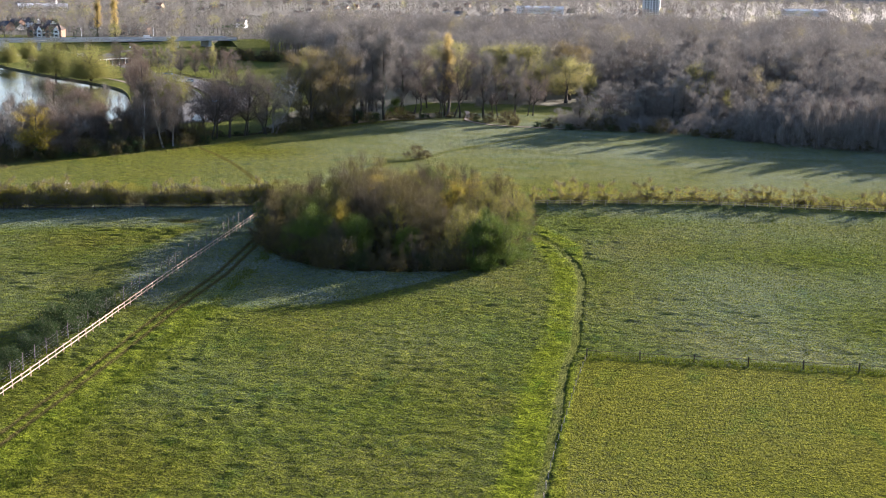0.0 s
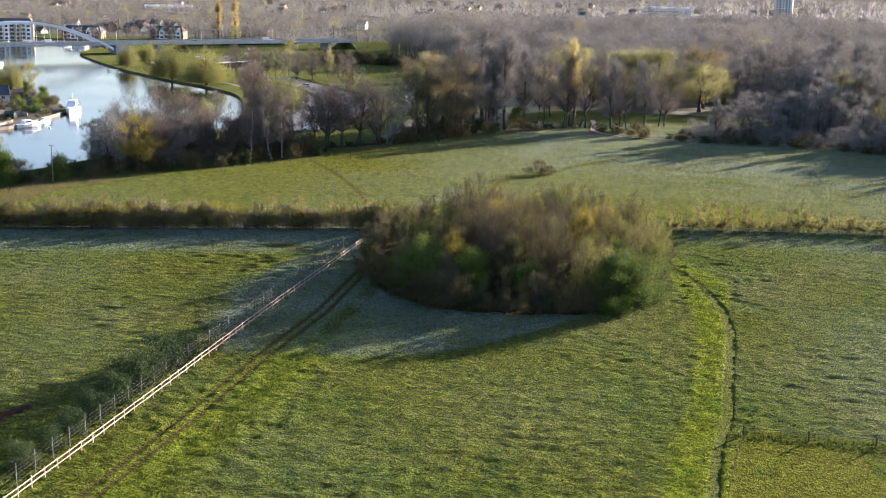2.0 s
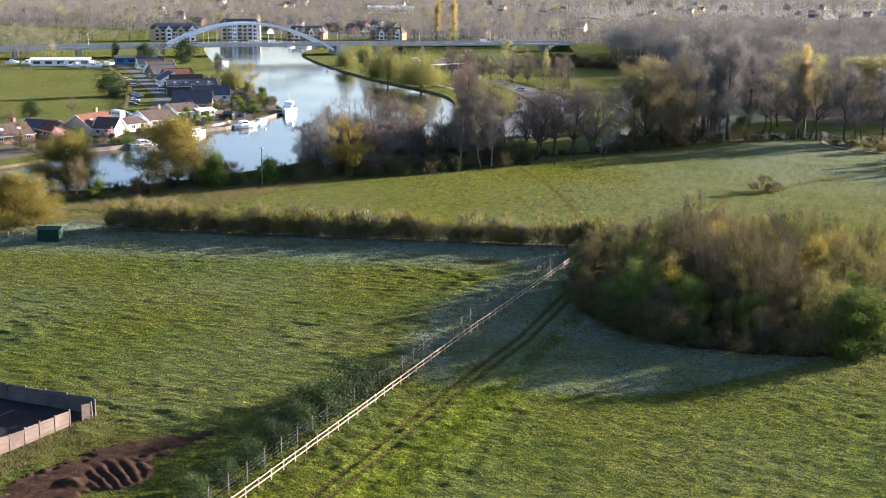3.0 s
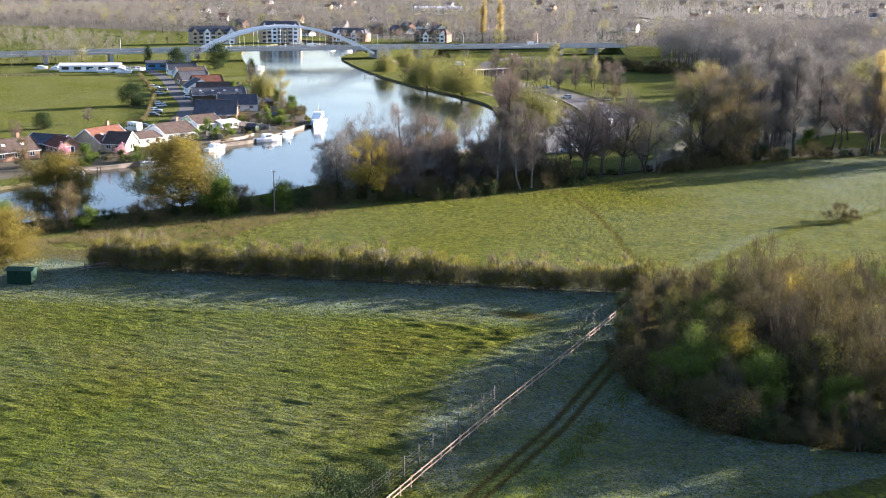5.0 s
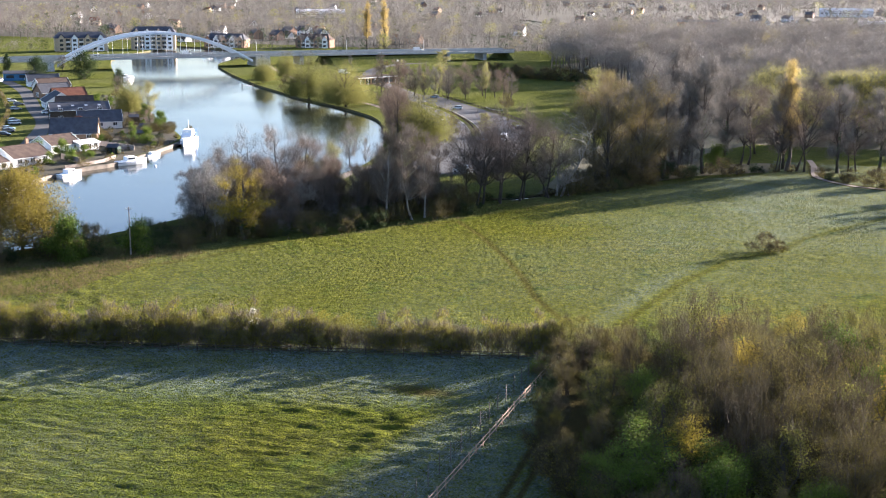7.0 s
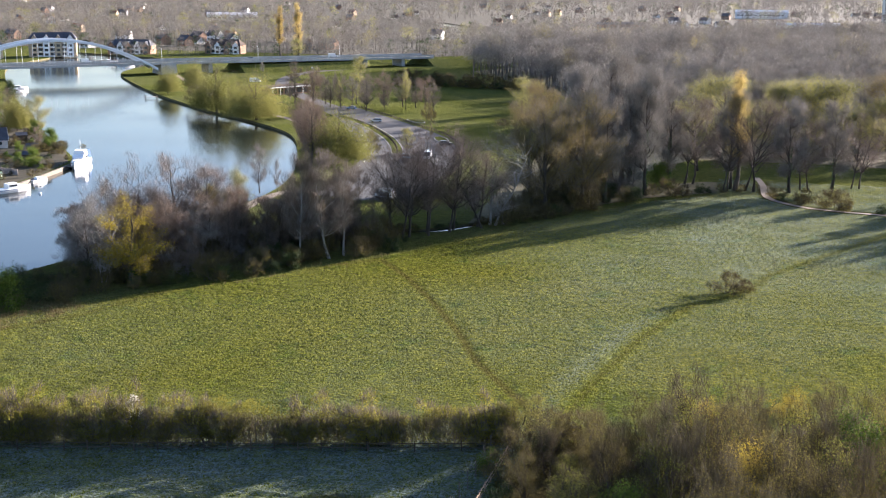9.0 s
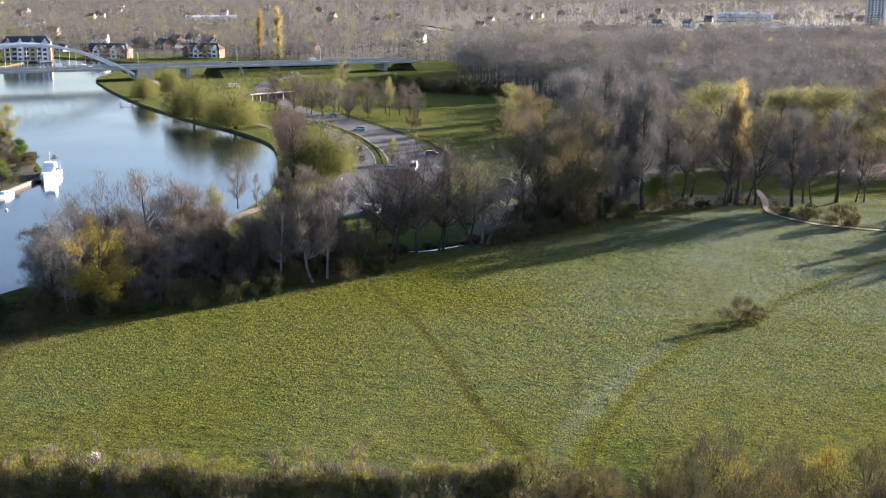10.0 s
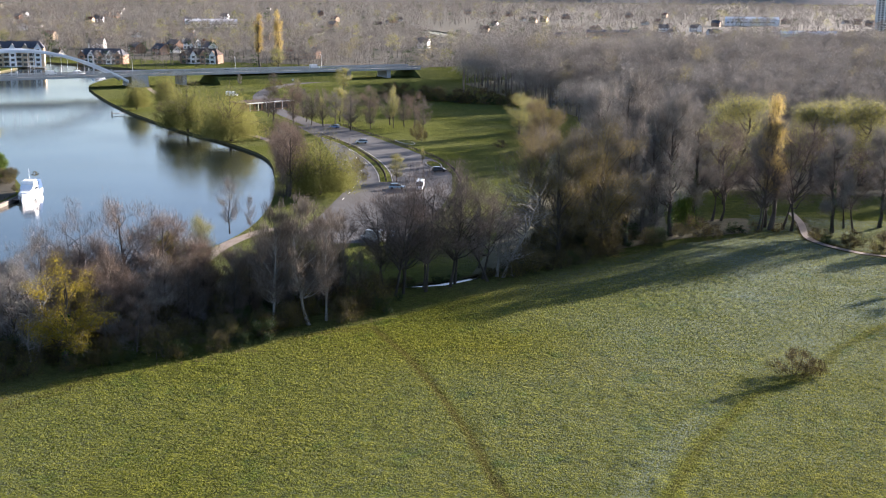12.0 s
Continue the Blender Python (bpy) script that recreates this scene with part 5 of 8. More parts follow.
# ---- trees by the field and the river ----
trng = random.Random(21)
for kind, x, y, h, sp in (
        ("young_oak_tree", -144.0, 302.2, 15.2, 1.3), ("pale_tree", -150.5, 303.0, 12.5, 0.9), ("bare_grey_tree", -153, 304, 14.0, 1.0), ("bare_grey_tree", -158, 309, 15.0, 1.1),
        ("bare_tree", -155, 314, 16.5, 1.0), ("alder_tree", -156.6, 326, 17.6, 0.9), ("bare_red_tree", -150, 329, 19.5, 1.0),
        ("bare_red_tree", -145, 331, 18.0, 1.0), ("yellow_tree", -143, 341, 14.0, 0.8), ("bare_tree", -137, 325, 12.5, 0.9),
        ("bare_tree", -139, 321, 12.0, 0.9), ("bare_red_tree", -146, 316, 14.0, 0.9), ("birch_tree", -124.4, 328, 19.5, 1.15),
        ("birch_tree", -120.8, 332, 20.5, 1.15), ("birch_tree", -118.6, 335, 19.0, 1.1), ("birch_tree", -126, 333, 17.5, 1.2), ("bare_tree", -132, 330, 13.0, 0.8),
        ("bare_grey_tree", -162.5, 394, 11.5, 0.7), ("bare_grey_tree", -158.6, 396, 12.0, 0.7), ("alder_tree", -113, 354, 20, 1.1), ("alder_tree", -109.5, 358, 21.5, 1.0),
        ("alder_tree", -106, 363, 21.0, 1.1), ("alder_tree", -102.4, 368, 19.0, 1.1), ("alder_tree", -114, 362, 16, 0.9),
        ("pale_tree", -99, 372.5, 19.8, 1.15), ("pale_tree", -97, 374, 18.5, 1.0), ("budding_tree", -91, 391, 24, 1.05), ("budding_tree", -84, 397, 23, 1.0),
        ("budding_tree", -95, 394, 21, 1.0), ("budding_tree", -88, 403, 23, 1.0), ("wood_tree", -80, 406, 23, 1.0), ("wood_tree", -76, 419, 28, 0.95), ("wood_tree", -72.2, 419, 27, 0.8), ("wood_tree", -79, 429, 28, 0.95), ("wood_tree", -88, 424, 27, 1.0),
        ("wood_tree", -84, 441, 29, 1.1), ("wood_tree", -68, 434, 26, 0.95), ("alder_tree", -63.5, 441.5, 21, 1.0), ("alder_tree", -54.3, 430, 23, 0.85), ("wood_tree", -52.7, 434.5, 22, 0.8),
        ("alder_tree", -47, 434.5, 22, 0.95), ("wood_tree", -38.6, 432.5, 20, 0.95), ("alder_tree", -34.6, 438, 20, 1.0), ("wood_tree", -28, 441.5, 19, 1.0), ("alder_tree", -22.7, 445, 19, 1.0),
        ("green_shrub", -69, 431.5, 6.0, 0.8), ("poplar_tree", -51.5, 432.5, 30.2, 1.0), ("yellow_tree", -63, 462, 21.8, 1.22), ("yellow_tree", -52, 498, 22.7, 1.42), ("yellow_tree", -42, 499, 21.4, 1.35),
        ("yellow_tree", -60, 496, 21.4, 1.35), ("yellow_tree", -29, 502, 21.0, 1.55), ("yellow_tree", -36, 505, 20.2, 1.35), ("yellow_tree", -20, 500, 20.6, 1.49), ("budding_tree", -10, 512, 22.7, 1.35), ("yellow_tree", -11, 498, 16.8, 1.49),
        ("yellow_tree", -2, 500, 16.0, 1.49),
        ("willow_tree", -161.5, 446, 16.5, 1.1), ("bare_red_tree", -168, 441, 19.5, 0.7), ("bare_red_tree", -173, 452, 18, 0.8), ("bare_red_tree", -189, 484, 16.5, 0.7),
        ("bare_tree", -180, 470, 17, 0.8), ("shrub", -158, 461, 5.5, 0.9), ("yellow_tree", -149, 470, 7.0, 0.8), ("willow_tree", -228.7, 537, 16.5, 1.15),
        ("willow_tree", -254.2, 556.5, 17.0, 1.0), ("willow_tree", -309.7, 620, 12.5, 0.75), ("willow_tree", -312, 650, 12.5, 0.7), ("shrub", -272, 578, 6, 1.2),
        ("yellow_tree", -188.3, 591, 21, 0.62), ("bare_tree", -200.8, 579, 16.8, 0.8), ("bare_tree", -215, 588, 15.8, 0.8), ("bare_tree", -195, 585, 16, 0.75),
        ("bare_red_tree", -181, 593, 14.5, 0.8), ("bare_tree", -207, 597, 15, 0.8), ("yellow_tree", -222, 605, 13, 0.7), ("bare_red_tree", -228, 592, 14, 0.8),
        ("bare_tree", -240, 600, 15, 0.9), ("bare_grey_tree", -232, 612, 14, 0.9), ("yellow_tree", -139.4, 594, 15.5, 0.95), ("yellow_tree", -132, 570, 13, 1.0),
        ("budding_tree", -118, 520, 17, 1.0), ("shrub", -170, 560, 5.5, 0.6), ("shrub", -167, 556, 4.5, 0.6), ("sapling", -146, 540, 7, 1.2), ("yellow_tree", -152, 505, 7, 0.6),
        ("sapling", -40.1, 347.2, 9.0, 1.0), ("shrub", -47.2, 327.4, 3.4, 1.15), ("shrub", -44.6, 328.6, 2.0, 1.2),
        ("oak_tree", -177.5, 278, 13.4, 1.06), ("oak_tree", -194.5, 259, 11.0, 0.95), ("dark_shrub", -160, 294, 5.0, 1.0), ("green_shrub", -164.5, 274.5, 3.6, 0.9),
        ("dark_shrub", -170, 289, 4.2, 0.9), ("oak_tree", -172, 217.5, 9.5, 1.05), ("budding_tree", -184, 250, 8, 0.8), ("oak_tree", -182, 222, 8, 0.9),
        ("sapling", -163, 297, 6, 1.4), ("sapling", -165, 294, 6, 1.2), ("poplar_tree", -370, 885, 34, 1.0), ("poplar_tree", -359, 889, 36, 0.95),
        ("yellow_tree", -350, 865, 12, 0.9)):
    plant(kind, x, y, h, spread=sp, rng=trng)
# undergrowth along the wood's edge and the near bank
for a, b in zip(FIELD_EDGE[:-2], FIELD_EDGE[1:-1]):
    n = int(math.hypot(b[0] - a[0], b[1] - a[1]) / 3.2)
    for k in range(n):
        f = (k + trng.random()) / n
        x, y = a[0] + (b[0] - a[0]) * f, a[1] + (b[1] - a[1]) * f
        if -46 < x < -40 or -114 < x < -94:
            continue
        plant(trng.choice(["shrub", "shrub", "dark_shrub", "green_shrub" if x < -150 else "shrub"]), x - trng.uniform(1, 5), y + trng.uniform(1, 4), trng.uniform(1.6, 3.8),
              "undergrowth at the wood's edge", rng=trng)
for k in range(34):
    x = -200 + k * 1.5 + trng.uniform(-1, 1)
    y = float(np.interp(x, [-200, -185, -170, -160, -150], [240, 258, 278, 300, 308])) + trng.uniform(-6, 2)
    plant(trng.choice(["shrub", "dark_shrub", "dark_shrub"]), x, y, trng.uniform(2.0, 4.2), "undergrowth on the river bank", rng=trng)
for k in range(58):   # thin bare trees filling the belt between the field and the river
    f = trng.random()
    x = -160 + f * 40
    y = float(np.interp(x, [-160, -145, -125, -115], [305, 318, 336, 345])) + trng.uniform(0, 22)
    if x < float(np.interp(y, [300, 345, 400], [-163, -156, -154])) or (x > -140 and y > 352):
        continue
    plant(trng.choice(["bare_tree", "bare_grey_tree", "bare_red_tree"]), x, y, trng.uniform(8, 13.5), "bare trees by the river", 0.8, rng=trng)


# ---- woods ----
def puff(seed, r, lobes, twigs, key, width, length, low=0.28, leaf_n=0, leaf=0.02, flat_top=0.75):
    """A light distant tree of height 1: rounded masses of fine twigs over a trunk."""
    rng = np.random.RandomState(seed)
    wood, crown = Soup(), Soup()
    tube(wood, [(0, 0, 0), (0.01, 0, 0.25), (0, 0.01, 0.5)], [0.018, 0.013, 0.007], 3, cap=False)
    u = (np.arange(lobes) + 0.5) / lobes
    a = np.arange(lobes) * 2.39996 + rng.uniform(-0.5, 0.5, lobes)
    reach = r * 0.75 * np.sqrt(u) * rng.uniform(0.8, 1.15, lobes)
    c = np.stack([np.cos(a) * reach, np.sin(a) * reach, 0.86 - (0.74 - low) * u ** 1.3 * rng.uniform(0.7, 1.1, lobes)], -1)
    size = r * rng.uniform(0.38, 0.58, lobes)
    for n, w, ln, is_leaf in ((twigs, width, length, False), (leaf_n, leaf, leaf, True)):
        if not n:
            continue
        k = rng.randint(lobes, size=n)
        d = unit(rng.normal(size=(n, 3)) + np.array([0, 0, 0.25]))
        start = c[k] + d * (size[k] * rng.uniform(0.35, 1.0, n) ** 0.6)[:, None] * np.array([1, 1, flat_top])
        if is_leaf:
            leaves(crown, start, leaf, rng)
        else:
            way = unit(d + rng.normal(size=(n, 3)) * 0.45)
            slivers(crown, start - way * ln * 0.4, way, ln * rng.uniform(0.6, 1.4, n), w * rng.uniform(0.6, 1.4, n), rng)
    return [("trunk", wood), (key, crown)]


def full_tree(seed, key, r=5.6, twigs=3400, leaf_n=0, leaf=0.16, crown_from=0.1, shape="round", clump=0.22):
    """A woodland tree of height 1 with forking limbs and a fine crown."""
    wood, crown, sprays = tree_soups(seed, 20.0, r, shape, crown_from, 22, twigs, 0.055, 0.05, leaf_n, leaf, trunk_r=0.3, boughs=2, clump=clump, upright=0.25)
    for q in (wood, crown, sprays):
        q.v = [v / 20.0 for v in q.v]
    return [("trunk", wood), (key if not leaf_n else "grey", crown), (key, sprays)]


def scrub_bush(seed, key):
    wood, crown, sprays = tree_soups(seed, 5.0, 3.0, "dome", 0.02, 12, 900, 0.14, 0.05, 0, trunk_r=0.07, stems=4, boughs=0, clump=0.34, upright=0.5)
    for q in (wood, crown):
        q.v = [v / 5.0 for v in q.v]
    return [("trunk", wood), (key, crown)]


LOOKS = {"trunk": "hazed_bark", "brown": "hazed_brown", "grey": "hazed_grey", "fresh": "wood_fresh", "olive": "wood_olive", "dark": "leaf_dark", "bud": "twig_red"}


def grove_mesh(seed, kinds, count, radius, hmin, hmax, under=0, bushes=()):
    """A stand of trees about the origin, in one mesh."""
    rng = np.random.RandomState(seed)
    sums = {key: Soup() for key in LOOKS}
    for i in range(count + under):
        pieces = kinds[rng.randint(len(kinds))] if i < count else bushes[rng.randint(len(bushes))]
        d, a = radius * math.sqrt((i % count + 0.5) / count), i * 2.39996 + rng.uniform(-0.4, 0.4)
        x, y, turn = d * math.cos(a), d * math.sin(a), rng.uniform(0, 6.283)
        h = rng.uniform(hmin, hmax) if i < count else rng.uniform(3.0, 6.5)
        w = h * rng.uniform(0.85, 1.2)
        co, si = math.cos(turn), math.sin(turn)
        for key, q in pieces:
            base = sums[key].n
            for v in q.v:
                sums[key].v.append(np.stack([x + (v[:, 0] * co - v[:, 1] * si) * w, y + (v[:, 0] * si + v[:, 1] * co) * w, v[:, 2] * h], -1))
            sums[key].f += [f + base for f in q.f]
            sums[key].n += q.n
    return joined("woodland", [(q, M[LOOKS[key]]) for key, q in sums.items()])


def woods(label, spots, meshes, rng, size=(0.85, 1.15), heights=None):
    """Stands of trees set over a stretch of woodland."""
    for i, (x, y) in enumerate(spots):
        ob = tagged(new("woodland", rng.choice(meshes)), label, "woodland", kind="stuff")
        k = rng.uniform(*size)
        ob.matrix_basis = pose(x, y, 0, 0, 0, rng.uniform(0, 360)) @ Matrix.Diagonal((k, k, k * (heights[i] if heights is not None else 1.0), 1))


BARE_TREES = [full_tree(40 + i, ("brown", "grey", "brown", "grey", "grey")[i], 5.0 + 0.6 * (i % 3)) for i in range(5)]
LEAFY_TREES = [full_tree(60 + i, ("fresh", "olive")[i], 5.6, 700, 2600) for i in range(2)]
BUSHES = [scrub_bush(65, "brown"), scrub_bush(66, "grey")]
STANDS = [grove_mesh(100 + i, BARE_TREES, 7, 11.0, 15, 25, 6, BUSHES) for i in range(4)]
MIXED = [grove_mesh(110 + i, BARE_TREES * 2 + LEAFY_TREES, 7, 11.0, 15, 24, 5, BUSHES) for i in range(2)]
MID_TREES = [puff(70 + i, 0.29 + 0.03 * i, 9, 950, ("brown", "grey", "grey")[i], 0.0058, 0.05, 0.2) for i in range(3)]
MID_LEAFY = [puff(75, 0.29, 9, 120, "olive", 0.010, 0.05, 0.2, leaf_n=420, leaf=0.011), puff(76, 0.28, 9, 120, "fresh", 0.010, 0.05, 0.2, leaf_n=420, leaf=0.011)]
MID_STANDS = [grove_mesh(130 + i, MID_TREES * 4 + MID_LEAFY[:1], 11, 15.0, 14, 25) for i in range(5)] + [grove_mesh(138, MID_TREES * 2 + MID_LEAFY, 11, 15.0, 14, 22)]
FAR_TREES = [puff(80 + i, 0.34 + 0.04 * i, 7, 230, ("brown", "grey", "brown")[i], 0.015, 0.075, 0.15) for i in range(3)]
FAR_GREEN = [puff(90, 0.34, 7, 40, "olive", 0.026, 0.07, 0.15, leaf_n=110, leaf=0.028), puff(91, 0.32, 7, 20, "fresh", 0.026, 0.07, 0.15, leaf_n=120, leaf=0.028),
             puff(92, 0.24, 7, 0, "dark", 0.03, 0.07, 0.1, leaf_n=200, leaf=0.03)]
FAR_STANDS = [grove_mesh(140 + i, FAR_TREES * 5 + FAR_GREEN, 22, 34.0, 8, 17) for i in range(5)]
FAR_LOOSE = [grove_mesh(150 + i, FAR_TREES * 5 + FAR_GREEN, 5, 15.0, 8, 15) for i in range(3)]
RIM_STANDS = [grove_mesh(160 + i, FAR_TREES * 6 + FAR_GREEN, 22, 68.0, 12, 20) for i in range(4)]
wrng = random.Random(77)
WOOD = [(-100, 376), (-90, 390), (-72, 420), (-48, 445), (-32, 428), (-8, 414), (26, 411), (58, 398), (87, 383), (125, 354), (420, 420), (420, 950), (100, 1050), (-160, 1000), (-230, 800), (-165, 705), (-120, 640), (-120, 560),
        (-108, 470), (-104, 420)]


def scatter(loop, gap, holes=()):
    """Jittered spots inside an outline, where the walk can see them."""
    xs, ys = zip(*loop)
    gx, gy = np.meshgrid(np.arange(min(xs), max(xs), gap), np.arange(min(ys), max(ys), gap))
    rng = np.random.RandomState(int(gap * 10) + len(loop))
    x, y = (g.ravel() + rng.uniform(-0.4, 0.4, g.size) * gap for g in (gx, gy))
    ok = inside(x, y, loop) & (x < 45 + 0.27 * y) & (x > 30 - 1.05 * y)
    for hole in holes:
        ok &= ~inside(x, y, hole)
    return np.stack([x[ok], y[ok]], -1)


EDGE_RIGHT = [(-8, 414), (26, 411), (58, 398), (87, 383), (125, 354), (420, 420)]
GLADE = [(-74, 432), (-60, 444), (-20, 447), (2, 436), (22, 450), (6, 480), (-30, 486), (-66, 484), (-77, 455)]
# open strips through the wood, along which the low sun reaches the grass
RIDES = [[(x, y), (x + 0.552 * 135, y + 0.834 * 135)] for x, y in ((-52, 444), (-43.7, 406), (-55.7, 364), (6, 372))]


def off_rides(x, y, gap):
    return np.min([line_distance(x, y, ride) for ride in RIDES], axis=0) > gap


spots = scatter([(x, y) for x, y in WOOD if y < 600] + [(420, 600), (-120, 600)], 17.0, [GLADE])
front_gap = line_distance(spots[:, 0], spots[:, 1], WOOD[:11])
spots = spots[(front_gap > 10.0) & off_rides(spots[:, 0], spots[:, 1], 11.0)]
rise = 0.78 + 0.42 * lattice_noise(spots[:, 0], spots[:, 1], 40, 44)
rise *= np.where((spots[:, 0] > -12) & (line_distance(spots[:, 0], spots[:, 1], EDGE_RIGHT) < 40), 0.62, 1.0)
woods("dense leafless grey-brown woodland", spots, STANDS * 2 + MIXED, wrng, heights=rise)
BELT_TREES = [full_tree(180 + i, ("bud", "brown", "bud")[i], 6.0, 4200) for i in range(3)]
BELT_BUSHES = [scrub_bush(185, "bud"), scrub_bush(186, "brown")]
BELT = [grove_mesh(190 + i, BELT_TREES, 6, 7.0, 9, 14, 7, BELT_BUSHES) for i in range(3)]
belt = scatter([(-160, 306), (-150, 304), (-136, 317), (-124, 330), (-120, 340), (-126, 350), (-140, 342), (-152, 334), (-161, 326)], 11.0)
belt = belt[np.hypot(belt[:, 0] + 144, belt[:, 1] - 301) > 14]
woods("dense bare brown thicket along the river bank", belt, BELT, wrng, heights=0.7 + 0.4 * lattice_noise(belt[:, 0], belt[:, 1], 14, 46))
SCRUB = [grove_mesh(170 + i, BUSHES, 9, 6.5, 3.5, 7.5) for i in range(3)]
fringe = scatter([(-14, 414), (6, 405), (28, 408), (45, 392), (54, 379), (67, 375), (87, 374), (130, 360), (150, 380), (90, 404), (60, 412), (26, 424), (-12, 430)], 8.5)
woods("low grey willow scrub at the foot of the wood", fringe, SCRUB, wrng, size=(0.8, 1.2), heights=0.65 + 1.0 * np.clip((fringe[:, 0] - 40) / 16, 0, 1))
deep = scatter([(-120, 600), (420, 600), (420, 950), (100, 1050), (-160, 1000), (-230, 800), (-165, 705), (-120, 640)], 25.0)
woods("dense leafless grey-brown woodland", deep, MID_STANDS, wrng, heights=0.75 + 0.5 * lattice_noise(deep[:, 0], deep[:, 1], 60, 45))
FAR = [(-1500, 900), (-430, 905), (-330, 900), (-230, 810), (-160, 1000), (100, 1050), (420, 950), (1300, 1000), (900, 1500), (-1100, 1500)]
far_a = scatter(FAR, 58.0)
by_water = line_distance(far_a[:, 0], far_a[:, 1], FAR_WATER + FAR_WATER[:1]) < 60
by_edge = line_distance(far_a[:, 0], far_a[:, 1], FAR[:7]) < 32
woods("distant trees between houses", far_a[~(by_water | by_edge)], FAR_STANDS, wrng)
far_c = scatter(FAR, 27.0)
near_water = line_distance(far_c[:, 0], far_c[:, 1], FAR_WATER + FAR_WATER[:1])
near_edge = line_distance(far_c[:, 0], far_c[:, 1], FAR[:7])
loose = ((near_water < 75) | (near_edge < 48)) & (near_water > 20) & ~inside(far_c[:, 0], far_c[:, 1], FAR_WATER) & (near_edge > 12)
woods("distant trees between houses", far_c[loose], FAR_LOOSE, wrng)
far_b = scatter([(-1100, 1500), (900, 1500), (1700, 3500), (-2200, 3500)], 125.0)
far_b = far_b[line_distance(far_b[:, 0], far_b[:, 1], FAR_WATER + FAR_WATER[:1]) > 75]
woods("hazy distant wooded suburbs", far_b, RIM_STANDS, wrng)
WEST_BELT = [(-900, 420), (-600, 470), (-470, 560), (-500, 640), (-560, 700), (-560, 800), (-1200, 880), (-1500, 600)]
woods("scrubby trees beyond the meadow", scatter(WEST_BELT, 26.0), FAR_LOOSE, wrng, size=(0.65, 0.85))
woods("trees on the far river bank", scatter([(-470, 860), (-430, 800), (-415, 850), (-300, 850), (-240, 830), (-330, 905), (-520, 905)], 24.0), FAR_LOOSE, wrng, size=(0.7, 0.9))


def loft(s, sections, close=True):
    """Faces between cross-sections with the same number of points."""
    n = len(sections[0])
    v = np.concatenate([np.array(q, float) for q in sections])
    f = [(i * n + j, i * n + (j + 1) % n, (i + 1) * n + (j + 1) % n, (i + 1) * n + j) for i in range(len(sections) - 1) for j in range(n)]
    s.add(v, f)
    if close:
        m = (len(sections) - 1) * n
        s.f.append(np.array([list(range(n))[::-1]]) + s.n - len(v))
        s.f.append(np.array([[m + j for j in range(n)]]) + s.n - len(v))
    return s


def hull(x, w, z0, z1, inset=0.9):
    return [(x, -w * inset, z0), (x, w * inset, z0), (x, w, (z0 + z1) / 2), (x, w * 0.94, z1), (x, -w * 0.94, z1), (x, -w, (z0 + z1) / 2)]


# ---- bridge ----
B0, B1 = np.array([-449.0, 646.0]), np.array([-374.0, 723.0])
BD = (B1 - B0) / np.linalg.norm(B1 - B0)
BN = np.array([BD[1], -BD[0]])
SPAN, DECK_Z = float(np.linalg.norm(B1 - B0)), 6.0


def at_bridge(s, off, z):
    p = B0 + BD * s + BN * off
    return (p[0], p[1], z)


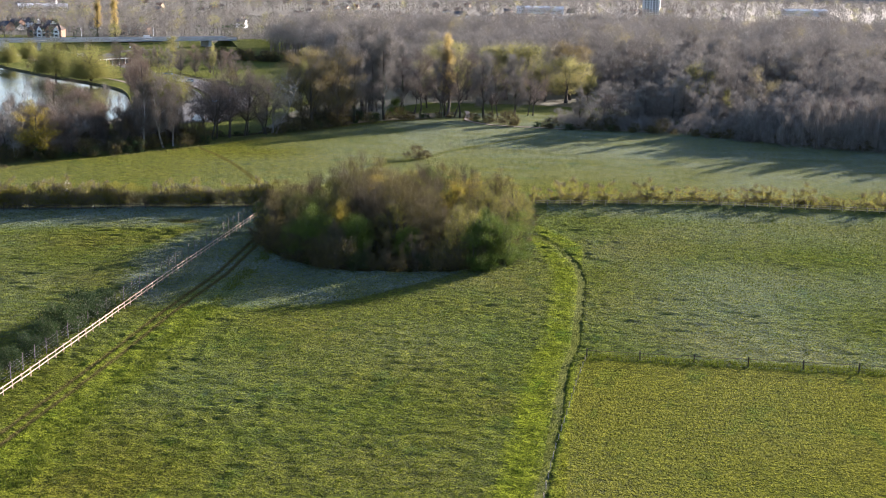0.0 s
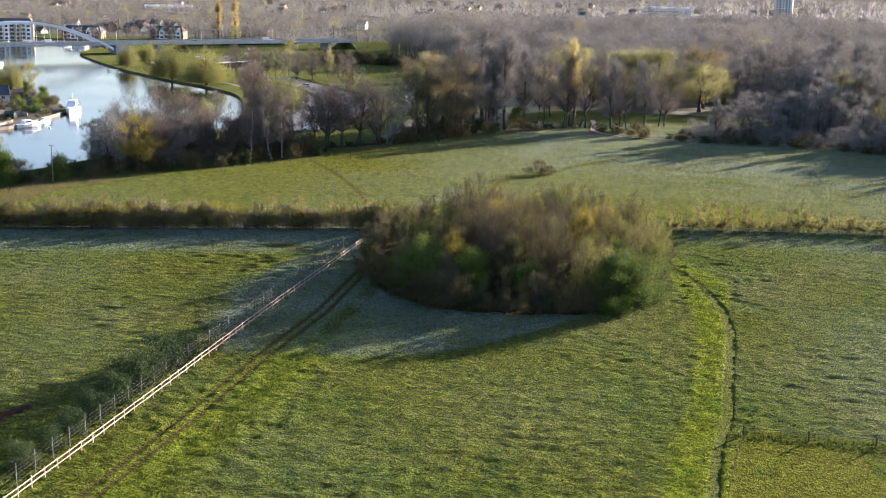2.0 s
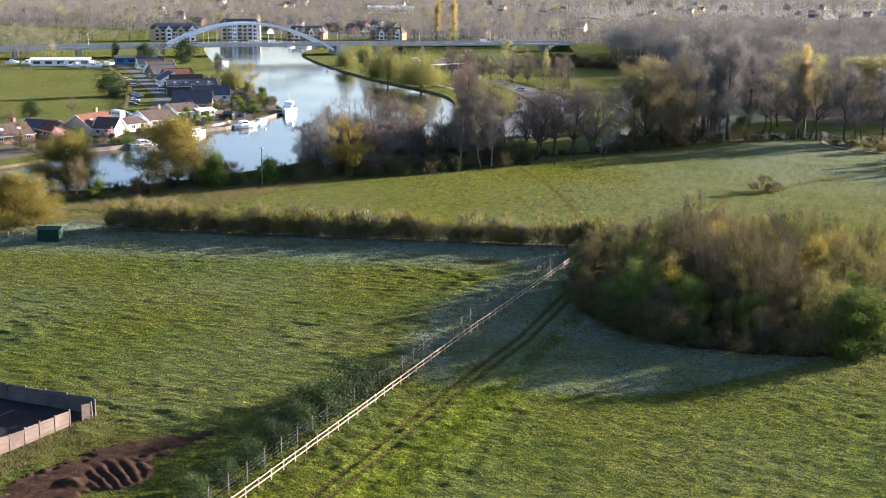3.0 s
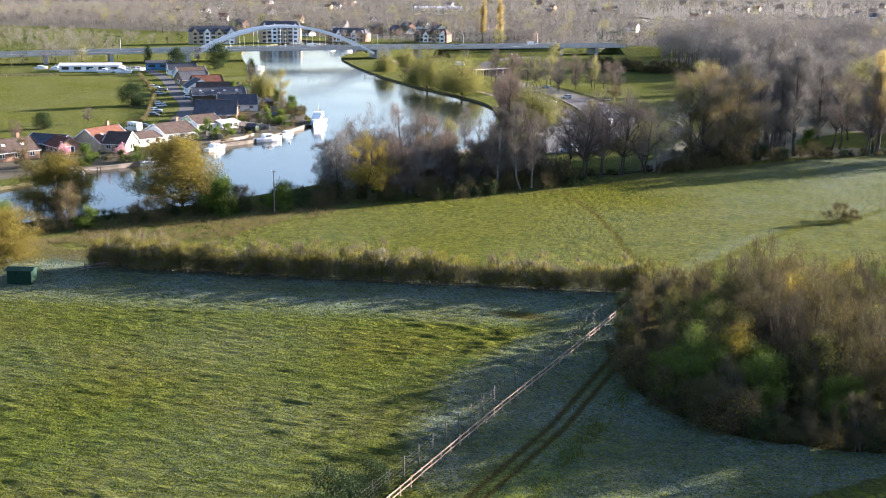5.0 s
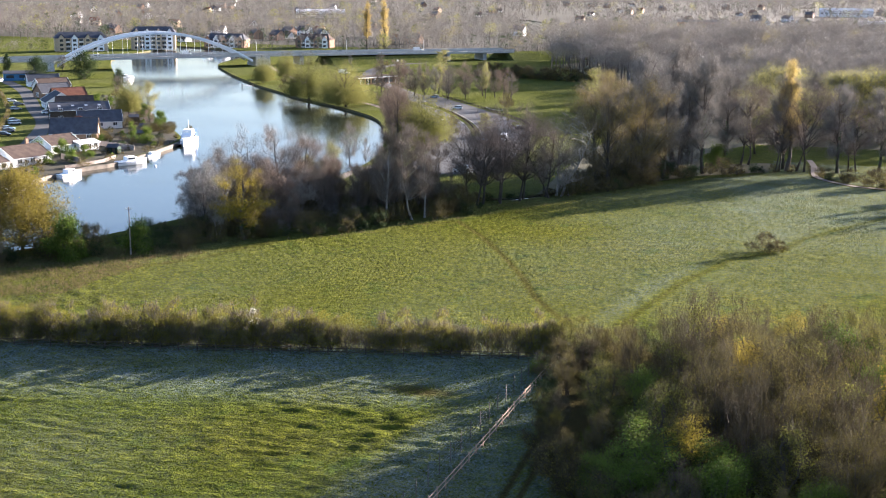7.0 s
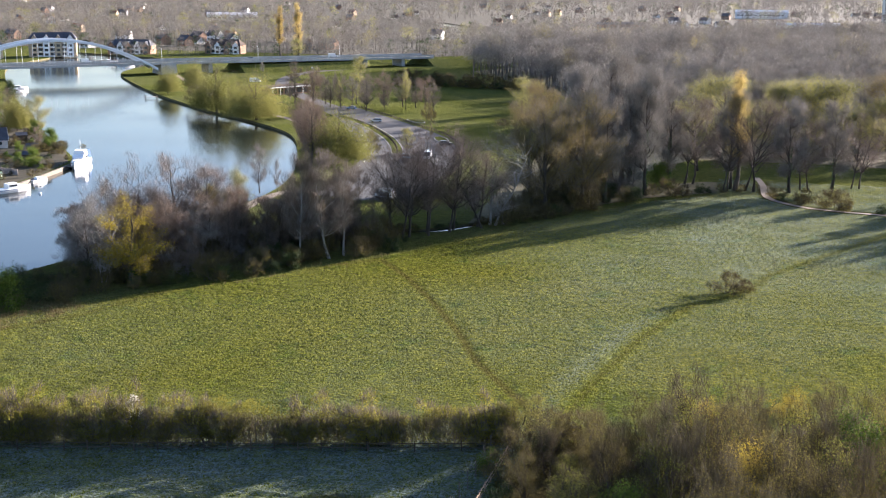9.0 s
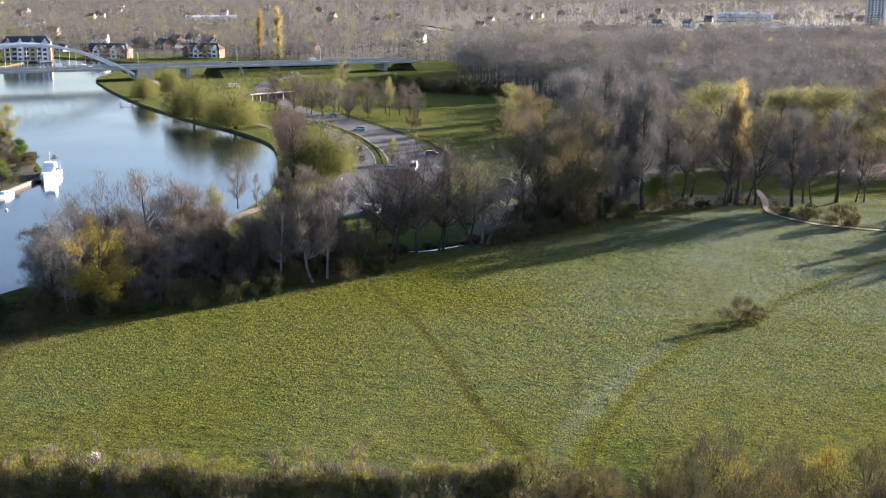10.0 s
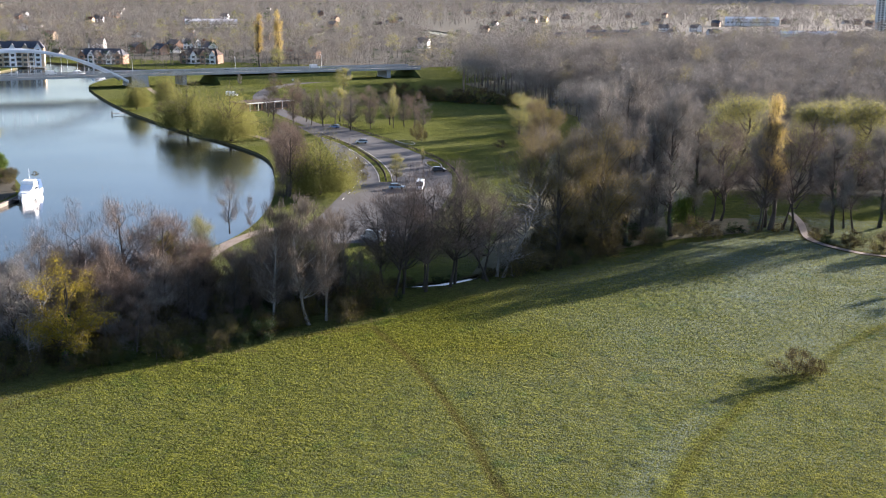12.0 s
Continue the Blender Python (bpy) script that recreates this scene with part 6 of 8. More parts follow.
def bridge():
    ob = thing("bridge", pose(0, 0, 0), "white steel arch road bridge across the river", "bridge")
    for off in (-7.5, 7.5):
        line, rad = [], []
        for k in range(41):
            f = k / 40
            z = 3.0 + 16.3 * (1 - (2 * f - 1) ** 2)
            line.append(at_bridge(f * SPAN, off * (1 - 0.25 * (1 - (2 * f - 1) ** 2)), z))
        s = Soup()
        loft(s, [[(p[0] + BN[0] * w, p[1] + BN[1] * w, p[2] + z) for w, z in ((-0.65, -0.75), (0.65, -0.75), (0.8, 0), (0.65, 0.75), (-0.65, 0.75), (-0.8, 0))] for p in line])
        part("arch_rib", s, M["steel_white"], ob, "white painted steel arch rib")
        for k in range(5, 36, 3):
            f = k / 40
            s = Soup()
            tube(s, [(line[k][0], line[k][1], line[k][2]), at_bridge(f * SPAN, off * 0.95, DECK_Z)], [0.09, 0.09], 5)
            part("hanger", s, M["steel_white"], ob)
    deck = [at_bridge(-260, 0, 2.0), at_bridge(-90, 0, 5.0), at_bridge(0, 0, DECK_Z), at_bridge(SPAN, 0, DECK_Z), at_bridge(SPAN + 60, 0, 5.6),
            at_bridge(SPAN + 170, 0, 4.8)]
    s, par = Soup(), Soup()
    for a, b in zip(deck[:-1], deck[1:]):
        beam(s, a, b, 15.0, 1.2)
    part("deck", s, M["concrete"], ob, "pale concrete deck")
    for off in (-7.6, 7.6):
        s = Soup()
        for a, b in zip(deck[:-1], deck[1:]):
            beam(s, np.array(a) + (*(BN * off), 1.25), np.array(b) + (*(BN * off), 1.25), 0.25, 0.9)
        part("parapet", s, M["concrete"], ob)
    s = Soup()
    for a, b in zip(deck[:-1], deck[1:]):
        beam(s, np.array(a) + (0, 0, 0.63), np.array(b) + (0, 0, 0.63), 13.0, 0.06)
    part("roadway", s, M["asphalt"], ob)
    for sp in (-6, SPAN + 6):
        part("abutment", box(Soup(), at_bridge(sp, 0, 2.3), (9, 17, 6.4), math.degrees(math.atan2(BD[1], BD[0])), 0.92), M["concrete"], ob, "sloping concrete abutment")
    for sp in (SPAN + 30, SPAN + 125, SPAN + 150, -45, -80):
        part("pier", box(Soup(), at_bridge(sp, 0, 2.2), (2.2, 12, 5.4), math.degrees(math.atan2(BD[1], BD[0]))), M["concrete"], ob)
    for sp in (-40, 10, 60, 110, 165, 215):
        s = Soup()
        tube(s, [at_bridge(sp, 7.0, 6.3), at_bridge(sp, 7.0, 13.5), at_bridge(sp, 5.6, 14.3)], [0.09, 0.07, 0.05], 5)
        part("lamp_post", s, M["steel_white"], ob)


bridge()


def bank_slope(name, pts, w0, w1, h, label):
    """An earth bank under a road, sloping to both sides."""
    c = curve(pts, 8)
    d = unit(np.gradient(c, axis=0))
    nrm = np.stack([-d[:, 1], d[:, 0]], -1)
    n = len(c)
    rows = [np.c_[c + nrm * o, np.full(n, z)] for o, z in ((w1 / 2, -0.05), (w0 / 2, h), (-w0 / 2, h), (-w1 / 2, -0.05))]
    f = [(r * n + i, r * n + i + 1, (r + 1) * n + i + 1, (r + 1) * n + i) for r in range(3) for i in range(n - 1)]
    f += [(0, n, 2 * n, 3 * n), (n - 1, 4 * n - 1, 3 * n - 1, 2 * n - 1)]
    return tagged(part(name, Soup().add(np.concatenate(rows), [q[::-1] for q in f]), M["ground"]), label, "bank", kind="structure")


E1, E2 = at_bridge(SPAN + 46, 0, 0)[:2], at_bridge(SPAN + 118, 0, 0)[:2]
bank_slope("road_bank", [E1, ((E1[0] + E2[0]) / 2, (E1[1] + E2[1]) / 2), E2], 18, 34, 4.0, "grassy bank carrying the bridge road")
bank_slope("road_bank", [at_bridge(SPAN + 165, 0, 0)[:2], at_bridge(SPAN + 260, 0, 0)[:2], at_bridge(SPAN + 420, 20, 0)[:2]], 18, 34, 4.0, "grassy bank carrying the bridge road")

# ---- roads and car park ----
CARPARK = [(-216, 596), (-208, 590), (-190.5, 568), (-166, 536), (-150.5, 514), (-138.4, 488), (-131, 460), (-127.5, 436), (-124.5, 397), (-137, 391), (-149, 396), (-150.6, 414),
           (-157.5, 452), (-165, 472), (-172.5, 489), (-186, 519), (-202, 552), (-224, 585)]
flat("carpark", [CARPARK], 0.012, M["asphalt"], "curving tarmac car park and road", "car park")
ribbon("road", [(-218, 588), (-245, 625), (-272, 665), (-292, 710), (-300, 760), (-285, 800)], 7.0, 0.02, M["asphalt"], "narrow tarmac road curving to the bridge", "road")
ribbon("riverside_path", [(-152, 404), (-157, 398), (-158, 380), (-153, 352), (-148, 335)], 3.0, 0.02, M["gravel"], "pale riverside path under the trees")
ribbon("riverside_path", [(-172, 478), (-196, 515), (-222, 548), (-262, 585), (-300, 640), (-345, 700), (-372, 740)], 2.6, 0.02, M["gravel"], "pale riverside path past the willows")
ribbon("gravel_path", GRAVEL, 1.6, 0.12, M["gravel"], "pale gravel path out of the wood")
ribbon("lane", [(-262, 384), (-278, 410), (-302, 446), (-336, 484), (-384, 539), (-421, 574), (-452, 600)], 5.6, 0.015, M["asphalt"], "grey tarmac lane behind the riverside houses", "road")
VERGE = [(-204, 560), (-186, 537), (-168.5, 508), (-158, 486), (-152, 470)]
ribbon("verge", VERGE, 3.0, 0.05, M["ground"], "narrow grass verge with timber bollards", "verge")
ribbon("kerb", [(p[0] + 1.6, p[1] + 0.9) for p in VERGE], 0.16, 0.09, M["kerb"], "stone kerb of the verge", "kerb")
ribbon("kerb", [(p[0] - 1.6, p[1] - 0.9) for p in VERGE], 0.16, 0.09, M["kerb"], "stone kerb of the verge", "kerb")
bollard_mesh = Soup()
box(bollard_mesh, (0, 0, 0.35), (0.3, 0.3, 0.9), taper=0.9)
bollard_me = bollard_mesh.mesh("bollard", M["timber_dark"])


def bollards(pts, gap):
    c = curve(pts, 0.5)
    run = np.concatenate([[0], np.cumsum(np.linalg.norm(np.diff(c, axis=0), axis=1))])
    for k in range(int(run[-1] / gap) + 1):
        x, y = np.interp(k * gap, run, c[:, 0]), np.interp(k * gap, run, c[:, 1])
        ob = new("bollard", bollard_me)
        ob.matrix_basis = pose(x, y, 0, 0, 0, trng.uniform(0, 90))
        tagged(ob, "short dark timber bollard beside the car park", "bollard", "bollards round the car park")


bollards([(-208, 592), (-190, 569.5), (-165.5, 537.5), (-149.5, 515), (-137, 488.5), (-129.6, 460), (-126, 436), (-123, 397)], 1.7)
bollards(VERGE, 1.7)
for x, y, turn in ((-172, 553, 130), (-148.5, 505, 115)):
    s = Soup()
    prism(s, [(7 * math.cos(a) * (1.0 if abs(math.cos(a)) < 0.5 else 1), 2.2 * math.sin(a)) for a in np.linspace(0, 6.283, 14)[:-1]], 0, 0.14)
    ob = tagged(part("traffic_island", s, M["kerb"]), "kerbed parking island with rough grass", "island", kind="structure")
    ob.matrix_basis = pose(x, y, 0, 0, 0, turn)
    s = Soup()
    prism(s, [(6.7 * math.cos(a), 1.95 * math.sin(a)) for a in np.linspace(0, 6.283, 14)[:-1]], 0.1, 0.17)
    p = part("turf", s, M["ground"], ob)
for k in range(16):   # dashes along the road
    c = curve([(-208, 570), (-192, 545), (-176, 514), (-166, 490), (-158, 462), (-152, 430)], 1.0)
    i = int(k / 16 * (len(c) - 4))
    s = Soup()
    beam(s, (*c[i], 0.022), (*c[min(i + 3, len(c) - 1)], 0.022), 0.14, 0.012)
    tagged(part("road_marking", s, M["line_paint"]), "white dashed line on the road", "road marking", "road markings", "structure")
for x, y in ((-172.5, 495), (-169, 502)):
    ring_pts = [(x + 1.8 * math.cos(a), y + 1.8 * math.sin(a), 0.022) for a in np.linspace(0, 6.283, 20)]
    s = Soup()
    for a, b in zip(ring_pts[:-1], ring_pts[1:]):
        beam(s, a, b, 0.2, 0.012)
    tagged(part("road_marking", s, M["line_paint"]), "white painted ring on the road", "road marking", "road markings", "structure")


# ---- vehicles ----
CAR_PROTO = {}


def car(x, y, turn, colour, style="hatchback"):
    m = pose(x, y, 0.012, 0, 0, turn)
    if (colour, style) in CAR_PROTO:
        return copy_thing(CAR_PROTO[colour, style], m)
    name = {"hatchback": "car", "van": "van", "camper": "motorhome"}[style]
    what = {"hatchback": "parked %s hatchback car", "van": "parked %s panel van", "camper": "%s motorhome parked behind the houses"}[style] % colour.replace("_", " ")
    ob = CAR_PROTO[colour, style] = thing(name, m, what, name)
    paint = M["car_" + colour]
    big = style != "hatchback"
    L, W = (4.2, 0.88) if not big else ((5.6, 1.0) if style == "van" else (6.8, 1.15))
    H = 1.0 if not big else 1.25
    body = [hull(-L / 2, W * 0.82, 0.35, 0.75 if not big else H), hull(-L / 2 + 0.25, W, 0.28, 0.88 if not big else H), hull(-L * 0.1, W, 0.25, 0.92 if not big else H),
            hull(L * 0.25, W, 0.26, 0.9 if not big else H), hull(L / 2 - 0.3, W * 0.96, 0.28, 0.78 if not big else 1.0), hull(L / 2, W * 0.8, 0.35, 0.62 if not big else 0.85)]
    part("body", loft(Soup(), body), paint, ob)
    if not big:
        cabin = [hull(-L / 2 + 0.12, W * 0.78, 0.85, 0.95), hull(-L / 2 + 0.55, W * 0.84, 0.85, 1.42), hull(L * 0.02, W * 0.84, 0.85, 1.47), hull(L * 0.2, W * 0.82, 0.85, 1.15),
                 hull(L * 0.27, W * 0.8, 0.85, 0.92)]
        part("cabin_glass", loft(Soup(), cabin), M["glass"], ob, "dark car windows")
        part("roof", loft(Soup(), [hull(-L / 2 + 0.5, W * 0.74, 1.38, 1.45), hull(-L * 0.1, W * 0.8, 1.44, 1.51), hull(L * 0.05, W * 0.74, 1.41, 1.48)]), paint, ob)
    else:
        top = 2.3 if style == "van" else 2.9
        box_l = L * 0.72
        part("load_body", loft(Soup(), [hull(-L / 2 + 0.02, W * 0.97, 0.9, top, 1.0), hull(-L / 2 + box_l * 0.5, W, 0.9, top + 0.04, 1.0), hull(-L / 2 + box_l, W * 0.97, 0.9, top, 1.0)]), paint, ob)
        part("windscreen", loft(Soup(), [hull(-L / 2 + box_l - 0.02, W * 0.93, 1.15, top - 0.1), hull(L * 0.36, W * 0.86, 1.1, 1.25)]), M["glass"], ob, "sloping dark windscreen")
        if style == "camper":
            for k in range(3):
                part("window", box(Soup(), (-L / 2 + 1.0 + k * 1.4, -W - 0.01, 1.9), (0.8, 0.05, 0.5)), M["glass"], ob)
                part("window", box(Soup(), (-L / 2 + 1.0 + k * 1.4, W + 0.01, 1.9), (0.8, 0.05, 0.5)), M["glass"], ob)
    for wx in (-L * 0.31, L * 0.31):
        for wy in (-W + 0.08, W - 0.08):
            wheel_part = part("wheel", tube(Soup(), [(wx, wy - 0.1, 0.32), (wx, wy + 0.1, 0.32)], [0.32, 0.32], 12), M["rubber"], ob)
    for wy in (-W * 0.62, W * 0.62):
        part("headlight", box(Soup(), (L / 2 - 0.08, wy, 0.66), (0.2, 0.3, 0.14)), M["glass"], ob)
    return ob


for x, y, turn, colour, style in ((-143.3, 492, 20, "black", "hatchback"), (-140, 461.5, -80, "white", "van"), (-184.8, 545, -160, "silver", "hatchback"),
                                  (-145.8, 460, 15, "pale_blue", "hatchback"), (-208.5, 583.5, 170, "blue", "hatchback"), (-128.5, 400, 160, "pale_blue", "hatchback"),
                                  (-131, 396, 160, "white", "van"), (-299, 690, 15, "white", "van"), (-270.5, 376, 165, "white", "camper"), (-277, 386, 25, "silver", "hatchback"),
                                  (-272, 384, 15, "black", "hatchback"), (-291, 412, 30, "black", "hatchback"), (-296, 420, 62, "grey", "hatchback"), (-300, 425, 62, "pale_blue", "hatchback"),
                                  (-308, 438, 55, "silver", "hatchback"), (-313, 444, 55, "white", "hatchback"), (-338, 476, 55, "silver", "hatchback"), (-348, 490, 55, "grey", "hatchback"),
                                  (-360, 500, 55, "white", "hatchback"), (-319, 470, 40, "white", "hatchback"), (-322, 476, 40, "red", "hatchback")):
    car(x, y, turn, colour, style)
for sp, off, colour, style in ((SPAN + 108, -3, "white", "van"), (SPAN + 55, 3, "silver", "hatchback"), (22, 3, "white", "hatchback"), (72, -3, "white", "van"), (-60, 3, "white", "van")):
    ob = car(*at_bridge(sp, off, 0)[:2], math.degrees(math.atan2(BD[1], BD[0])), colour, style)
    ob.location.z = float(np.interp(sp, [-260, -90, 0, SPAN, SPAN + 60, SPAN + 170], [2.0, 5.0, DECK_Z, DECK_Z, 5.6, 4.8])) + 0.68

BOAT_PROTO = {}


def boat(x, y, turn, length, big=False, z=WATER_Z):
    ob = thing("motor_boat", pose(x, y, z, 0, 0, turn) @ Matrix.Scale(length / 8, 4), "white cabin cruiser moored at the bank", "boat", "moored boats")
    out = []
    for px, w, lift in ((-4.0, 1.15, 0.0), (-2.0, 1.35, 0.0), (0.5, 1.35, 0.05), (2.5, 0.95, 0.15), (3.6, 0.4, 0.3), (4.1, 0.05, 0.4)):
        out.append([(px, -w * 0.75, -0.3 + lift * 0.5), (px, w * 0.75, -0.3 + lift * 0.5), (px, w, 0.5 + lift), (px, w * 0.97, 0.95 + lift), (px, -w * 0.97, 0.95 + lift), (px, -w, 0.5 + lift)])
    part("hull", loft(Soup(), out), M["white_paint"], ob, "white moulded hull")
    cab = [[(px, -w, 0.95), (px, w, 0.95), (px, w * 0.95, h), (px, w * 0.8, h + 0.1), (px, -w * 0.8, h + 0.1), (px, -w * 0.95, h)] for px, w, h in
           ((-1.6, 1.05, 1.9), (0.6, 1.05, 1.95), (1.5, 0.95, 1.35), (2.8, 0.6, 1.2))]
    part("cabin", loft(Soup(), cab), M["white_paint"], ob)
    for sy in (-1, 1):
        part("cabin_window", box(Soup(), (-0.4, sy * 1.06, 1.55), (1.8, 0.04, 0.4)), M["glass"], ob)
    part("windscreen", loft(Soup(), [[(0.62, -0.9, 1.5), (0.62, 0.9, 1.5), (0.62, 0.8, 2.0), (0.62, -0.8, 2.0)], [(1.2, -0.85, 1.45), (1.2, 0.85, 1.45), (0.7, 0.75, 1.98), (0.7, -0.75, 1.98)]]),
         M["glass"], ob)
    part("stripe", loft(Soup(), [[(a[0][0], a[2][1] * -1.01, a[2][2] + 0.1), (a[0][0], a[2][1] * 1.01, a[2][2] + 0.1), (a[0][0], a[2][1] * 1.01, a[2][2] + 0.22),
                                  (a[0][0], a[2][1] * -1.01, a[2][2] + 0.22)] for a in out[:5]]), M["car_blue"], ob)
    s = Soup()
    for sy in (-1, 1):
        tube(s, [(0.5, sy * 1.25, 1.5), (2.5, sy * 0.85, 1.65), (3.7, 0.1 * sy, 1.85)], [0.025] * 3, 4)
        for px, w in ((0.5, 1.25), (1.8, 1.0), (2.8, 0.75)):
            tube(s, [(px, sy * w, 0.95), (px, sy * w, 1.55)], [0.02] * 2, 4)
    part("handrail", s, M["wire"], ob)
    if big:
        part("flybridge", box(Soup(), (-0.6, 0, 2.35), (2.2, 1.9, 0.6), taper=0.85), M["white_paint"], ob)
        part("canopy", box(Soup(), (-3.0, 0, 1.7), (1.8, 2.2, 1.3), taper=0.85), M["car_blue"], ob, "blue canvas canopy")
        part("mast", tube(Soup(), [(-0.8, 0, 2.6), (-0.9, 0, 4.4)], [0.04, 0.02], 5), M["white_paint"], ob)
    return ob


for x, y, turn, length, big in ((-231.0, 303.5, 25, 6.5, False), (-223.5, 327.5, 62, 8.5, False), (-225.2, 357, 85, 8.0, False), (-222.8, 381, 62, 9.0, False), (-225.6, 396, 80, 5.5, False),
                                (-230.5, 423, -70, 13.5, True), (-389, 622, 50, 9, False), (-380, 608, 50, 8, False), (-240, 268, 60, 8, False), (-430, 790, 60, 11, False), (-448, 800, 60, 9, False)):
    boat(x, y, turn, length, big)


def buoy(x, y):
    s = Soup()
    tube(s, [(0, 0, -0.3), (0, 0, 0.0), (0, 0, 0.3), (0, 0, 0.45)], [0.15, 0.38, 0.34, 0.1], 10)
    ob = tagged(part("buoy", s, M["white_paint"], None, "", True), "round white mooring buoy on the river", "buoy")
    ob.matrix_basis = pose(x, y, WATER_Z)


buoy(-214.5, 380)


# ---- houses ----
def house(x, y, turn, w, d, eaves, ridge, wall, roof, label, name="house", windows=3, chimney=False, gable_window=True, skylights=0, hip=0.0, conservatory=False, group=""):
    """A gabled house, its ridge along its own x; w long, d deep."""
    ob = thing(name, pose(x, y, 0, 0, 0, turn), label, "house", group)
    hw, hd = w / 2, d / 2
    s = Soup()
    box(s, (0, 0, eaves / 2 - 0.05), (w, d, eaves + 0.1))
    if not hip:
        for sx in (-hw, hw):
            k = -1 if sx < 0 else 1
            v = [(sx, -hd, eaves), (sx, hd, eaves), (sx, 0, ridge - 0.1), (sx - k * 0.25, -hd, eaves), (sx - k * 0.25, hd, eaves), (sx - k * 0.25, 0, ridge - 0.1)]
            s.add(v, [(0, 1, 2), (3, 5, 4)])
    part("wall", s, wall, ob)
    o, t = 0.45, 0.18
    slope = (ridge - eaves) / hd
    ze = eaves - o * slope
    s = Soup()
    hx = hw + 0.3
    for sy in (-1, 1):
        v = [(-hx, sy * (hd + o), ze), (hx, sy * (hd + o), ze), (hx - hip, 0, ridge), (-hx + hip, 0, ridge)]
        low = [(a, b, c - t) for a, b, c in v]
        s.add(v + low, BOX_F)
    if hip:
        for sx in (-1, 1):
            s.add([(sx * hx, -hd - o, ze), (sx * hx, hd + o, ze), (sx * (hx - hip), 0, ridge)], [(0, 1, 2)])
    part("roof", s, roof, ob)
    part("ridge_tiles", beam(Soup(), (-hx + hip, 0, ridge + 0.03), (hx - hip, 0, ridge + 0.03), 0.3, 0.14), roof, ob)
    for sy in (-1, 1):
        part("gutter", beam(Soup(), (-hx, sy * (hd + o + 0.05), ze - 0.1), (hx, sy * (hd + o + 0.05), ze - 0.1), 0.12, 0.12), M["white_paint"], ob)
    storeys = [1.5] if eaves < 4 else [1.5, 4.2] if eaves < 7 else [1.5, 4.2, 6.9]
    for sy in (-1, 1):
        for zc in storeys:
            for k in range(windows):
                wx = -hw + (k + 0.5) * w / windows
                win = part("window", box(Soup(), (wx, sy * (hd + 0.02), zc), (1.5, 0.1, 1.25)), M["white_paint"], ob, "white framed window")
                part("pane", box(Soup(), (wx - 0.35, sy * (hd + 0.06), zc), (0.6, 0.05, 1.05)), M["glass"], win)
                part("pane", box(Soup(), (wx + 0.35, sy * (hd + 0.06), zc), (0.6, 0.05, 1.05)), M["glass"], win)
    if gable_window:
        for sx in (-1, 1):
            win = part("window", box(Soup(), (sx * (hw + 0.02), 0, 1.5), (0.1, min(d * 0.5, 2.6), 1.7)), M["white_paint"], ob, "white framed window")
            for wy in (-0.6, 0.6):
                part("pane", box(Soup(), (sx * (hw + 0.06), wy, 1.5), (0.05, 0.95, 1.45)), M["glass"], win)
            if not hip:
                for sy in (-1, 1):
                    part("bargeboard", beam(Soup(), (sx * (hx + 0.03), sy * (hd + o), ze), (sx * (hx + 0.03), 0, ridge), 0.06, 0.28), M["white_paint"] if wall != M["brick"] else M["timber_dark"], ob)
    if chimney:
        st = part("chimney", box(Soup(), (hw * 0.45, 0.5, ridge + 0.3), (0.9, 0.6, 2.2)), M["brick"], ob, "brick chimney stack")
        for px in (-0.2, 0.2):
            part("chimney_pot", tube(Soup(), [(hw * 0.45 + px, 0.5, ridge + 1.4), (hw * 0.45 + px, 0.5, ridge + 1.75)], [0.13, 0.11], 7), M["roof_red"], st)
    for k in range(skylights):
        wx = -hw + (k + 0.7) * w / (skylights + 0.4)
        for sy in (-1,):
            a = math.atan(slope)
            s = Soup()
            cy, cz = sy * hd * 0.5, (eaves + ridge) / 2
            v = [(wx + i * 0.5, cy + j * 0.5 * math.cos(a), cz + 0.06 - sy * 0 + (-sy) * j * -0.5 * math.sin(a) * -1) for i, j in ((-1, -1), (1, -1), (1, 1), (-1, 1))]
            v = [(px, py, eaves + (hd - abs(py)) * slope + 0.07) for px, py, _ in v]
            s.add(v, [(0, 1, 2, 3)])
            part("skylight", s, M["roof_pale"], ob)
    if conservatory:
        p = part("conservatory", box(Soup(), (0, -hd - 1.3, 1.15), (w * 0.5, 2.6, 2.3)), M["white_paint"], ob, "white framed conservatory")
        for k in range(4):
            part("pane", box(Soup(), (-w * 0.25 + (k + 0.5) * w / 8, -hd - 2.62, 1.3), (w / 8 - 0.15, 0.04, 1.6)), M["glass"], p)
    return ob


